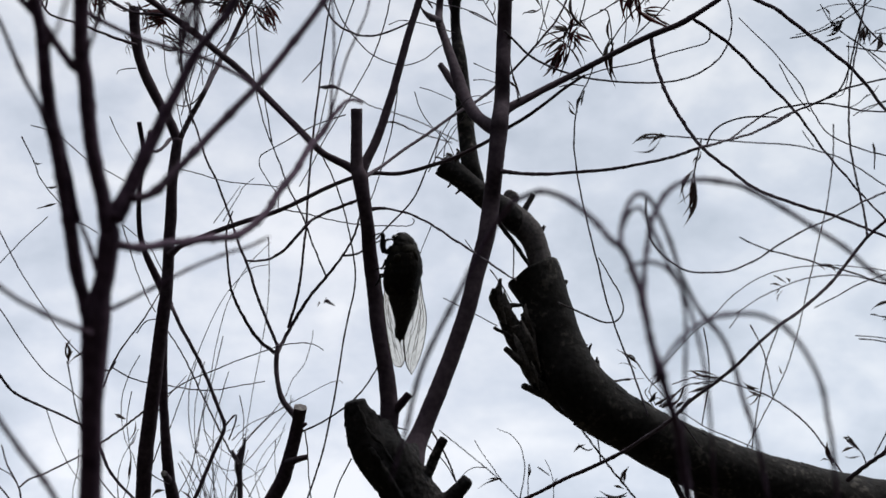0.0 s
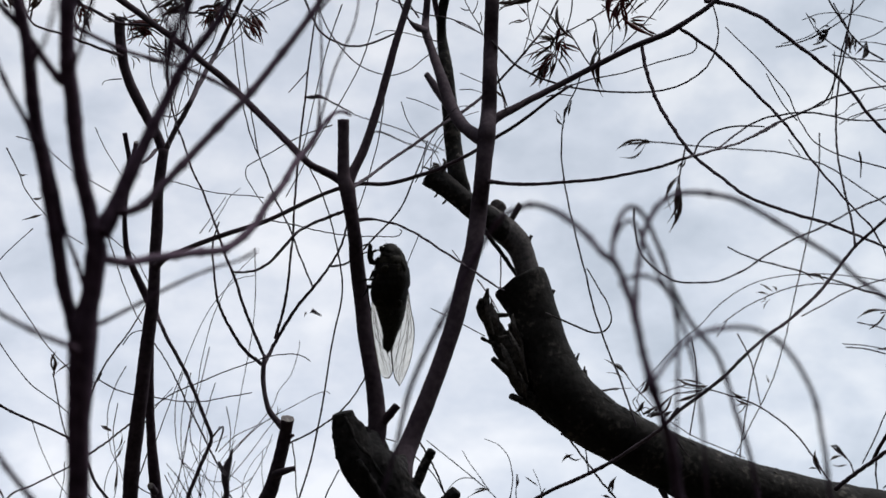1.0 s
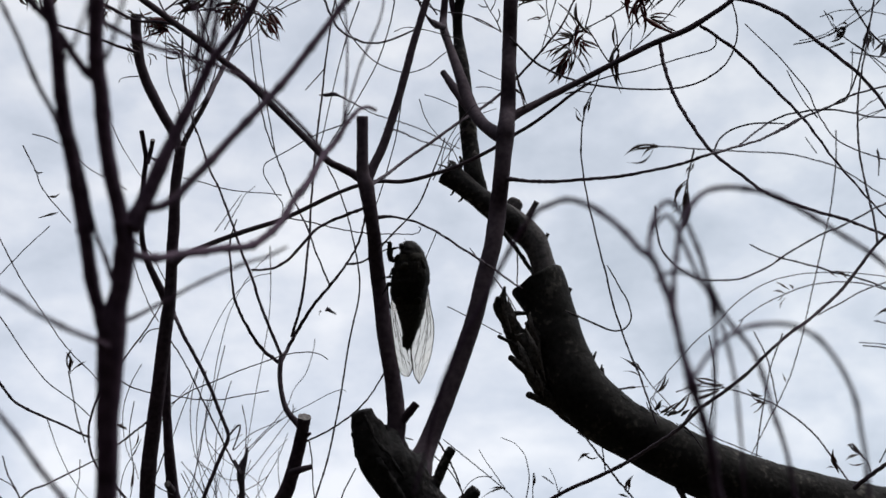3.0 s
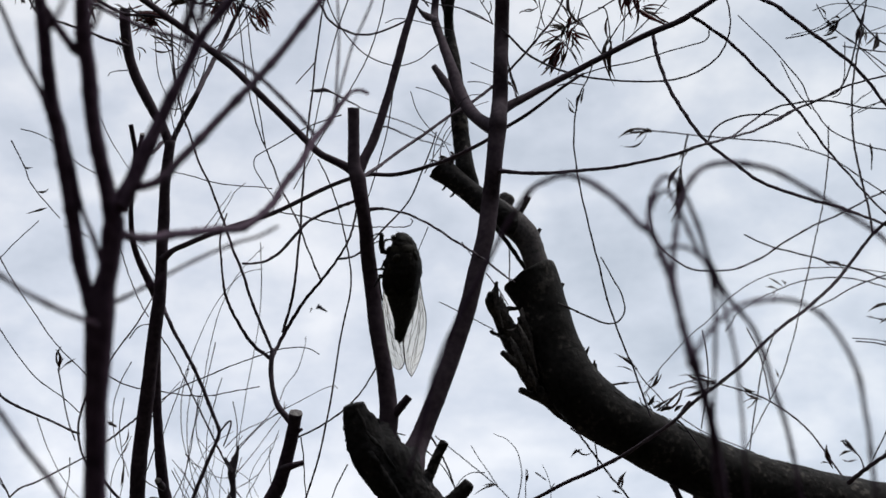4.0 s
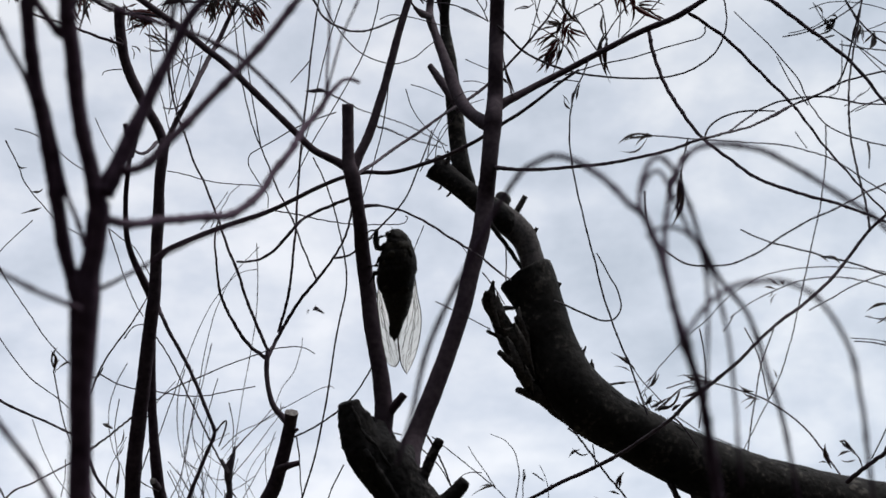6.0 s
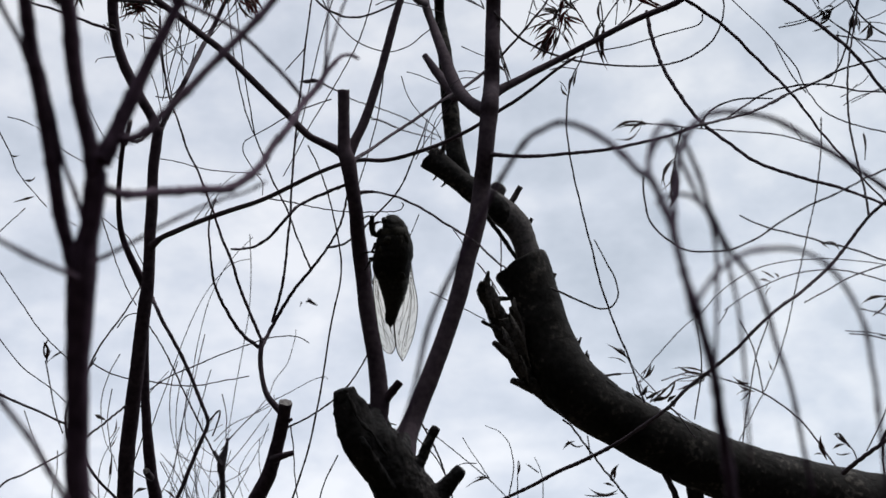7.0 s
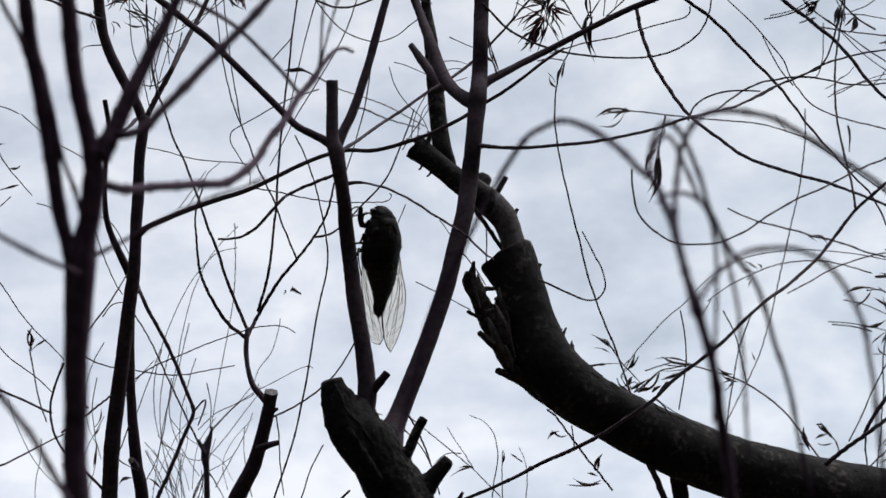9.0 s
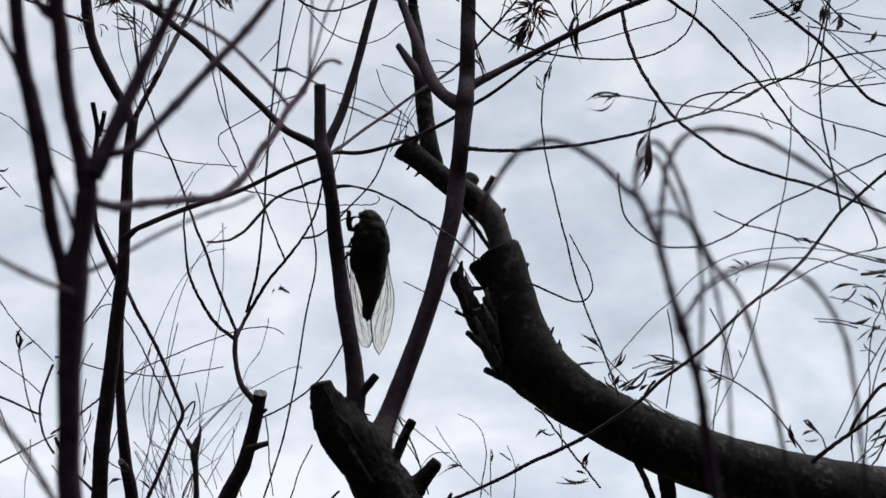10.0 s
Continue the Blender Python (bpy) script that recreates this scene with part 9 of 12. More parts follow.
    tube(tree, 'splinter', BARK_DARK, [(0.1262, 0.9705, 1.8913, 0.52), (0.1283, 0.9695, 1.8939, 1.21), (0.1296, 0.9685, 1.8964, 0.35)])
    tube(tree, 'splinter', BARK_DARK, [(0.1421, 0.9719, 1.8881, 0.52), (0.1441, 0.9711, 1.8900, 1.04), (0.1469, 0.9705, 1.8913, 0.35)])
    lobe(tree, SNAG, [(0.0544, 0.9754, 1.9087, 2.79), (0.0641, 0.9788, 1.9003, 4.18), (0.0760, 0.9921, 1.8941, 4.58), (0.0866, 0.9955, 1.8856, 3.17)])
    tube(tree, 'twig', BARK_PALE, [(0.1246, 0.9728, 1.8913, 0.27), (0.1274, 0.9714, 1.8944, 0.27), (0.1260, 0.9699, 1.8983, 0.27)])
    tube(tree, 'twig', BARK_PALE, [(0.1321, 0.9733, 1.8893, 0.27), (0.1342, 0.9720, 1.8924, 0.27), (0.1315, 0.9713, 1.8944, 0.27), (0.1287, 0.9719, 1.8932, 0.27)])
    tube(tree, 'twig', BARK_PALE, [(0.1267, 0.9730, 1.8907, 0.27), (0.1226, 0.9721, 1.8933, 0.27), (0.1212, 0.9708, 1.8965, 0.27)])
    tube(tree, 'twig', BARK_PALE, [(0.1301, 0.9731, 1.8900, 0.27), (0.1281, 0.9712, 1.8951, 0.27), (0.1308, 0.9701, 1.8976, 0.27)])
    tube(tree, 'twig', BARK_PALE, [(0.1287, 0.9734, 1.8893, 0.27), (0.1257, 0.9717, 1.8938, 0.27), (0.1236, 0.9703, 1.8977, 0.27), (0.1254, 0.9692, 1.9002, 0.27)])
    tube(tree, 'stub', BARK_DARK, [(0.0081, 0.9769, 2.0570, 0.59), (0.0048, 0.9760, 2.0594, 0.44), (0.0007, 0.9757, 2.0601, 0.33)])
    tube(tree, 'stub', BARK_DARK, [(0.0022, 0.9783, 2.0536, 0.96), (0.0011, 0.9768, 2.0574, 0.74), (0.0037, 0.9757, 2.0601, 0.48)])
    tube(tree, 'stub', BARK_DARK, [(0.0048, 0.9783, 2.0536, 0.81), (-0.0004, 0.9767, 2.0577, 0.59), (-0.0052, 0.9761, 2.0591, 0.40)])
    tube(tree, 'stub', BARK_DARK, [(0.0059, 0.9789, 2.0523, 1.84), (0.0081, 0.9771, 2.0567, 1.47), (0.0099, 0.9754, 2.0608, 1.33), (0.0103, 0.9749, 2.0622, 1.03)])
    blade(tree, WOOD_TORN, [(0.0368, 0.9344, 1.9514, 0.34), (0.0375, 0.9358, 1.9454, 1.70), (0.0395, 0.9371, 1.9393, 2.38), (0.0405, 0.9398, 1.9353, 1.02)], 0.50)
    blade(tree, WOOD_TORN, [(0.0341, 0.9343, 1.9543, 0.68), (0.0338, 0.9366, 1.9486, 1.37), (0.0355, 0.9397, 1.9410, 1.37), (0.0382, 0.9433, 1.9321, 0.68)], 0.50)
    blade(tree, WOOD_TORN, [(0.0505, 0.9509, 1.9480, 0.35), (0.0504, 0.9515, 1.9438, 1.73), (0.0518, 0.9526, 1.9383, 1.38), (0.0553, 0.9567, 1.9310, 1.04), (0.0574, 0.9618, 1.9211, 0.35)], 0.50)
    blade(tree, WOOD_TORN, [(0.0474, 0.9488, 1.9370, 0.34), (0.0500, 0.9483, 1.9303, 1.37), (0.0538, 0.9502, 1.9230, 1.71), (0.0570, 0.9557, 1.9147, 1.03), (0.0595, 0.9610, 1.9070, 0.34)], 0.50)
    blade(tree, WOOD_TORN, [(0.0407, 0.9457, 1.9315, 0.34), (0.0430, 0.9439, 1.9305, 1.02), (0.0461, 0.9435, 1.9315, 0.34)], 0.40)
    blade(tree, WOOD_TORN, [(0.0425, 0.9482, 1.9280, 0.68), (0.0458, 0.9481, 1.9201, 2.05), (0.0505, 0.9522, 1.9100, 2.05), (0.0556, 0.9614, 1.9007, 0.69)], 0.50)
    blade(tree, WOOD_TORN, [(0.0533, 0.9527, 1.9115, 0.34), (0.0561, 0.9555, 1.9046, 1.37), (0.0584, 0.9639, 1.8972, 0.34)], 0.50)


def grow_far(tree):
    tube(tree, 'stem', BARK_THIN, [(-0.1449, 1.1774, 1.8292, 2.41), (-0.1445, 1.1668, 1.8553, 2.21), (-0.1445, 1.1579, 1.8773, 2.01), (-0.1449, 1.1526, 1.8903, 2.09), (-0.1457, 1.1503, 1.8963, 2.66), (-0.1449, 1.1476, 1.9030, 3.06), (-0.1425, 1.1451, 1.9090, 1.77), (-0.1408, 1.1421, 1.9165, 0.80)])
    tube(tree, 'twig', BARK_THIN, [(-0.1453, 1.1504, 1.8960, 0.81), (-0.1495, 1.1558, 1.9048, 0.65), (-0.1523, 1.1532, 1.9091, 0.50)])
    tube(tree, 'twig', BARK_THIN, [(-0.1441, 1.1534, 1.8885, 0.49), (-0.1379, 1.1701, 1.8802, 0.37), (-0.1320, 1.1766, 1.8693, 0.24)])
    tube(tree, 'twig', BARK_THIN, [(-0.1408, 1.1425, 1.9153, 0.36), (-0.1329, 1.1603, 1.9312, 0.35), (-0.1254, 1.1787, 1.9469, 0.34), (-0.1193, 1.1972, 1.9634, 0.33), (-0.1154, 1.2150, 1.9828, 0.32), (-0.1068, 1.2160, 1.9964, 0.30), (-0.1012, 1.2095, 2.0125, 0.27), (-0.1003, 1.2066, 2.0197, 0.26)])
    tube(tree, 'twig', BARK_THIN, [(-0.1306, 1.0218, 1.8739, 0.32), (-0.1183, 1.0099, 1.8846, 0.30), (-0.1041, 0.9984, 1.8938, 0.27), (-0.0857, 0.9869, 1.9006, 0.24), (-0.0712, 0.9781, 1.9052, 0.22), (-0.0640, 0.9745, 1.9063, 0.21), (-0.0619, 0.9740, 1.9047, 0.21)])
    tube(tree, 'twig', BARK_THIN, [(-0.1523, 1.1563, 1.9183, 0.37), (-0.1405, 1.1560, 1.9300, 0.33), (-0.1267, 1.1574, 1.9376, 0.30), (-0.1148, 1.1601, 1.9448, 0.27), (-0.1092, 1.1628, 1.9521, 0.25)])
    tube(tree, 'twig', BARK_THIN, [(-0.1424, 1.1496, 1.8978, 0.36), (-0.1344, 1.1795, 1.9205, 0.34), (-0.1244, 1.1968, 1.9425, 0.30), (-0.1137, 1.1786, 1.9503, 0.27), (-0.1112, 1.1621, 1.9540, 0.25)])
    tube(tree, 'twig', BARK_THIN, [(-0.0991, 1.0070, 1.8340, 0.32), (-0.1026, 1.0005, 1.8502, 0.27), (-0.1040, 0.9953, 1.8632, 0.23), (-0.1034, 0.9913, 1.8729, 0.22)])
    tube(tree, 'twig', BARK_THIN, [(-0.1397, 1.1686, 1.8798, 0.37), (-0.1301, 1.1663, 1.8980, 0.32), (-0.1202, 1.1623, 1.9158, 0.28), (-0.1141, 1.1573, 1.9312, 0.25)])
    tube(tree, 'twig', BARK_THIN, [(-0.1571, 1.1802, 1.8743, 0.37), (-0.1489, 1.1737, 1.8894, 0.32), (-0.1365, 1.1698, 1.8968, 0.27), (-0.1281, 1.1659, 1.9020, 0.24)])
    t = tube(tree, 'twig', BARK_THIN, [(-0.2122, 1.1017, 1.9652, 0.36), (-0.2193, 1.1065, 1.9536, 0.34), (-0.2245, 1.1124, 1.9389, 0.32), (-0.2252, 1.1183, 1.9241, 0.29), (-0.2225, 1.1242, 1.9094, 0.27), (-0.2173, 1.1280, 1.9003, 0.25), (-0.2146, 1.1317, 1.8911, 0.24)])
    leaf(t, (-0.2225, 1.1186, 1.9234), (-0.2286, 1.1106, 1.9248), 3.21)
    leaf(t, (-0.2193, 1.1258, 1.9059), (-0.2146, 1.1227, 1.9131), 1.42)
    t = tube(tree, 'twig', BARK_THIN, [(-0.1854, 0.9446, 1.8902, 0.31), (-0.1881, 0.9506, 1.8755, 0.28), (-0.1871, 0.9556, 1.8630, 0.26), (-0.1857, 0.9606, 1.8506, 0.24), (-0.1878, 0.9656, 1.8381, 0.23), (-0.1925, 0.9707, 1.8256, 0.21)])
    leaf(t, (-0.1857, 0.9588, 1.8553), (-0.1867, 0.9586, 1.8397), 1.82)
    leaf(t, (-0.1871, 0.9556, 1.8630), (-0.1831, 0.9512, 1.8740), 1.21)
    tube(tree, 'twig', BARK_THIN, [(-0.1932, 0.9695, 1.8287, 0.31), (-0.1925, 0.9581, 1.8397, 0.27), (-0.1891, 0.9484, 1.8491, 0.24), (-0.1835, 0.9446, 1.8584, 0.23), (-0.1792, 0.9415, 1.8660, 0.20)])
    tube(tree, 'twig', BARK_THIN, [(-0.1770, 1.1315, 1.9700, 0.37), (-0.1815, 1.1376, 1.9550, 0.35), (-0.1827, 1.1437, 1.9399, 0.33), (-0.1818, 1.1497, 1.9248, 0.31), (-0.1767, 1.1536, 1.9092, 0.29), (-0.1674, 1.1533, 1.9029, 0.28), (-0.1549, 1.1532, 1.8959, 0.26), (-0.1424, 1.1504, 1.8960, 0.24)])
    tube(tree, 'twig', BARK_THIN, [(-0.1685, 1.1131, 1.9639, 0.36), (-0.1733, 1.1205, 1.9455, 0.33), (-0.1757, 1.1280, 1.9270, 0.32), (-0.1749, 1.1355, 1.9085, 0.29), (-0.1713, 1.1429, 1.8900, 0.27), (-0.1653, 1.1504, 1.8714, 0.24)])
    tube(tree, 'twig', BARK_THIN, [(-0.1407, 1.0372, 1.9322, 0.33), (-0.1455, 1.0429, 1.9177, 0.32), (-0.1500, 1.0499, 1.9005, 0.30), (-0.1514, 1.0569, 1.8833, 0.27), (-0.1507, 1.0638, 1.8661, 0.25), (-0.1500, 1.0708, 1.8488, 0.23)])
    tube(tree, 'twig', BARK_THIN, [(-0.1692, 1.1302, 1.9485, 0.36), (-0.1711, 1.1397, 1.9303, 0.33), (-0.1673, 1.1493, 1.9122, 0.30), (-0.1581, 1.1528, 1.8966, 0.27), (-0.1497, 1.1549, 1.8847, 0.24)])
    tube(tree, 'twig', BARK_THIN, [(-0.1826, 1.1130, 1.8665, 0.35), (-0.1727, 1.1005, 1.8800, 0.33), (-0.1666, 1.0870, 1.8953, 0.32), (-0.1618, 1.0718, 1.9126, 0.31), (-0.1561, 1.0567, 1.9298, 0.29), (-0.1513, 1.0417, 1.9466, 0.27), (-0.1467, 1.0294, 1.9601, 0.26), (-0.1415, 1.0185, 1.9720, 0.26), (-0.1341, 1.0073, 1.9836, 0.24), (-0.1241, 0.9964, 1.9942, 0.23), (-0.1114, 0.9862, 2.0028, 0.23)])
    tube(tree, 'twig', BARK_THIN, [(-0.1800, 1.0535, 1.8977, 0.33), (-0.1732, 1.0405, 1.9093, 0.32), (-0.1664, 1.0275, 1.9206, 0.31), (-0.1599, 1.0147, 1.9319, 0.29), (-0.1533, 1.0020, 1.9428, 0.27), (-0.1457, 0.9891, 1.9536, 0.25), (-0.1347, 0.9742, 1.9652, 0.24), (-0.1212, 0.9608, 1.9741, 0.23), (-0.1078, 0.9532, 1.9749, 0.22)])
    tube(tree, 'twig', BARK_THIN, [(-0.1570, 1.1182, 1.9848, 0.37), (-0.1633, 1.1118, 1.9428, 0.32), (-0.1688, 1.1064, 1.9126, 0.29), (-0.1711, 1.1013, 1.8833, 0.26), (-0.1725, 1.0959, 1.8548, 0.23)])
    tube(tree, 'twig', BARK_THIN, [(-0.1532, 0.8857, 1.8708, 0.38), (-0.1422, 0.8771, 1.8750, 0.36), (-0.1253, 0.8660, 1.8784, 0.35), (-0.1088, 0.8559, 1.8815, 0.32), (-0.0964, 0.8540, 1.8854, 0.32), (-0.0857, 0.8532, 1.8887, 0.30), (-0.0747, 0.8504, 1.8887, 0.29), (-0.0684, 0.8477, 1.8862, 0.28), (-0.0645, 0.8463, 1.8832, 0.27)])
    tube(tree, 'twig', BARK_THIN, [(-0.1319, 1.1548, 2.0762, 0.38), (-0.1315, 1.1613, 2.0604, 0.37), (-0.1315, 1.1676, 2.0446, 0.36), (-0.1327, 1.1756, 2.0248, 0.34), (-0.1362, 1.1836, 2.0050, 0.32), (-0.1404, 1.1916, 1.9852, 0.32), (-0.1443, 1.1996, 1.9654, 0.29), (-0.1486, 1.2092, 1.9416, 0.27), (-0.1502, 1.2140, 1.9298, 0.26)])
    tube(tree, 'twig', BARK_THIN, [(-0.1651, 1.1437, 2.0846, 0.38), (-0.1550, 1.1407, 2.1026, 0.32), (-0.1502, 1.1397, 2.1115, 0.29), (-0.1426, 1.1383, 2.1179, 0.26)])
    tube(tree, 'twig', BARK_THIN, [(-0.1718, 1.1408, 2.0820, 0.38), (-0.1639, 1.1452, 2.0976, 0.33), (-0.1540, 1.1458, 2.1143, 0.26)])
    tube(tree, 'twig', BARK_THIN, [(-0.2800, 0.9359, 2.0029, 0.41), (-0.2710, 0.9336, 1.9888, 0.41), (-0.2597, 0.9307, 1.9690, 0.39), (-0.2489, 0.9277, 1.9522, 0.37), (-0.2372, 0.9245, 1.9358, 0.35), (-0.2268, 0.9214, 1.9212, 0.33), (-0.2178, 0.9193, 1.9107, 0.32), (-0.2092, 0.9188, 1.9025, 0.32), (-0.1997, 0.9181, 1.8926, 0.30)])
    tube(tree, 'twig', BARK_THIN, [(-0.2607, 0.8890, 1.9315, 0.39), (-0.2522, 0.8854, 1.9210, 0.37), (-0.2403, 0.8800, 1.9044, 0.35), (-0.2312, 0.8757, 1.8923, 0.33), (-0.2208, 0.8709, 1.8799, 0.32), (-0.2122, 0.8715, 1.8735, 0.31), (-0.2073, 0.8874, 1.8723, 0.30), (-0.2036, 0.9041, 1.8707, 0.30), (-0.2052, 0.9240, 1.8739, 0.30)])
    tube(tree, 'twig', BARK_THIN, [(-0.2549, 0.8705, 1.8913, 0.81), (-0.2486, 0.8741, 1.8825, 0.79), (-0.2455, 0.8758, 1.8782, 0.78), (-0.2393, 0.8787, 1.8709, 0.77), (-0.2314, 0.8807, 1.8663, 0.75), (-0.2205, 0.8825, 1.8617, 0.67), (-0.2104, 0.8842, 1.8576, 0.65), (-0.2017, 0.8858, 1.8535, 0.63), (-0.1976, 0.8864, 1.8521, 0.63)])
    t = tube(tree, 'twig', BARK_THIN, [(-0.2495, 0.8826, 2.0284, 0.41), (-0.2450, 0.8836, 2.0204, 0.39), (-0.2412, 0.8843, 2.0133, 0.37), (-0.2380, 0.8855, 2.0047, 0.36), (-0.2332, 0.8879, 1.9978, 0.34), (-0.2258, 0.8907, 1.9896, 0.32), (-0.2198, 0.8928, 1.9832, 0.30)])
    leaf(t, (-0.2397, 0.8844, 2.0116), (-0.2343, 0.8790, 2.0093), 1.49)
    leaf(t, (-0.2391, 0.8844, 2.0116), (-0.2417, 0.8839, 2.0128), 1.20)
    leaf(t, (-0.2326, 0.8879, 1.9978), (-0.2277, 0.8924, 2.0020), 1.80)
    leaf(t, (-0.2272, 0.8910, 1.9890), (-0.2384, 0.8895, 1.9847), 1.80)
    tube(tree, 'twig', BARK_THIN, [(-0.2438, 0.8275, 1.9199, 0.27), (-0.2377, 0.8252, 1.9255, 0.27), (-0.2316, 0.8229, 1.9311, 0.27), (-0.2241, 0.8201, 1.9382, 0.27), (-0.2180, 0.8181, 1.9433, 0.27), (-0.2122, 0.8160, 1.9483, 0.27)])
    t = tube(tree, 'twig', BARK_THIN, [(-0.2588, 1.0846, 1.9547, 0.47), (-0.2572, 1.0874, 1.9474, 0.47), (-0.2552, 1.0919, 1.9367, 0.47), (-0.2521, 1.0977, 1.9222, 0.47), (-0.2475, 1.1028, 1.9096, 0.47)])
    leaf(t, (-0.2584, 1.0846, 1.9547), (-0.2587, 1.0731, 1.9647), 3.15)
    leaf(t, (-0.2588, 1.0839, 1.9565), (-0.2561, 1.0787, 1.9691), 2.45)
    leaf(t, (-0.2576, 1.0853, 1.9529), (-0.2560, 1.0882, 1.9641), 1.40)
    leaf(t, (-0.2467, 1.0820, 1.9612), (-0.2568, 1.0816, 1.9529), 1.75)
    tube(tree, 'twig', BARK_THIN, [(-0.3135, 1.1411, 1.9108, 0.48), (-0.3084, 1.1403, 1.8975, 0.57), (-0.3017, 1.1383, 1.8867, 0.59), (-0.2976, 1.1399, 1.8786, 0.62), (-0.2949, 1.1433, 1.8657, 0.66)])
    tube(tree, 'twig', BARK_THIN, [(-0.3189, 1.1396, 1.8964, 0.36), (-0.3102, 1.1387, 1.8921, 0.36), (-0.3037, 1.1382, 1.8880, 0.36), (-0.2985, 1.1394, 1.8809, 0.36)])
    tube(tree, 'twig', BARK_THIN, [(-0.2736, 1.0461, 1.8564, 0.61), (-0.2633, 1.0280, 1.8571, 0.58), (-0.2476, 1.0062, 1.8560, 0.55), (-0.2309, 0.9809, 1.8551, 0.51), (-0.2118, 0.9514, 1.8540, 0.42), (-0.1977, 0.9275, 1.8519, 0.40)])
    tube(tree, 'twig', BARK_THIN, [(-0.3082, 1.0971, 1.8782, 0.64), (-0.2999, 1.0981, 1.8699, 0.64), (-0.2924, 1.0993, 1.8613, 0.64), (-0.2854, 1.1007, 1.8520, 0.64)])
    tube(tree, 'twig', BARK_THIN, [(-0.2823, 1.1339, 1.9350, 0.37), (-0.2747, 1.1301, 1.9173, 0.33), (-0.2664, 1.1254, 1.9017, 0.31), (-0.2588, 1.1243, 1.8892, 0.29), (-0.2499, 1.1270, 1.8786, 0.26), (-0.2378, 1.1294, 1.8688, 0.23)])
    tube(tree, 'twig', BARK_THIN, [(-0.2541, 1.1211, 1.9025, 0.36), (-0.2541, 1.1227, 1.8888, 0.32), (-0.2565, 1.1261, 1.8757, 0.28), (-0.2573, 1.1314, 1.8630, 0.23)])
    tube(tree, 'twig', BARK_THIN, [(-0.1996, 0.9273, 1.8526, 0.54), (-0.1748, 0.8489, 1.8367, 0.50), (-0.1630, 0.8277, 1.8369, 0.50), (-0.1511, 0.8053, 1.8370, 0.48)])
    tube(tree, 'twig', BARK_THIN, [(-0.1901, 0.8923, 1.8408, 0.93), (-0.1854, 0.8952, 1.8303, 0.86), (-0.1791, 0.8980, 1.8223, 0.81), (-0.1709, 0.9013, 1.8143, 0.76), (-0.1634, 0.9045, 1.8055, 0.63)])
    tube(tree, 'twig', BARK_THIN, [(-0.1989, 0.9305, 1.8354, 0.39), (-0.1929, 0.9323, 1.8283, 0.39), (-0.1860, 0.9366, 1.8209, 0.39)])
    tube(tree, 'twig', BARK_THIN, [(-0.1984, 0.9171, 1.8947, 0.54), (-0.1933, 0.9166, 1.8946, 0.50), (-0.1900, 0.9148, 1.8991, 0.40)])
    tube(tree, 'twig', BARK_THIN, [(-0.1846, 0.8216, 2.0112, 0.28), (-0.1797, 0.8255, 2.0014, 0.25), (-0.1734, 0.8296, 1.9912, 0.22), (-0.1677, 0.8328, 1.9834, 0.20)])
    tube(tree, 'twig', BARK_THIN, [(-0.2237, 0.8676, 2.0222, 0.30), (-0.2149, 0.8695, 2.0147, 0.30), (-0.2055, 0.8714, 2.0072, 0.30), (-0.1956, 0.8761, 2.0030, 0.30), (-0.1862, 0.8808, 1.9989, 0.30)])
    tube(tree, 'twig', BARK_THIN, [(-0.2413, 0.8708, 2.0300, 0.30), (-0.2321, 0.8685, 2.0263, 0.30), (-0.2251, 0.8675, 2.0225, 0.30)])
    tube(tree, 'twig', BARK_THIN, [(-0.2171, 0.8947, 1.9790, 0.30), (-0.2062, 0.8772, 1.9691, 0.30), (-0.1958, 0.8646, 1.9593, 0.29)])
    tube(tree, 'twig', BARK_THIN, [(-0.1855, 0.8809, 1.9710, 0.40), (-0.1778, 0.8702, 1.9519, 0.36), (-0.1692, 0.8575, 1.9299, 0.32), (-0.1609, 0.8465, 1.9124, 0.30), (-0.1552, 0.8398, 1.9027, 0.28)])
    tube(tree, 'twig', BARK_THIN, [(-0.1849, 0.8809, 1.9710, 0.30), (-0.1775, 0.8823, 1.9653, 0.29), (-0.1702, 0.8837, 1.9602, 0.30), (-0.1632, 0.8814, 1.9477, 0.29), (-0.1588, 0.8770, 1.9391, 0.30)])
    tube(tree, 'twig', BARK_THIN, [(-0.1719, 0.8781, 1.9039, 0.38), (-0.1677, 0.8760, 1.9091, 0.34), (-0.1637, 0.8752, 1.9108, 0.32), (-0.1583, 0.8751, 1.9112, 0.29)])
    tube(tree, 'twig', BARK_THIN, [(-0.1455, 0.8279, 1.8279, 0.35), (-0.1492, 0.8317, 1.8184, 0.32), (-0.1513, 0.8339, 1.8130, 0.30), (-0.1455, 0.8355, 1.8090, 0.28), (-0.1411, 0.8364, 1.8068, 0.26)])
    t = tube(tree, 'twig', BARK_THIN, [(-0.1627, 0.8945, 1.8577, 0.29), (-0.1579, 0.8915, 1.8650, 0.26), (-0.1532, 0.8892, 1.8709, 0.23), (-0.1436, 0.8851, 1.8811, 0.20)])
    leaf(t, (-0.1557, 0.9090, 1.8216), (-0.1623, 0.9051, 1.8167), 2.28)
    leaf(t, (-0.1474, 0.9090, 1.8216), (-0.1389, 0.9123, 1.8137), 1.42)
    tube(tree, 'twig', BARK_THIN, [(-0.1536, 0.9351, 1.8439, 0.30), (-0.1493, 0.9428, 1.8359, 0.25), (-0.1454, 0.9547, 1.8252, 0.20)])
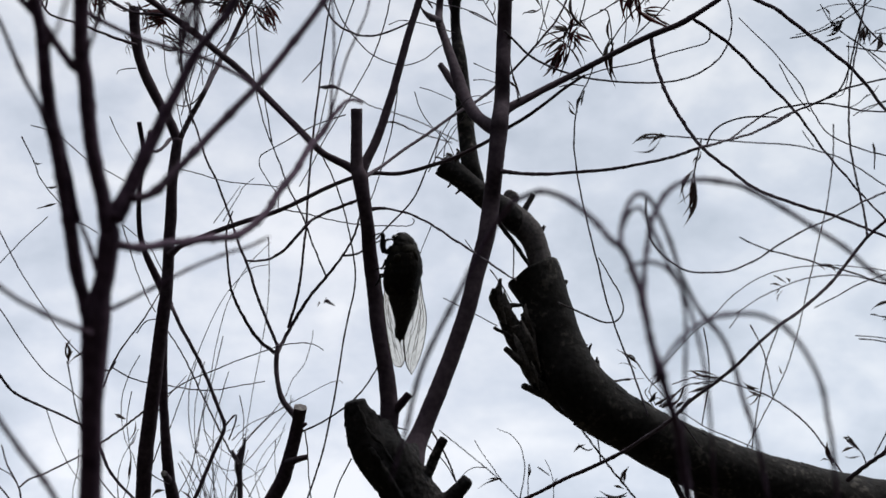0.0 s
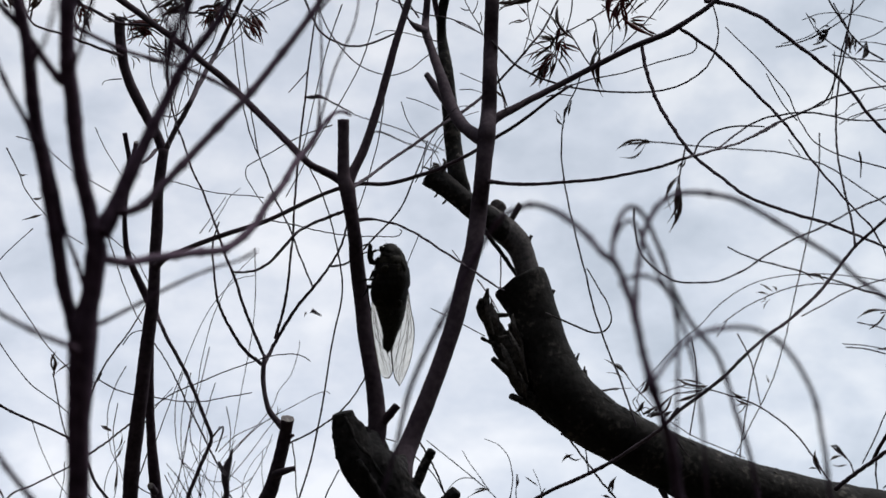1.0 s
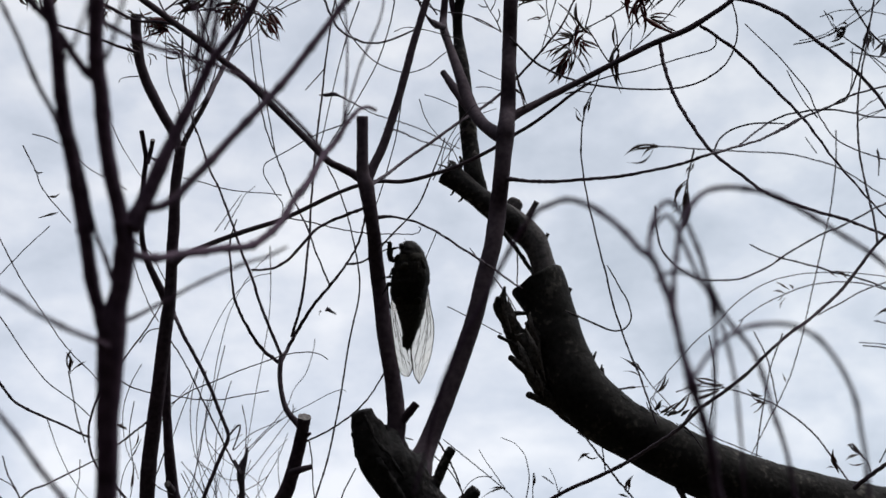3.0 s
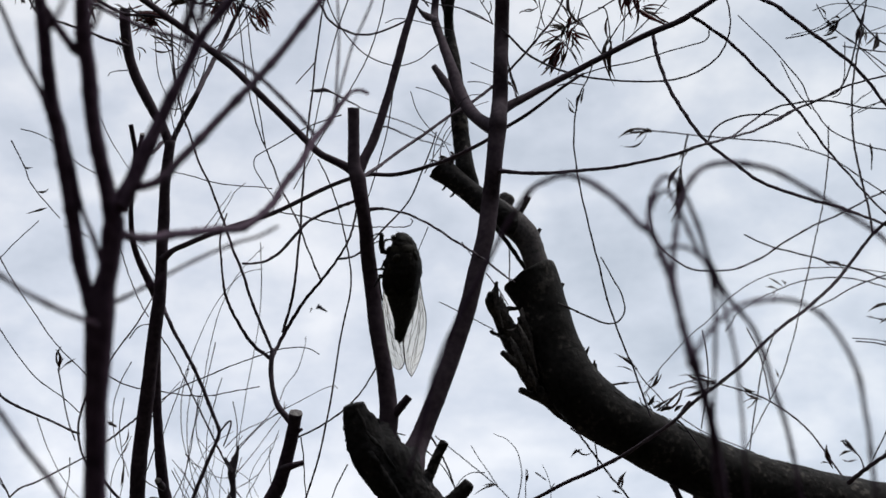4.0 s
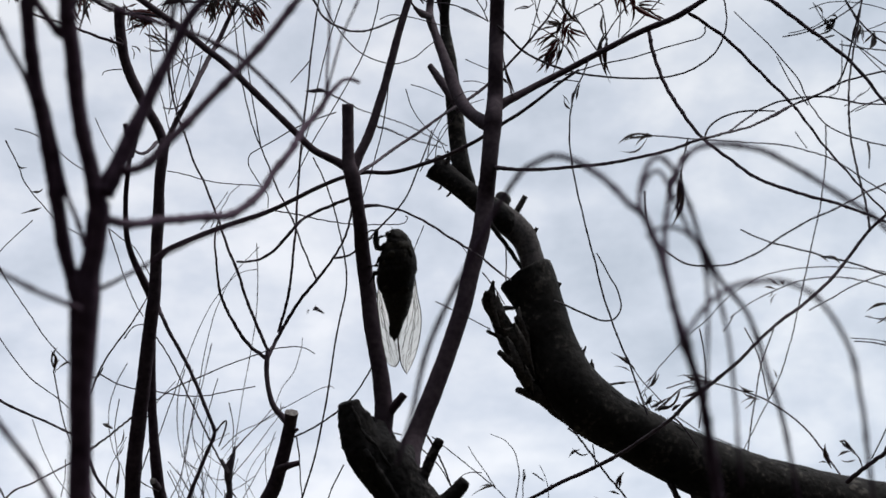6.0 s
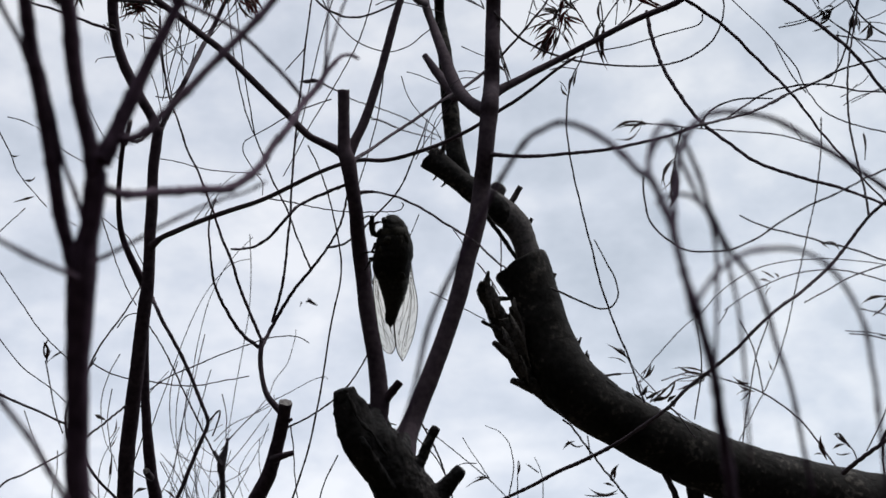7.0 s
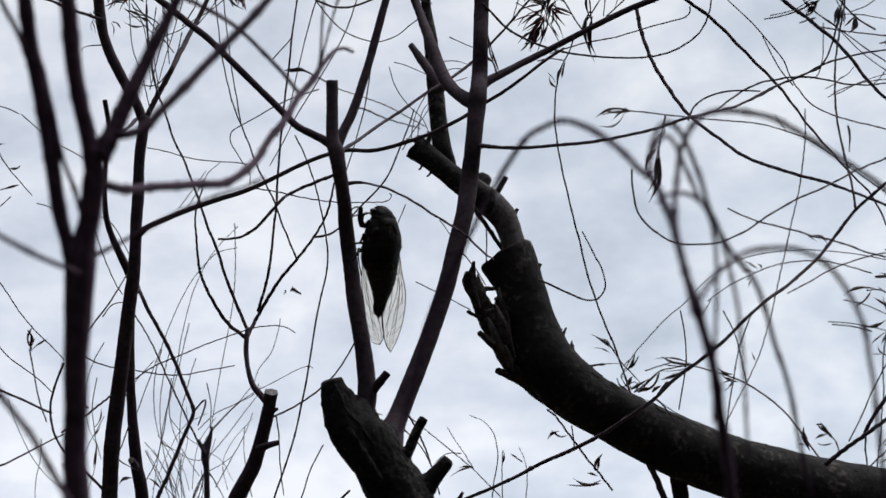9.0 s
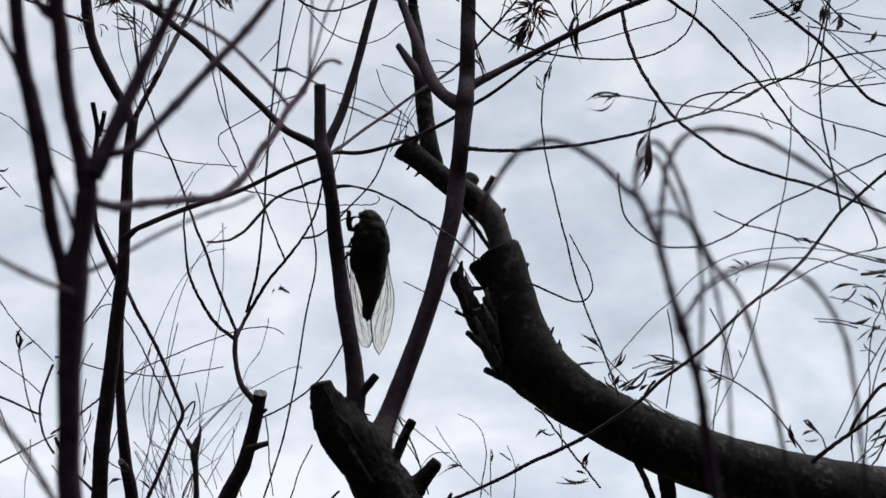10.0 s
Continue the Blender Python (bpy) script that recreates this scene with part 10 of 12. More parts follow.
    t = tube(tree, 'twig', BARK_THIN, [(0.1495, 1.1527, 1.9537, 0.37), (0.1544, 1.1628, 1.9654, 0.38), (0.1620, 1.1717, 1.9779, 0.38), (0.1732, 1.1778, 1.9919, 0.39), (0.1890, 1.1786, 2.0087, 0.39), (0.2050, 1.1823, 2.0227, 0.39), (0.2186, 1.1863, 2.0378, 0.39), (0.2334, 1.1918, 2.0510, 0.40), (0.2472, 1.1713, 2.0529, 0.39), (0.2608, 1.1537, 2.0507, 0.38), (0.2739, 1.1376, 2.0461, 0.38), (0.2867, 1.1221, 2.0404, 0.38), (0.2991, 1.1072, 2.0333, 0.36), (0.3160, 1.0897, 2.0230, 0.36), (0.3354, 1.0707, 2.0098, 0.35)])
    leaf(t, (0.1629, 1.1714, 1.9786), (0.1535, 1.1697, 1.9633), 2.07)
    leaf(t, (0.1597, 1.1681, 1.9741), (0.1514, 1.1710, 1.9672), 1.18)
    t = tube(tree, 'twig', BARK_THIN, [(0.2422, 1.2860, 2.0617, 0.42), (0.2565, 1.2671, 2.0677, 0.44), (0.2719, 1.2494, 2.0708, 0.45), (0.2870, 1.2332, 2.0720, 0.47), (0.3018, 1.2192, 2.0699, 0.48), (0.3163, 1.2064, 2.0651, 0.50), (0.3305, 1.1948, 2.0572, 0.50), (0.3474, 1.1806, 2.0449, 0.52)])
    leaf(t, (0.2773, 1.2478, 2.0746), (0.2648, 1.2382, 2.0772), 2.05)
    leaf(t, (0.2801, 1.2477, 2.0750), (0.2764, 1.2463, 2.0784), 2.05)
    leaf(t, (0.2741, 1.2490, 2.0717), (0.2652, 1.2557, 2.0766), 2.05)
    leaf(t, (0.2719, 1.2494, 2.0708), (0.2665, 1.2473, 2.0652), 1.23)
    leaf(t, (0.2741, 1.2502, 2.0687), (0.2704, 1.2574, 2.0616), 1.23)
    tube(tree, 'twig', BARK_THIN, [(0.2306, 1.2578, 2.0395, 0.41), (0.2356, 1.2551, 2.0458, 0.41), (0.2392, 1.2523, 2.0525, 0.41)])
    tube(tree, 'twig', BARK_THIN, [(0.2868, 1.1995, 2.0358, 0.52), (0.2976, 1.1732, 2.0353, 0.51), (0.3085, 1.1472, 2.0355, 0.50), (0.3270, 1.1282, 2.0367, 0.50), (0.3489, 1.1102, 2.0358, 0.49)])
    tube(tree, 'twig', BARK_THIN, [(0.2739, 1.1345, 2.1555, 0.39), (0.2782, 1.1370, 2.1495, 0.39), (0.2825, 1.1391, 2.1443, 0.39)])
    t = tube(tree, 'twig', BARK_THIN, [(0.2350, 0.9850, 2.1519, 0.46), (0.2473, 0.9841, 2.1541, 0.46), (0.2588, 0.9827, 2.1576, 0.46), (0.2741, 0.9797, 2.1651, 0.46), (0.2875, 0.9761, 2.1739, 0.46), (0.2970, 0.9723, 2.1832, 0.46)])
    leaf(t, (0.2710, 0.9802, 2.1637), (0.2580, 0.9785, 2.1500), 2.76)
    leaf(t, (0.2702, 0.9804, 2.1633), (0.2626, 0.9835, 2.1555), 2.41)
    leaf(t, (0.2718, 0.9801, 2.1640), (0.2672, 0.9860, 2.1674), 1.72)
    leaf(t, (0.2702, 0.9847, 2.1527), (0.2580, 0.9831, 2.1475), 1.72)
    t = tube(tree, 'twig', BARK_THIN, [(0.2557, 0.9764, 2.1732, 0.34), (0.2626, 0.9809, 2.1619, 0.36), (0.2741, 0.9845, 2.1530, 0.38), (0.2894, 0.9884, 2.1434, 0.41), (0.3028, 0.9921, 2.1342, 0.42), (0.3277, 0.9982, 2.1193, 0.46)])
    leaf(t, (0.2618, 0.9798, 2.1647), (0.2549, 0.9711, 2.1684), 1.72)
    tube(tree, 'twig', BARK_THIN, [(0.2733, 0.9870, 2.1470, 0.46), (0.2856, 0.9877, 2.1452, 0.46), (0.3001, 0.9884, 2.1434, 0.46), (0.3277, 0.9895, 2.1406, 0.46)])
    tube(tree, 'twig', BARK_THIN, [(0.2302, 0.8409, 2.1347, 0.51), (0.2324, 0.8450, 2.1247, 0.51), (0.2367, 0.8510, 2.1097, 0.51), (0.2440, 0.8555, 2.0988, 0.51), (0.2507, 0.8593, 2.0894, 0.51), (0.2590, 0.8624, 2.0816, 0.51), (0.2691, 0.8647, 2.0760, 0.51)])
    t = tube(tree, 'twig', BARK_THIN, [(0.2741, 0.9738, 2.1796, 0.46), (0.2817, 0.9788, 2.1672, 0.40), (0.2867, 0.9824, 2.1583, 0.34)])
    leaf(t, (0.2848, 0.9817, 2.1601), (0.2808, 0.9813, 2.1430), 2.41)
    leaf(t, (0.2856, 0.9817, 2.1601), (0.2863, 0.9870, 2.1470), 2.41)
    leaf(t, (0.2863, 0.9824, 2.1583), (0.2911, 0.9923, 2.1517), 1.72)
    tube(tree, 'twig', BARK_THIN, [(0.2779, 1.0048, 2.1034, 0.34), (0.2875, 1.0026, 2.1086, 0.34), (0.3028, 1.0007, 2.1129, 0.34), (0.3200, 0.9999, 2.1150, 0.34)])
    tube(tree, 'twig', BARK_THIN, [(0.2748, 0.9860, 2.1495, 0.34), (0.2748, 0.9910, 2.1370, 0.34), (0.2741, 0.9953, 2.1264, 0.34), (0.2710, 0.9989, 2.1175, 0.34), (0.2664, 0.9999, 2.1150, 0.34)])
    tube(tree, 'twig', BARK_THIN, [(0.2760, 1.0026, 2.1086, 0.34), (0.2817, 1.0014, 2.1115, 0.30), (0.2875, 0.9993, 2.1165, 0.23)])
    t = tube(tree, 'twig', BARK_THIN, [(0.2915, 1.0124, 2.0859, 0.64), (0.2927, 1.0156, 2.0790, 0.48), (0.2927, 1.0203, 2.0706, 0.34)])
    leaf(t, (0.2915, 1.0119, 2.0869), (0.2913, 1.0106, 2.0724), 2.07)
    tube(tree, 'twig', BARK_THIN, [(0.3185, 1.1998, 2.0105, 0.52), (0.3314, 1.1997, 2.0096, 0.52), (0.3487, 1.2012, 2.0055, 0.52)])
    t = tube(tree, 'twig', BARK_THIN, [(-0.1009, 1.3141, 2.0819, 0.48), (-0.0985, 1.3136, 2.0833, 1.77), (-0.0961, 1.3142, 2.0820, 1.37), (-0.0918, 1.3152, 2.0798, 0.64)])
    leaf(t, (-0.1061, 1.3153, 2.0788), (-0.1031, 1.3064, 2.0786), 2.15)
    leaf(t, (-0.0980, 1.3136, 2.0833), (-0.0994, 1.3126, 2.0860), 1.29)
    t = tube(tree, 'twig', BARK_THIN, [(0.3627, 1.2799, 1.9119, 0.53), (0.3661, 1.2679, 1.9407, 0.53), (0.3669, 1.2609, 1.9571, 0.53), (0.3686, 1.2538, 1.9735, 0.53), (0.3680, 1.2451, 1.9942, 0.53), (0.3696, 1.2376, 2.0104, 0.53), (0.3719, 1.2320, 2.0206, 0.53), (0.3763, 1.2272, 2.0288, 0.53), (0.3795, 1.2213, 2.0399, 0.53), (0.3835, 1.2125, 2.0579, 0.53)])
    leaf(t, (0.3737, 1.2259, 2.0316), (0.3573, 1.2149, 2.0380), 2.80)
    leaf(t, (0.3737, 1.2262, 2.0308), (0.3634, 1.2235, 2.0374), 3.20)
    leaf(t, (0.3729, 1.2289, 2.0261), (0.3689, 1.2296, 2.0453), 2.00)
    leaf(t, (0.3694, 1.2345, 2.0163), (0.3567, 1.2343, 2.0064), 2.00)
    leaf(t, (0.3741, 1.2330, 2.0186), (0.3681, 1.2409, 2.0096), 3.20)
    leaf(t, (0.3767, 1.2327, 2.0190), (0.3665, 1.2269, 2.0123), 2.40)
    leaf(t, (0.3707, 1.2354, 2.0143), (0.3663, 1.2381, 2.0077), 2.40)
    leaf(t, (0.3702, 1.2427, 1.9998), (0.3662, 1.2471, 2.0097), 1.60)
    leaf(t, (0.3685, 1.2422, 2.0010), (0.3584, 1.2386, 1.9994), 1.21)
    leaf(t, (0.3747, 1.2440, 1.9966), (0.3687, 1.2452, 2.0044), 1.60)
    t = tube(tree, 'twig', BARK_THIN, [(0.3539, 1.2195, 2.0454, 0.53), (0.3619, 1.2192, 2.0462, 0.53), (0.3694, 1.2199, 2.0441, 0.53), (0.3753, 1.2229, 2.0381, 0.53), (0.3801, 1.2290, 2.0261, 0.53), (0.3848, 1.2367, 2.0100, 0.53)])
    leaf(t, (0.3601, 1.2189, 2.0470), (0.3336, 1.2137, 2.0391), 3.20)
    leaf(t, (0.3574, 1.2198, 2.0446), (0.3446, 1.2243, 2.0335), 2.80)
    leaf(t, (0.3495, 1.2228, 2.0372), (0.3391, 1.2292, 2.0423), 1.20)
    leaf(t, (0.3685, 1.2201, 2.0436), (0.3617, 1.2146, 2.0468), 1.59)
    tube(tree, 'twig', BARK_THIN, [(0.3356, 1.2234, 2.0392, 0.40), (0.3534, 1.2250, 2.0355, 0.40), (0.3667, 1.2272, 2.0302, 0.40), (0.3791, 1.2285, 2.0260, 0.40), (0.3931, 1.2298, 2.0218, 0.40)])
    t = tube(tree, 'twig', BARK_THIN, [(0.3246, 1.2317, 2.0242, 0.40), (0.3450, 1.2322, 2.0226, 0.40), (0.3628, 1.2334, 2.0192, 0.40), (0.3794, 1.2341, 2.0148, 0.40), (0.4022, 1.2353, 2.0096, 0.40)])
    leaf(t, (0.3697, 1.2308, 2.0250), (0.3472, 1.2253, 2.0178), 3.60)
    tube(tree, 'twig', BARK_THIN, [(0.3190, 1.1901, 1.9164, 0.50), (0.3279, 1.1818, 1.9327, 0.50), (0.3337, 1.1750, 1.9458, 0.50), (0.3409, 1.1650, 1.9600, 0.50), (0.3446, 1.1554, 1.9675, 0.50), (0.3519, 1.1440, 1.9793, 0.50)])
    tube(tree, 'twig', BARK_TWIG, [(0.2643, 0.9593, 1.8585, 1.12), (0.2658, 0.9474, 1.8632, 1.10), (0.2690, 0.9319, 1.8691, 1.06), (0.2726, 0.9188, 1.8731, 1.03), (0.2778, 0.9114, 1.8732, 1.02), (0.2890, 0.8975, 1.8701, 0.98), (0.3067, 0.8760, 1.8610, 0.92)])
    tube(tree, 'twig', BARK_THIN, [(0.2823, 1.0190, 1.8753, 0.59), (0.2811, 1.0194, 1.8630, 0.54), (0.2806, 1.0181, 1.8481, 0.42)])
    t = tube(tree, 'twig', BARK_TWIG, [(0.3263, 1.1034, 2.0123, 0.80), (0.3320, 1.0885, 2.0081, 0.82), (0.3390, 1.0724, 2.0034, 0.85), (0.3570, 1.0553, 1.9985, 1.00)])
    leaf(t, (0.3372, 1.0766, 2.0049), (0.3156, 1.0715, 1.9992), 3.18)
    leaf(t, (0.3371, 1.0797, 2.0035), (0.3214, 1.0787, 2.0057), 2.13)
    leaf(t, (0.3378, 1.0722, 2.0099), (0.3240, 1.0772, 2.0160), 2.47)
    leaf(t, (0.3384, 1.0787, 1.9998), (0.3260, 1.0755, 1.9986), 2.47)
    leaf(t, (0.3423, 1.0710, 2.0011), (0.3315, 1.0774, 1.9943), 2.82)
    t = tube(tree, 'twig', BARK_THIN, [(0.3295, 1.1789, 1.8949, 0.50), (0.3415, 1.1731, 1.9060, 0.50), (0.3473, 1.1672, 1.9171, 0.50), (0.3517, 1.1626, 1.9242, 0.49), (0.3606, 1.1569, 1.9341, 0.49)])
    leaf(t, (0.3509, 1.1631, 1.9236), (0.3358, 1.1613, 1.9088), 3.32)
    leaf(t, (0.3480, 1.1667, 1.9178), (0.3361, 1.1711, 1.9072), 2.58)
    leaf(t, (0.3523, 1.1692, 1.9126), (0.3403, 1.1781, 1.9099), 2.96)
    leaf(t, (0.3507, 1.1713, 1.9089), (0.3399, 1.1695, 1.9034), 2.22)
    leaf(t, (0.3484, 1.1725, 1.9067), (0.3354, 1.1802, 1.8973), 1.85)
    leaf(t, (0.3517, 1.1623, 1.9250), (0.3391, 1.1562, 1.9208), 1.84)
    leaf(t, (0.3552, 1.1661, 1.9176), (0.3471, 1.1708, 1.9062), 2.96)
    tube(tree, 'twig', BARK_THIN, [(0.3345, 1.1779, 1.8862, 0.68), (0.3434, 1.1734, 1.8964, 0.68), (0.3490, 1.1687, 1.9066, 0.68), (0.3586, 1.1613, 1.9227, 0.68)])
    t = tube(tree, 'twig', BARK_THIN, [(0.3602, 1.2223, 1.9597, 0.52), (0.3630, 1.2169, 1.9716, 0.52), (0.3671, 1.2112, 1.9834, 0.52), (0.3737, 1.2052, 1.9950, 0.52)])
    leaf(t, (0.3729, 1.2141, 1.9775), (0.3641, 1.2084, 1.9713), 2.34)
    tube(tree, 'twig', BARK_THIN, [(0.2879, 0.9837, 2.1551, 0.34), (0.3009, 0.9838, 2.1548, 0.34), (0.3192, 0.9850, 2.1519, 0.34), (0.3468, 0.9858, 2.1498, 0.34)])
    t = tube(tree, 'twig', BARK_THIN, [(0.2924, 0.9832, 2.1562, 0.34), (0.3028, 0.9818, 2.1597, 0.34), (0.3104, 0.9798, 2.1647, 0.34), (0.3162, 0.9769, 2.1718, 0.34)])
    leaf(t, (0.2963, 0.9835, 2.1555), (0.2896, 0.9828, 2.1395), 3.10)
    leaf(t, (0.2970, 0.9838, 2.1548), (0.2886, 0.9870, 2.1470), 1.72)
    leaf(t, (0.2955, 0.9841, 2.1541), (0.2950, 0.9938, 2.1481), 2.07)
    t = tube(tree, 'twig', BARK_THIN, [(0.2618, 0.9798, 2.1647, 0.34), (0.2702, 0.9834, 2.1558, 0.34), (0.2817, 0.9863, 2.1487, 0.34), (0.2894, 0.9891, 2.1416, 0.34), (0.3009, 0.9934, 2.1310, 0.34), (0.3192, 0.9984, 2.1186, 0.34), (0.3391, 1.0035, 2.1062, 0.34)])
    leaf(t, (0.3215, 0.9878, 2.1448), (0.3097, 0.9852, 2.1335), 2.76)
    leaf(t, (0.3215, 0.9881, 2.1441), (0.3162, 0.9918, 2.1349), 2.07)
    tube(tree, 'twig', BARK_THIN, [(0.2833, 1.0040, 2.1052, 0.34), (0.2932, 1.0021, 2.1097, 0.32), (0.3009, 1.0007, 2.1133, 0.31), (0.3192, 0.9985, 2.1186, 0.27), (0.3391, 0.9968, 2.1228, 0.23)])
    tube(tree, 'twig', BARK_THIN, [(0.2848, 1.0002, 2.1143, 0.34), (0.2913, 0.9987, 2.1179, 0.28), (0.2951, 0.9970, 2.1221, 0.23)])
    tube(tree, 'twig', BARK_THIN, [(0.3085, 1.0013, 2.1115, 0.34), (0.3131, 0.9996, 2.1157, 0.31), (0.3169, 0.9973, 2.1214, 0.26), (0.3192, 0.9953, 2.1264, 0.23)])
    t = tube(tree, 'twig', BARK_THIN, [(0.2389, 0.9841, 2.1541, 0.34), (0.2492, 0.9832, 2.1562, 0.32), (0.2588, 0.9819, 2.1594, 0.30), (0.2702, 0.9791, 2.1665, 0.27), (0.2817, 0.9755, 2.1754, 0.23)])
    leaf(t, (0.2702, 0.9847, 2.1527), (0.2565, 0.9831, 2.1475), 1.38)
    tube(tree, 'twig', BARK_THIN, [(-0.1527, 1.1371, 1.8425, 0.35), (-0.1504, 1.1365, 1.8542, 0.32), (-0.1438, 1.1289, 1.8652, 0.28), (-0.1432, 1.1125, 1.8779, 0.23)])
    tube(tree, 'twig', BARK_THIN, [(-0.1511, 1.1371, 1.8425, 0.35), (-0.1479, 1.1267, 1.8520, 0.32), (-0.1410, 1.1062, 1.8704, 0.29), (-0.1312, 1.0822, 1.8912, 0.23)])
    tube(tree, 'twig', BARK_THIN, [(-0.1480, 1.1371, 1.8425, 0.35), (-0.1496, 1.1399, 1.8549, 0.32), (-0.1510, 1.1342, 1.8648, 0.29), (-0.1424, 1.1133, 1.8752, 0.23)])
    tube(tree, 'twig', BARK_THIN, [(-0.1550, 1.1371, 1.8425, 0.35), (-0.1576, 1.1374, 1.8544, 0.32), (-0.1611, 1.1279, 1.8685, 0.29), (-0.1671, 1.1087, 1.8841, 0.23)])
    tube(tree, 'twig', BARK_THIN, [(-0.1671, 1.1731, 1.8502, 0.37), (-0.1671, 1.1621, 1.8599, 0.34), (-0.1678, 1.1458, 1.8764, 0.30), (-0.1780, 1.1264, 1.8958, 0.23)])
    tube(tree, 'twig', BARK_THIN, [(-0.1507, 1.1371, 1.8425, 0.35), (-0.1556, 1.1401, 1.8550, 0.32), (-0.1637, 1.1314, 1.8657, 0.28), (-0.1663, 1.1107, 1.8774, 0.23)])
    tube(tree, 'twig', BARK_THIN, [(-0.1530, 1.1371, 1.8425, 0.35), (-0.1591, 1.1656, 1.8607, 0.34), (-0.1665, 1.1838, 1.8898, 0.31), (-0.1804, 1.1720, 1.9163, 0.24)])
    tube(tree, 'twig', BARK_THIN, [(-0.1639, 1.1731, 1.8502, 0.37), (-0.1639, 1.1596, 1.8593, 0.33), (-0.1653, 1.1487, 1.8673, 0.30), (-0.1749, 1.1310, 1.8773, 0.23)])
    tube(tree, 'twig', BARK_THIN, [(-0.1627, 1.1731, 1.8502, 0.37), (-0.1586, 1.1616, 1.8598, 0.33), (-0.1493, 1.1458, 1.8727, 0.29), (-0.1408, 1.1275, 1.8889, 0.23)])
    tube(tree, 'twig', BARK_THIN, [(-0.1639, 1.1731, 1.8502, 0.37), (-0.1590, 1.1619, 1.8599, 0.33), (-0.1477, 1.1465, 1.8709, 0.29), (-0.1430, 1.1286, 1.8851, 0.23)])
    tube(tree, 'twig', BARK_THIN, [(-0.1487, 1.1371, 1.8425, 0.35), (-0.1531, 1.1447, 1.8560, 0.33), (-0.1600, 1.1394, 1.8737, 0.29), (-0.1611, 1.1247, 1.8934, 0.23)])
    tube(tree, 'twig', BARK_THIN, [(-0.1647, 1.1731, 1.8502, 0.37), (-0.1671, 1.1631, 1.8601, 0.34), (-0.1726, 1.1467, 1.8763, 0.30), (-0.1828, 1.1266, 1.8955, 0.23)])
    tube(tree, 'twig', BARK_THIN, [(-0.1671, 1.1731, 1.8502, 0.37), (-0.1657, 1.1617, 1.8598, 0.34), (-0.1640, 1.1445, 1.8753, 0.30), (-0.1576, 1.1245, 1.8937, 0.23)])
    tube(tree, 'twig', BARK_THIN, [(-0.1997, 0.9188, 1.8908, 0.66), (-0.2022, 0.9206, 1.8846, 0.66), (-0.2050, 0.9230, 1.8771, 0.66), (-0.2068, 0.9252, 1.8699, 0.66), (-0.2068, 0.9264, 1.8635, 0.66), (-0.2051, 0.9273, 1.8552, 0.66), (-0.2020, 0.9279, 1.8480, 0.66), (-0.1977, 0.9283, 1.8415, 0.65)])
    tube(tree, 'twig', BARK_THIN, [(0.2477, 0.9585, 2.1576, 0.31), (0.2620, 0.9567, 2.1617, 0.31), (0.2808, 0.9569, 2.1609, 0.31), (0.3015, 0.9589, 2.1560, 0.31)])
    tube(tree, 'twig', BARK_THIN, [(-0.1262, 1.1218, 1.8667, 0.26), (-0.1305, 1.1250, 1.8854, 0.23), (-0.1245, 1.1289, 1.9026, 0.21), (-0.1116, 1.1326, 1.9200, 0.18)])
    tube(tree, 'twig', BARK_THIN, [(-0.1609, 1.0745, 1.9036, 0.25), (-0.1527, 1.0885, 1.8957, 0.22), (-0.1406, 1.1018, 1.8894, 0.21), (-0.1301, 1.1145, 1.8847, 0.18), (-0.1234, 1.1294, 1.8745, 0.17)])
    tube(tree, 'twig', BARK_THIN, [(-0.1425, 1.0628, 1.8526, 0.24), (-0.1423, 1.0663, 1.8705, 0.22), (-0.1399, 1.0705, 1.8869, 0.20), (-0.1305, 1.0745, 1.9036, 0.18)])
    tube(tree, 'twig', BARK_THIN, [(-0.1911, 1.1678, 1.9130, 0.26), (-0.1815, 1.1829, 1.9022, 0.25), (-0.1718, 1.2005, 1.8854, 0.22)])
    tube(tree, 'twig', BARK_THIN, [(-0.1775, 1.1371, 1.9089, 0.26), (-0.1690, 1.1506, 1.9022, 0.24), (-0.1623, 1.1657, 1.8916, 0.22), (-0.1595, 1.1808, 1.8807, 0.19)])
    tube(tree, 'twig', BARK_THIN, [(-0.1605, 1.1218, 1.8667, 0.26), (-0.1568, 1.1235, 1.8890, 0.23), (-0.1554, 1.1274, 1.9063, 0.21), (-0.1576, 1.1296, 1.9274, 0.18)])
    tube(tree, 'twig', BARK_THIN, [(-0.1722, 1.0923, 1.8596, 0.25), (-0.1623, 1.0921, 1.8868, 0.22), (-0.1541, 1.0960, 1.9037, 0.21), (-0.1399, 1.1024, 1.9147, 0.18)])
    tube(tree, 'twig', BARK_THIN, [(-0.1595, 1.0628, 1.8526, 0.24), (-0.1535, 1.0635, 1.8774, 0.22), (-0.1474, 1.0662, 1.8974, 0.20), (-0.1411, 1.0710, 1.9124, 0.18)])
    tube(tree, 'twig', BARK_THIN, [(-0.1453, 1.1501, 1.8979, 1.61), (-0.1472, 1.1398, 1.9022, 1.20), (-0.1492, 1.1383, 1.9059, 0.80)])
    tube(tree, 'twig', BARK_THIN, [(-0.1353, 1.0564, 1.9218, 0.36), (-0.1327, 1.0620, 1.9078, 0.33), (-0.1331, 1.0676, 1.8939, 0.30)])


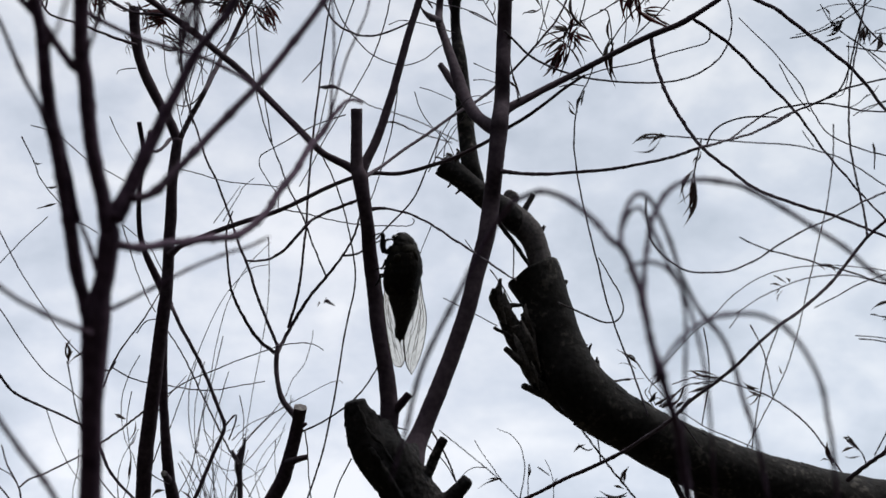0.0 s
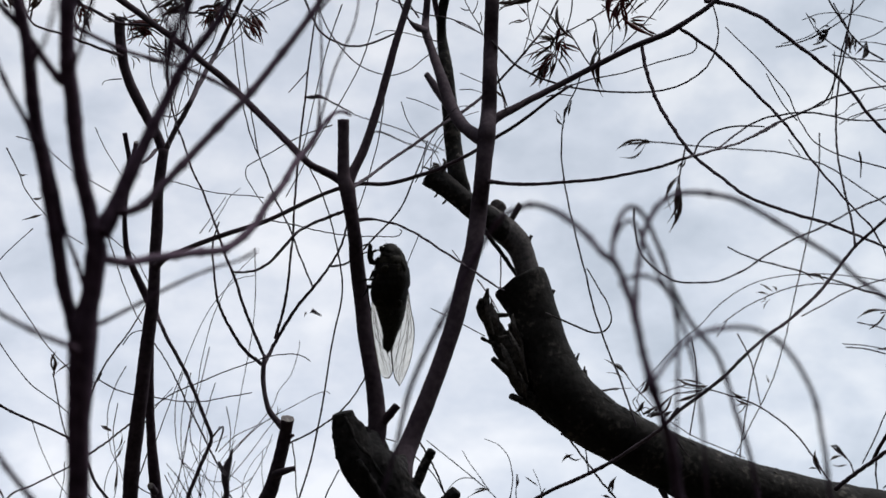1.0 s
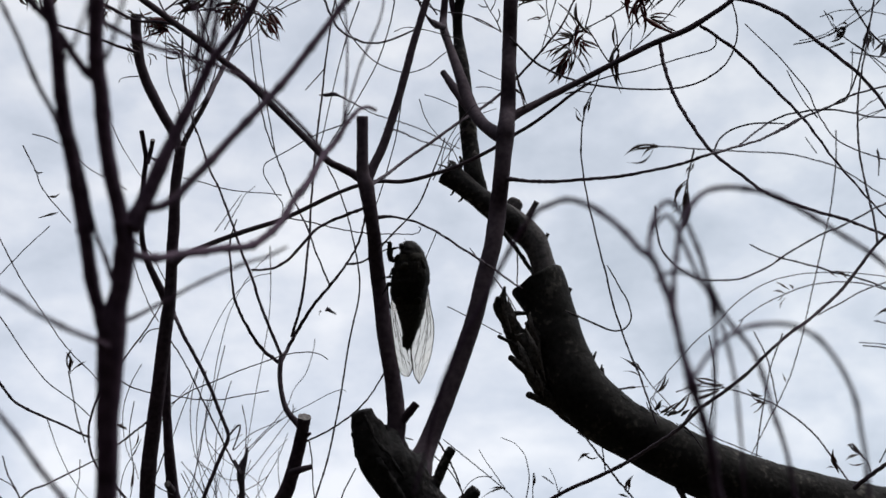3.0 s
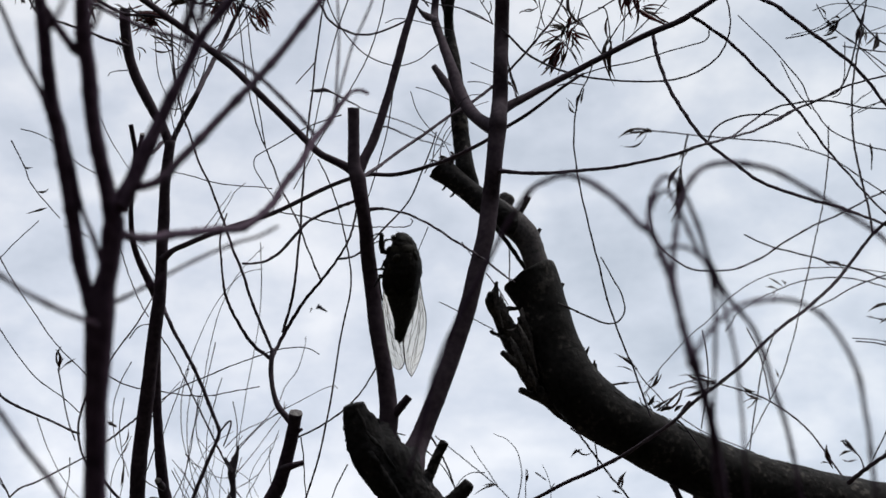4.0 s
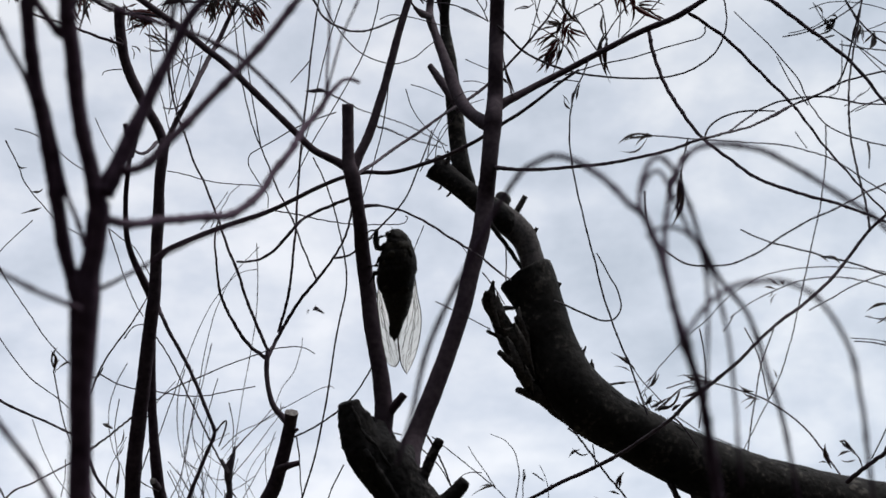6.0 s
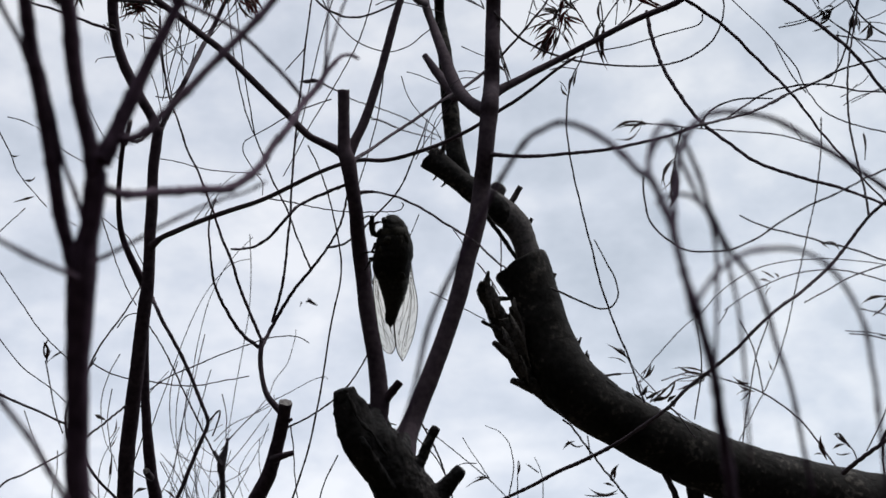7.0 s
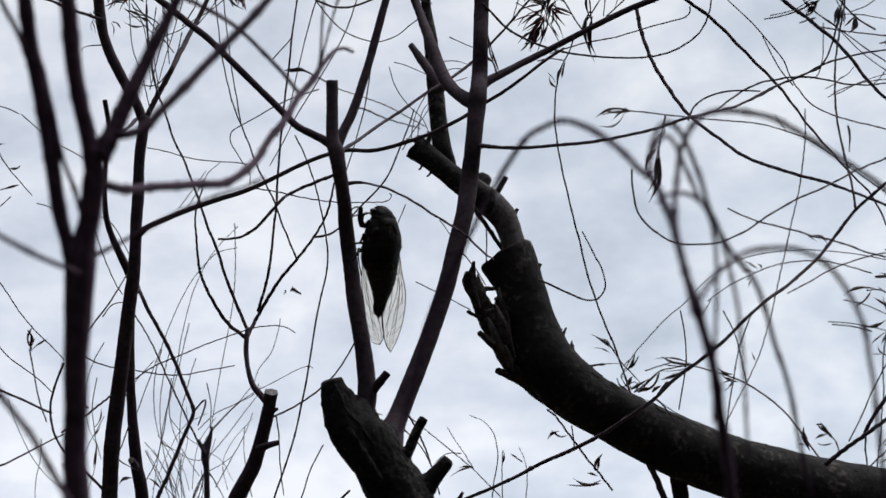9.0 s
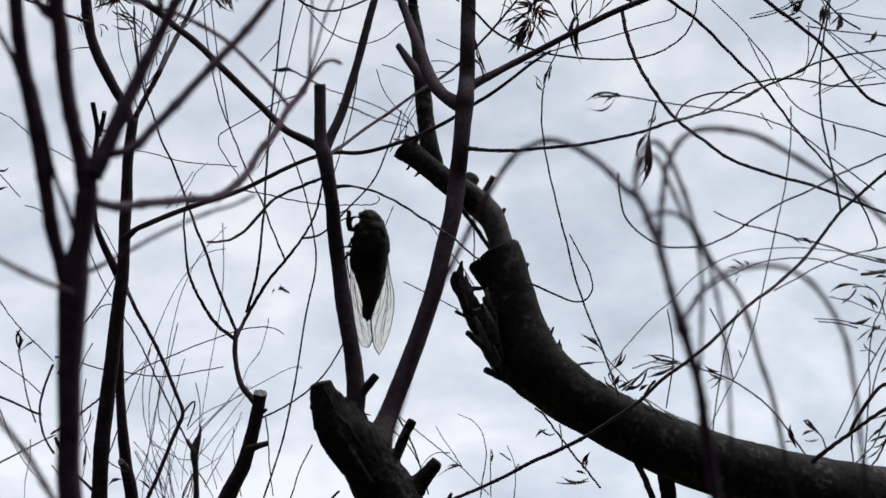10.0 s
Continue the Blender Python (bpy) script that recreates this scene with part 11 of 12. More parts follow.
def grow_breeze(tree):
    t = tube(tree, 'twig', BARK_THIN, [(0.1709, 1.1993, 2.1821, 0.55), (0.1813, 1.1929, 2.1795, 0.55), (0.2079, 1.1778, 2.1692, 0.54), (0.2356, 1.1613, 2.1588, 0.53), (0.2661, 1.1423, 2.1473, 0.52), (0.2846, 1.1314, 2.1368, 0.51), (0.3024, 1.1211, 2.1235, 0.51), (0.3251, 1.1078, 2.0972, 0.50), (0.3481, 1.0934, 2.0703, 0.49)])
    leaf(t, (0.1782, 1.1929, 2.1795), (0.1501, 1.1883, 2.1698), 3.26)
    leaf(t, (0.1764, 1.1991, 2.1825), (0.1591, 1.1994, 2.1817), 2.86)
    leaf(t, (0.1755, 1.1994, 2.1817), (0.1541, 1.2109, 2.1746), 2.05)
    leaf(t, (0.1782, 1.1933, 2.1787), (0.1641, 1.1926, 2.1698), 2.03)
    leaf(t, (0.1736, 1.1991, 2.1825), (0.1568, 1.2042, 2.1805), 2.05)
    leaf(t, (0.1800, 1.1931, 2.1791), (0.1726, 1.1849, 2.1781), 1.22)


def grow_hang(tree):
    t = tube(tree, 'twig', BARK_THIN, [(0.2023, 1.1685, 2.1647, 0.74), (0.2001, 1.1724, 2.1553, 0.68), (0.1978, 1.1760, 2.1463, 0.64), (0.1956, 1.1800, 2.1364, 0.53)])
    leaf(t, (0.1965, 1.1783, 2.1405), (0.1843, 1.1788, 2.1185), 2.39)
    leaf(t, (0.1965, 1.1793, 2.1381), (0.1885, 1.1942, 2.1011), 4.38)
    leaf(t, (0.1956, 1.1798, 2.1368), (0.1950, 1.1987, 2.1107), 3.19)
    leaf(t, (0.1974, 1.1778, 2.1417), (0.1827, 1.1840, 2.1160), 1.59)
    leaf(t, (0.1983, 1.1770, 2.1438), (0.1909, 1.1912, 2.1191), 2.79)
    leaf(t, (0.1970, 1.1790, 2.1389), (0.1861, 1.1843, 2.1050), 3.19)
    leaf(t, (0.2018, 1.1717, 2.1569), (0.1965, 1.1757, 2.1471), 1.59)
    leaf(t, (0.2001, 1.1732, 2.1532), (0.1968, 1.1831, 2.1495), 1.59)


def grow_stump(tree):
    lobe(tree, BOLE, [(0.0134, 0.7171, 1.6939, 14.59), (0.0038, 0.7036, 1.7271, 12.68), (-0.0038, 0.6946, 1.7493, 11.96), (-0.0110, 0.6897, 1.7615, 11.72), (-0.0163, 0.6868, 1.7688, 11.24), (-0.0220, 0.6841, 1.7755, 10.77), (-0.0278, 0.6817, 1.7813, 10.29), (-0.0316, 0.6796, 1.7866, 9.09), (-0.0340, 0.6772, 1.7926, 7.66), (-0.0359, 0.6750, 1.7979, 6.22), (-0.0373, 0.6730, 1.8028, 4.90)])
    lobe(tree, BOLE, [(-0.0022, 0.6991, 1.7382, 10.29), (-0.0077, 0.6937, 1.7515, 11.01), (-0.0117, 0.6902, 1.7604, 11.01), (-0.0163, 0.6861, 1.7704, 10.53), (-0.0191, 0.6830, 1.7782, 9.33), (-0.0208, 0.6803, 1.7848, 6.70)])
    lobe(tree, BOLE, [(-0.0130, 0.6971, 1.7620, 10.39), (-0.0189, 0.6947, 1.7738, 10.18), (-0.0233, 0.6926, 1.7842, 8.99), (-0.0253, 0.6912, 1.7908, 7.30), (-0.0258, 0.6901, 1.7960, 6.09), (-0.0249, 0.6892, 1.8003, 4.88)])
    lobe(tree, BOLE, [(-0.0207, 0.6809, 1.7754, 7.38), (-0.0224, 0.6788, 1.7832, 5.73), (-0.0247, 0.6812, 1.7905, 4.08), (-0.0247, 0.6846, 1.7954, 3.15), (-0.0241, 0.6884, 1.7995, 1.95)])
    tube(tree, 'stub', BARK_STEM, [(-0.0231, 0.6887, 1.7986, 2.19), (-0.0209, 0.6855, 1.8012, 2.04), (-0.0187, 0.6830, 1.8035, 1.84), (-0.0165, 0.6806, 1.8055, 1.84), (-0.0150, 0.6794, 1.8070, 1.89), (-0.0145, 0.6792, 1.8076, 1.74)])
    lobe(tree, BOLE, [(-0.0172, 0.6827, 1.7708, 7.62), (-0.0156, 0.6830, 1.7782, 5.50), (-0.0137, 0.6862, 1.7834, 4.10), (-0.0124, 0.6918, 1.7884, 2.92)])
    lobe(tree, BOLE, [(-0.0117, 0.6891, 1.7631, 5.98), (-0.0081, 0.6863, 1.7699, 2.75), (-0.0057, 0.6841, 1.7755, 2.30), (-0.0031, 0.6818, 1.7810, 2.15), (-0.0010, 0.6801, 1.7853, 2.15), (0.0005, 0.6791, 1.7879, 2.01)])
    lobe(tree, BOLE, [(-0.0136, 0.6936, 1.7520, 8.37), (-0.0048, 0.6912, 1.7577, 6.46), (0.0017, 0.6894, 1.7624, 4.07), (0.0067, 0.6873, 1.7675, 3.23), (0.0093, 0.6861, 1.7704, 3.11), (0.0108, 0.6855, 1.7719, 2.63)])
    lobe(tree, BOLE, [(-0.0403, 0.6719, 1.7869, 1.66), (-0.0407, 0.6718, 1.7871, 0.83)])
    lobe(tree, BOLE, [(-0.0306, 0.6848, 1.7737, 1.20), (-0.0320, 0.6840, 1.7730, 0.96), (-0.0327, 0.6843, 1.7724, 0.48)])
    lobe(tree, BOLE, [(-0.0347, 0.6826, 1.7790, 1.20), (-0.0361, 0.6818, 1.7783, 0.96), (-0.0368, 0.6821, 1.7777, 0.48)])
    lobe(tree, BOLE, [(-0.0383, 0.6799, 1.7857, 1.20), (-0.0397, 0.6792, 1.7850, 0.96), (-0.0404, 0.6794, 1.7843, 0.48)])
    lobe(tree, BOLE, [(-0.0400, 0.6767, 1.7937, 1.20), (-0.0413, 0.6759, 1.7930, 0.96), (-0.0420, 0.6762, 1.7923, 0.48)])
    lobe(tree, BOLE, [(-0.0362, 0.6665, 1.7991, 0.71), (-0.0333, 0.6667, 1.7932, 1.06), (-0.0318, 0.6671, 1.7895, 0.71), (-0.0282, 0.6674, 1.7847, 1.06), (-0.0254, 0.6678, 1.7824, 0.70), (-0.0221, 0.6691, 1.7765, 0.94), (-0.0190, 0.6721, 1.7731, 0.47)])
    lobe(tree, BOLE, [(-0.0325, 0.6783, 1.7897, 7.18), (-0.0313, 0.6749, 1.7956, 4.30), (-0.0318, 0.6737, 1.7985, 2.63)])
    lobe(tree, BOLE, [(-0.0093, 0.6903, 1.7600, 5.02), (-0.0022, 0.6909, 1.7586, 4.31), (0.0038, 0.6894, 1.7622, 3.11)])
    lobe(tree, BOLE, [(-0.0263, 0.6713, 1.7751, 1.41), (-0.0221, 0.6729, 1.7683, 1.88), (-0.0169, 0.6760, 1.7607, 1.17)])
    lobe(tree, BOLE, [(-0.0303, 0.6678, 1.7809, 1.17), (-0.0286, 0.6681, 1.7776, 1.64), (-0.0263, 0.6699, 1.7759, 0.94)])
    lobe(tree, BOLE, [(-0.0182, 0.6815, 1.7871, 1.92), (-0.0162, 0.6787, 1.7834, 2.15), (-0.0138, 0.6780, 1.7798, 1.43)])

willow = tree_at("willow_tree", (0.12, 0.95, 0.0), "pruned willow tree with dark bark, cut stubs and bare curling twigs")
tube(willow, "trunk", BARK_LIMB, [(0.12, 0.95, -0.06, 95), (0.12, 0.95, 0.05, 78), (0.12, 0.955, 0.5, 66), (0.125, 0.95, 1.0, 62), (0.12, 0.95, 1.3, 66), (0.12, 0.95, 1.4, 52)])
tube(willow, "limb", BARK_DARK, [(0.11, 0.93, 1.33, 34), (0.06, 0.83, 1.5, 24), (0.025, 0.75, 1.63, 18), (0.0134, 0.717, 1.70, 15.5)])
tube(willow, "limb", BARK_LIMB, [(0.14, 0.95, 1.3, 42), (0.30, 0.98, 1.45, 36), (0.45, 1.03, 1.62, 32), (0.46, 1.05, 1.75, 31), (0.3646, 1.0467, 1.8123, 29.6)])
tube(willow, "limb", BARK_STEM, [(0.10, 0.95, 1.34, 20), (-0.06, 0.97, 1.5, 12), (-0.15, 0.96, 1.66, 7), (-0.1664, 0.9083, 1.7765, 5.1)])
tube(willow, "branch", BARK_STEM, [(-0.12, 0.96, 1.6, 6), (-0.14, 0.96, 1.7, 5), (-0.1473, 0.9251, 1.7797, 4.2)])
tube(willow, "limb", BARK_STEM, [(0.08, 0.95, 1.36, 16), (-0.04, 0.97, 1.55, 10), (-0.095, 0.95, 1.70, 7), (-0.1101, 0.9301, 1.7967, 5.7)])
grow_willow(willow)
grow_limb(willow)
grow_stump(willow)
fuse(willow, BOLE, "stump", BARK_STUMP, "rough dark pollarded stump with cut stubs", 0.0006, 8, (("lumps", 0.0075, 0.0011), ("flakes", 0.0016, 0.0006)))
fuse(willow, SNAG, "torn_strip", BARK_TORN, "torn strip of splintered bark and wood", 0.0005, 1, (("shreds", 0.0070, 0.0016), ("fibres", 0.0015, 0.0005)))

far_willow = tree_at("willow_sapling", (-0.16, 1.32, 0.0), "slender leafless willow sapling with hair-thin twigs and dry leaves", "sapling")
tube(far_willow, "trunk", BARK_THIN, [(-0.16, 1.32, -0.05, 14), (-0.16, 1.32, 0.1, 11), (-0.155, 1.31, 0.9, 8), (-0.16, 1.28, 1.5, 5), (-0.1445, 1.1775, 1.8288, 3)])
grow_far(far_willow)

fore = tree_at("young_willow", (-0.06, 0.27, 0.0), "young willow with forked purple-brown stems close to the lens", "sapling")
tube(fore, "trunk", BARK_FORE, [(-0.06, 0.27, -0.05, 14), (-0.06, 0.27, 0.1, 9), (-0.058, 0.28, 0.8, 6), (-0.062, 0.29, 1.4, 3.6), (-0.0646, 0.3080, 1.6546, 2.2)])
grow_fore(fore)

shoot = tree_at("willow_shoot", (0.05, 0.25, 0.0), "thin purple willow shoot with drooping arched twigs close to the lens", "sapling")
tube(shoot, "trunk", BARK_NEAR, [(0.05, 0.25, -0.05, 9), (0.05, 0.25, 0.1, 6), (0.048, 0.25, 0.8, 4), (0.043, 0.252, 1.4, 1.9), (0.0407, 0.2644, 1.6451, 1.07)])
grow_shoot(shoot)


# ---------- the cicada, in millimetres in its own space: x along the picture, y away, z to the head ----------
def loft(sections, sides, rng=None, ripple=0.0):
    """Rings (z, cx, cy, rx, ry) joined into one closed skin, millimetres to metres."""
    verts, faces = [], []
    for z, cx, cy, rx, ry in sections:
        for j in range(sides):
            a = 2 * math.pi * j / sides
            k = 1 + ripple * noise.noise(Vector((math.cos(a) * 2, math.sin(a) * 2, z * 0.5)))
            verts.append(Vector((cx + rx * k * math.cos(a), cy + ry * k * math.sin(a), z)) * 0.001)
    n = len(sections)
    for i in range(n - 1):
        for j in range(sides):
            k = (j + 1) % sides
            faces.append((i * sides + j, i * sides + k, (i + 1) * sides + k, (i + 1) * sides + j))
    faces.append(tuple(range(sides))[::-1])
    faces.append(tuple((n - 1) * sides + j for j in range(sides)))
    return verts, faces


def smooth_sections(rows, step):
    """Sections interpolated by height between a few control rows."""
    rows = sorted(rows)
    z = np.array([r[0] for r in rows])
    zz = np.linspace(z[0], z[-1], max(3, int((z[-1] - z[0]) / step)))
    cols = []
    for k in range(1, 5):
        p = [(zi, v, 0, 0) for zi, v in zip(z, [r[k] for r in rows])]
        s = spline(p, step * 0.4)
        cols.append(np.interp(zz, s[:, 0], s[:, 1]))
    return [(a, b, c, max(0.05, d), max(0.05, e)) for a, b, c, d, e in zip(zz, *cols)]


def wire(parent, name, material, pts, r0, r1, sides=8, step=0.25, label=""):
    n = len(pts)
    rows = spline([(*p, r0 + (r1 - r0) * i / max(1, n - 1)) for i, p in enumerate(pts)], step)
    v, f, _ = sweep(rows * 0.001, sides, 0.04, False, random.Random(3))
    return part(name, v, f, material, parent, label)


def wing(parent, lead, trail, y0, camber, label):
    """A clear wing between a leading and a trailing edge, with long veins, cross veins and a rim."""
    a = spline([(x, 0, z, 1) for x, z in lead], 0.5)[:, [0, 2]]
    b = spline([(x, 0, z, 1) for x, z in trail], 0.5)[:, [0, 2]]
    n, m = 40, 12

    def at(edge, u):
        s = np.r_[0, np.cumsum(np.linalg.norm(np.diff(edge, axis=0), axis=1))]
        return np.array([np.interp(u * s[-1], s, edge[:, k]) for k in (0, 1)])

    def spot(u, v):
        p = at(a, u) * (1 - v) + at(b, u) * v
        y = y0 + camber * math.sin(math.pi * v) * math.sin(math.pi * min(1, u * 0.9 + 0.1)) + 0.5 * u
        return (p[0], y, p[1])

    verts, faces = [], []
    for i in range(n + 1):
        for j in range(m + 1):
            verts.append(Vector(spot(i / n, j / m)) * 0.001)
    for i in range(n):
        for j in range(m):
            k = i * (m + 1) + j
            faces.append((k, k + 1, k + m + 2, k + m + 1))
    w = part("forewing", verts, faces, FILM, parent, label)
    line = lambda f: [f(t) for t in np.linspace(0, 1, 14)]
    wire(w, "rim_vein", VEIN, line(lambda t: spot(t, 0)), 0.26, 0.13, 6)
    wire(w, "rim_vein", VEIN, line(lambda t: spot(t, 1)), 0.30, 0.22, 6)
    # a double vein along the shoulder, then long veins that fan out from it and curve back to the trailing edge
    wire(w, "vein", VEIN, line(lambda t: spot(0.55 * t, 0.10 + 0.05 * t)), 0.17, 0.10, 6)
    for u0, v0, u1, v1, bow in ((0.02, 0.40, 0.97, 0.50, -0.16), (0.05, 0.62, 0.93, 0.86, -0.10), (0.22, 0.20, 0.90, 0.30, 0.06), (0.30, 0.30, 0.84, 0.96, -0.07),
                                (0.48, 0.34, 0.98, 0.70, -0.04), (0.10, 0.80, 0.72, 0.97, 0.03)):
        wire(w, "vein", VEIN, line(lambda t: spot(u0 + (u1 - u0) * t, min(0.99, v0 + (v1 - v0) * t + bow * math.sin(math.pi * t)))), 0.12, 0.07, 6)
    # cross veins close the cells, each one slanting to the tip
    for u, v, du, dv in ((0.34, 0.12, 0.09, 0.16), (0.48, 0.13, 0.10, 0.16), (0.62, 0.0, 0.07, 0.25), (0.74, 0.0, 0.07, 0.28), (0.85, 0.0, 0.06, 0.34),
                         (0.42, 0.27, 0.08, 0.14), (0.56, 0.29, 0.09, 0.20), (0.70, 0.32, 0.08, 0.20), (0.40, 0.58, 0.09, 0.18), (0.54, 0.62, 0.09, 0.20),
                         (0.67, 0.66, 0.08, 0.18), (0.80, 0.64, 0.07, 0.22), (0.60, 0.84, 0.06, 0.14)):
        wire(w, "cross_vein", VEIN, [spot(u + du * t, v + dv * t + 0.02 * math.sin(6 * t)) for t in (0, 0.35, 0.7, 1)], 0.095, 0.065, 5)
    return w


def cicada():
    c = tagged(new("cicada"), "dark olive-black cicada with clear veined wings clinging head-up to the stem", "cicada")
    c.empty_display_size = 0.02
    c.matrix_basis = pose(-0.0173, 0.6417, 1.8431, 22, 0, 0)
    k = 0.2345
    s = lambda y, x0, x1, cy, ry: (-(y - 505) * k, ((x0 + x1) / 2 - 710) * k, cy, (x1 - x0) / 2 * k, ry)
    # thorax with its humped back, then the tapering ringed abdomen
    part("thorax", *loft(smooth_sections([s(440, 690, 739, 0, 5.6), s(450, 686, 743, 0, 6.8), s(463, 682, 747, 0, 7.6), s(477, 680, 748, 0, 8.0), s(490, 678, 746, 0, 8.0),
                                          s(505, 678, 743, 0, 7.6), s(518, 682, 741, 0.2, 6.6), s(527, 690, 737, 0.4, 4.8)], 0.5), 28, ripple=0.05), SHELL, c)
    ab = [(516, 683, 741, 5.8), (538, 690, 738, 5.6), (555, 695, 732, 4.6), (572, 699, 725, 3.3), (586, 698, 720, 2.4), (595, 699, 716.5, 2.1), (599, 700, 715.5, 1.7)]
    body = part("abdomen", *loft([(z, x, y, rx * (1 + 0.014 * math.sin(z * 3.0)), ry * (1 + 0.014 * math.sin(z * 3.0)))
                                  for z, x, y, rx, ry in smooth_sections([s(y, x0, x1, 0.2, r) for y, x0, x1, r in ab], 0.22)], 24, ripple=0.05), SHELL_RING, c)
    wire(body, "ovipositor", SHELL_RING, [(-0.6, 0, -20.5), (-0.5, -0.2, -22.3)], 1.3, 1.2)
    head = part("head", *loft(smooth_sections([s(411.5, 707, 716, -0.2, 0.8), s(414, 701, 722, -0.2, 2.2), s(419, 698, 728, -0.2, 3.4), s(427, 696, 734, 0, 4.8),
                                               s(436, 693, 738, 0, 5.4), s(444, 690, 741, 0, 5.4)], 0.35), 26, ripple=0.16), SHELL, c)
    for x, y, z in ((-2.6, -1.8, 19.9), (3.6, 1.2, 18.6)):
        v, f = loft([(z + 1.1 * math.sin(t), x, y, 1.35 * math.cos(t), 1.35 * math.cos(t)) for t in np.linspace(-1.5, 1.5, 9)], 14)
        part("eye", v, f, EYE, head, "dark bulging eye")
    wire(head, "antenna", SHELL, [(-0.6, -3.0, 20.8), (-1.0, -3.9, 22.0), (-1.6, -4.3, 22.8)], 0.12, 0.05, 5)
    part("pronotum", *loft(smooth_sections([s(431, 695, 735.5, 0.3, 5.2), s(437, 692, 739, 0.3, 6.2), s(444, 688.5, 742, 0.3, 6.8), s(451, 686, 743.5, 0.3, 6.7)], 0.4), 26, ripple=0.06), SHELL_OLIVE, c)
    for x, z in ((-2.6, -2.6), (3.0, -2.8)):
        v, f = loft([(z + 1.9 * math.sin(t), x, -5.6 - 0.5 * math.sin(t), 2.7 * math.cos(t), 0.9 * math.cos(t)) for t in np.linspace(-1.5, 1.5, 9)], 16)
        part("operculum", v, f, SHELL_OLIVE, c, "rounded olive sound-plate cover")
    # wing roots and the ridges over the flank
    for x, y, z, rx, rz, tilt in ((5.6, -4.2, 11.8, 1.5, 3.4, -0.25), (3.2, -6.0, 9.4, 1.3, 3.0, 0.3), (6.9, -2.4, 6.4, 1.1, 4.2, -0.1), (-1.4, -6.6, 11.2, 1.6, 2.0, 0.5), (-3.6, -5.4, 6.6, 1.3, 2.8, -0.3)):
        v, f = loft([(rz * math.sin(t), 0, 0, rx * math.cos(t), 1.0 * math.cos(t)) for t in np.linspace(-1.5, 1.5, 9)], 14, ripple=0.15)
        turn = Matrix.Translation(Vector((x, y, z)) * 0.001) @ Matrix.Rotation(tilt, 4, "Y")
        part("flank_plate", [turn @ q for q in v], f, SHELL_OLIVE, c)
    # legs: fore, middle and hind on the near and far side
    p = lambda x, y, d: ((x - 710) * k, d, -(y - 505) * k)
    legs = (
        (((694, 438), (686, 446), (681, 446)), ((681, 447), (677, 434), (678, 416)), ((678, 416), (670, 414), (660, 419)), -3.2, 1.35),
        (((699, 428), (693, 424), (688, 424)), ((688, 424), (682, 427), (680, 440)), ((682, 428), (672, 427), (662, 431)), 2.6, 0.55),
        (((690, 456), (686, 458), (683, 462)), ((683, 460), (680, 468), (676, 476)), ((684, 475), (676, 475), (664, 476)), -3.0, 0.55),
        (((690, 470), (686, 475), (682, 476)), ((682, 476), (680, 476), (676, 475)), ((676, 475), (670, 476), (662, 478)), 2.5, 0.55),
        (((690, 484), (684, 486), (680, 488)), ((680, 488), (676, 486), (673, 486)), ((673, 486), (674, 505), (678, 530)), -2.4, 0.6),
        (((690, 492), (684, 492), (680, 490)), ((680, 490), (676, 490), (672, 492)), ((672, 492), (668, 500), (664, 506)), 2.2, 0.6),
    )
    for coxa, femur, tibia, d, fat in legs:
        leg = wire(c, "leg", SHELL, [p(x, y, d * 0.8) for x, y in femur], fat, fat * 0.75)
        wire(leg, "coxa", SHELL, [p(x, y, d * 0.7) for x, y in coxa], fat * 0.8, fat * 0.6)
        wire(leg, "tibia", SHELL, [p(x, y, d * (0.8 - 0.25 * i)) for i, (x, y) in enumerate(tibia)], 0.42, 0.25)
    q = lambda rows: [((x - 710) * k, -(y - 505) * k) for x, y in rows]
    wing(c, q([(741, 478), (745, 505), (748, 528), (753, 552), (754, 578), (749, 612), (741, 638), (733, 656), (728, 664)]),
         q([(728, 478), (724, 520), (718, 560), (714, 598), (714, 615), (716, 632), (720, 650), (724, 659), (728, 664)]), 3.4, 0.9,
         "clear forewing with dark brown veins")
    wing(c, q([(684, 486), (679, 525), (679, 548), (683, 582), (687, 612), (693, 638), (699, 649), (705, 652), (709, 651)]),
         q([(702, 490), (704, 530), (707, 565), (711, 590), (714, 608), (716, 625), (715, 640), (713, 648), (709, 651)]), 2.6, -0.8,
         "clear forewing partly hidden by the stem")
    return c


cicada()


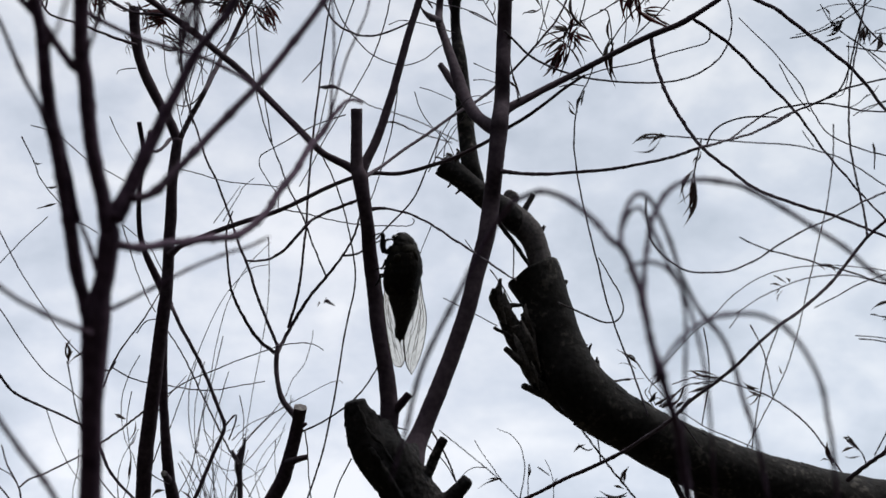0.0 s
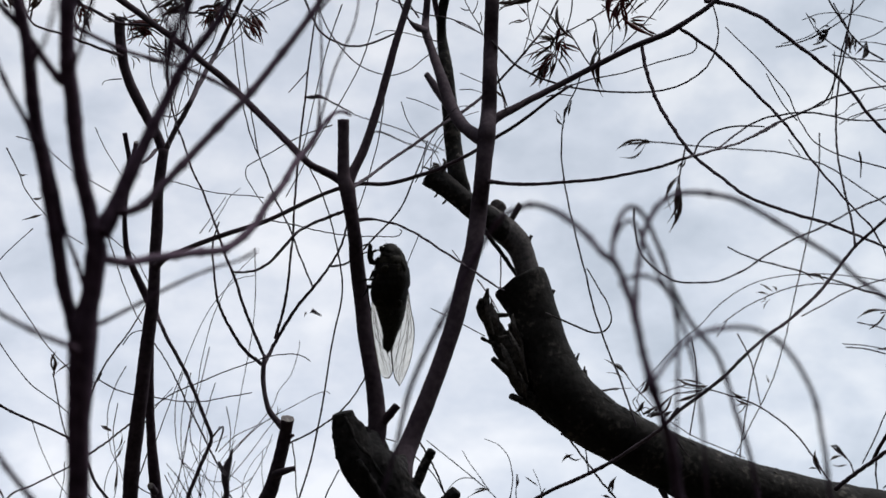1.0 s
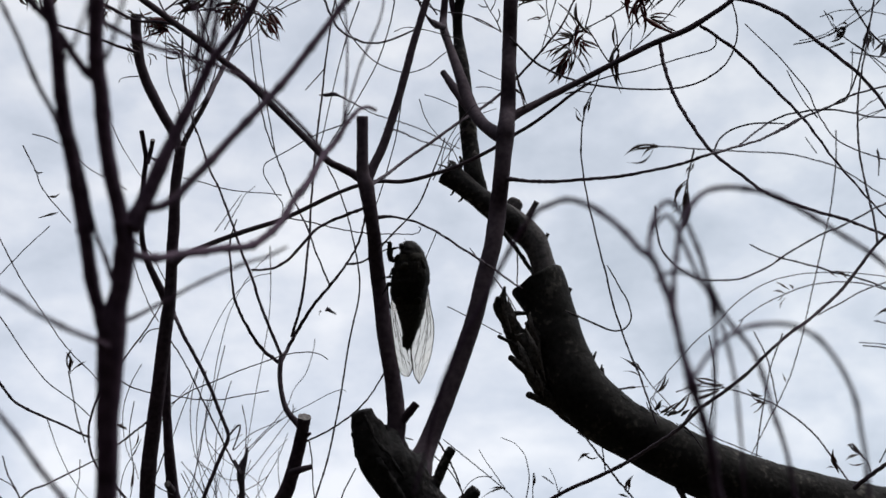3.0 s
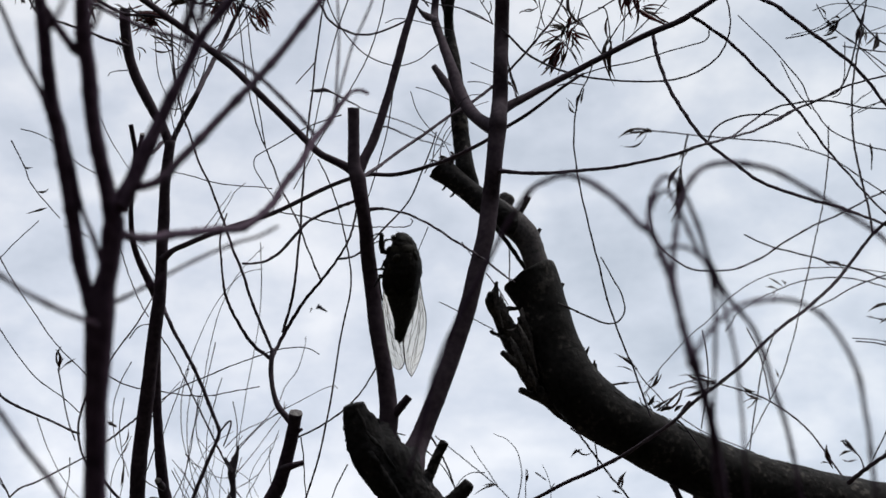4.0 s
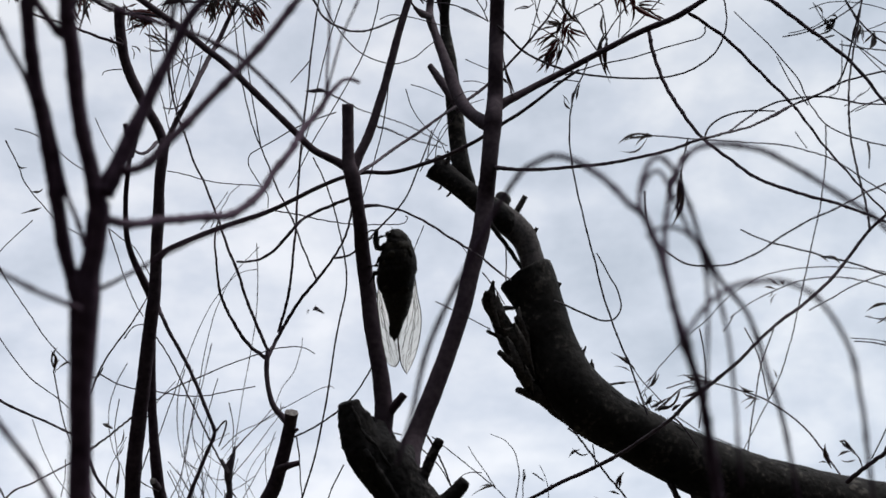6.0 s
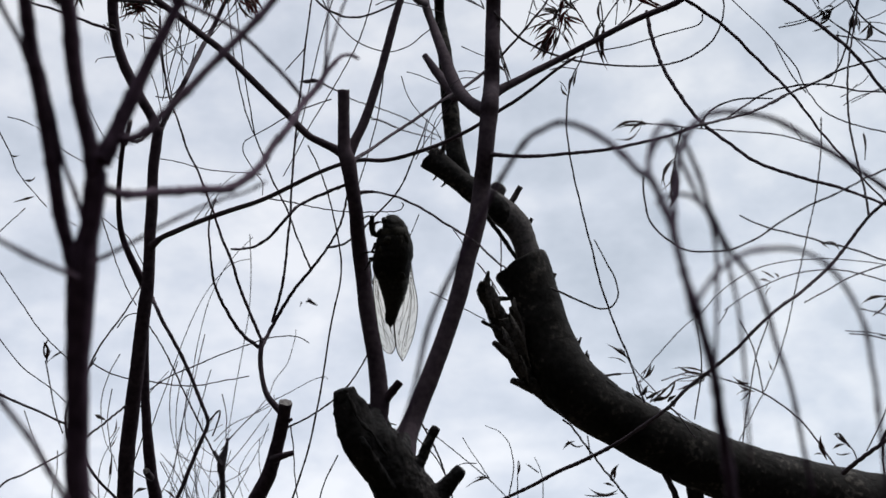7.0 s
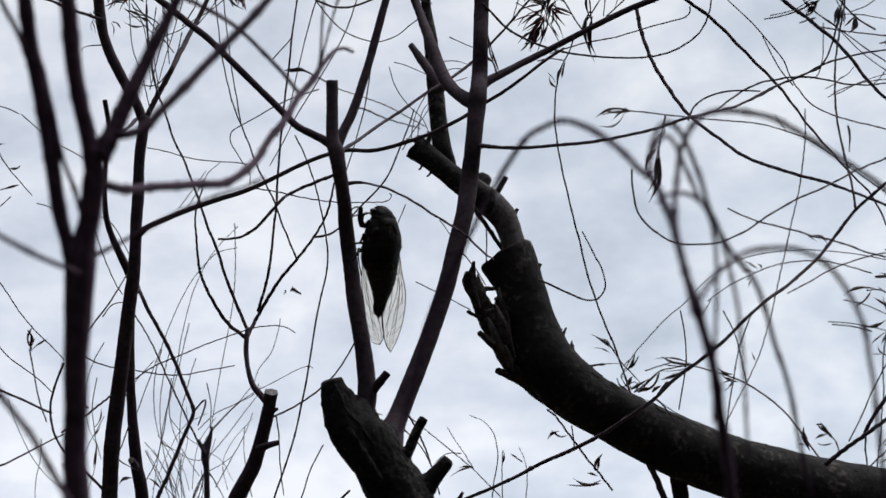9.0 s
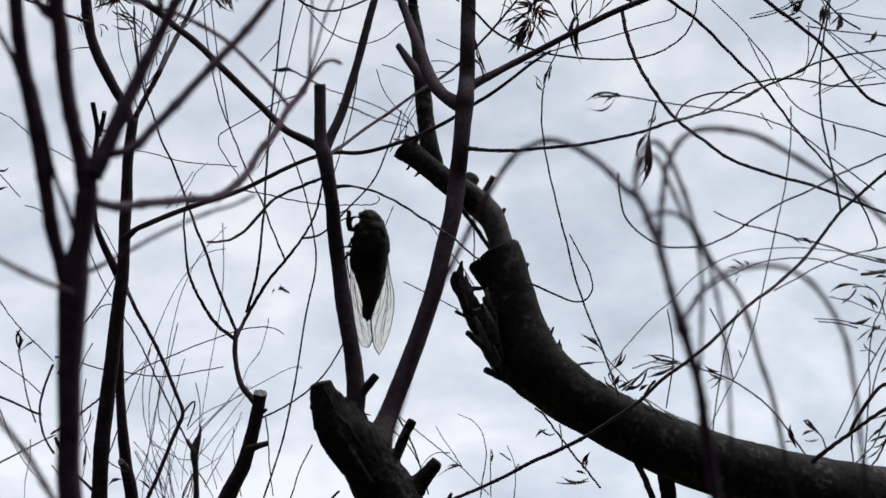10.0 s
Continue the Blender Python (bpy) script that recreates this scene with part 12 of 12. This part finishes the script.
# ---------- a loose twig that the breeze moves, with a spray of leaves hanging from it ----------
PIVOT = (0.3767, 1.1342, 2.0768)
SWAY = [  # seconds, degrees, millimetres aside
    (0.0, 0.00, -0.0),
    (0.5, -0.06, -3.2),
    (1.0, 0.72, -2.2),
    (1.5, 0.81, -3.8),
    (2.0, -9.06, -0.8),
    (2.5, -9.73, -5.0),
    (3.0, -0.81, -6.6),
    (4.5, 1.86, -9.0),
    (5.0, 0.89, -7.4),
    (5.5, 0.31, -4.2),
    (7.0, 1.58, -6.6),
    (7.5, -0.11, -4.4),
    (8.0, 1.57, -7.8),
    (8.5, 2.53, -8.4),
    (9.0, 2.28, -8.4),
    (9.5, 2.33, -7.6),
    (10.0, 5.44, -9.7),
]
HANG = (0.2023, 1.1685, 2.1647)
AXIS = Vector((0.0, math.cos(radians(22)), math.sin(radians(22))))
loose = tree_at("loose_twig", PIVOT, "thin loose willow twig with tufts of dry narrow leaves", "twig")
grow_breeze(loose)


def leaf_spray():
    """The spray hangs from the loose twig: its origin is where it is tied."""
    carrier = new("carrier")
    carrier.location = HANG
    grow_hang(carrier)
    stalk = carrier.children[0]
    stalk.name = "leaf_spray"
    stalk.parent = loose
    stalk.location = Vector(HANG) - Vector(PIVOT)
    bpy.data.objects.remove(carrier)
    return stalk


spray = leaf_spray()


def motions():
    """The loose twig turns about its far end; its spray keeps hanging straight."""
    rows, back = [], []
    arm = Vector(HANG) - Vector(PIVOT)
    for t, deg, aside in SWAY:
        turn = Matrix.Rotation(radians(deg), 4, AXIS)
        rows.append((t, Matrix.Translation(Vector(PIVOT) + Vector((aside * 0.001, 0, 0))) @ turn))
        back.append((t, Matrix.Translation(arm) @ Matrix.Rotation(radians(-deg), 4, AXIS)))
    # a slack twig arching down from the main branch drifts aside and up, in millimetres
    drift = ((0, 0.0, 0.0), (0.5, 0.8, 0.3), (1, 1.9, 0.8), (1.5, 2.9, 1.3), (2, 1.9, 0.3), (2.5, 0.8, -0.3), (3, 1.3, 1.1),
             (4.5, 1.3, 2.4), (5, 1.3, 2.4), (5.5, 1.1, 1.6), (7, 1.9, 3.7), (7.5, 1.6, 3.2), (8, 1.9, 3.2), (8.5, 1.9, 3.2),
             (9, 2.7, 2.7), (9.5, 2.1, 2.7), (10, 2.4, 2.4))
    walk(MOVED["arc"], [(t, pose(x * 0.001, -0.375 * u * 0.001, 0.927 * u * 0.001)) for t, x, u in drift])
    walk(loose, rows)
    walk(spray, back)


motions()
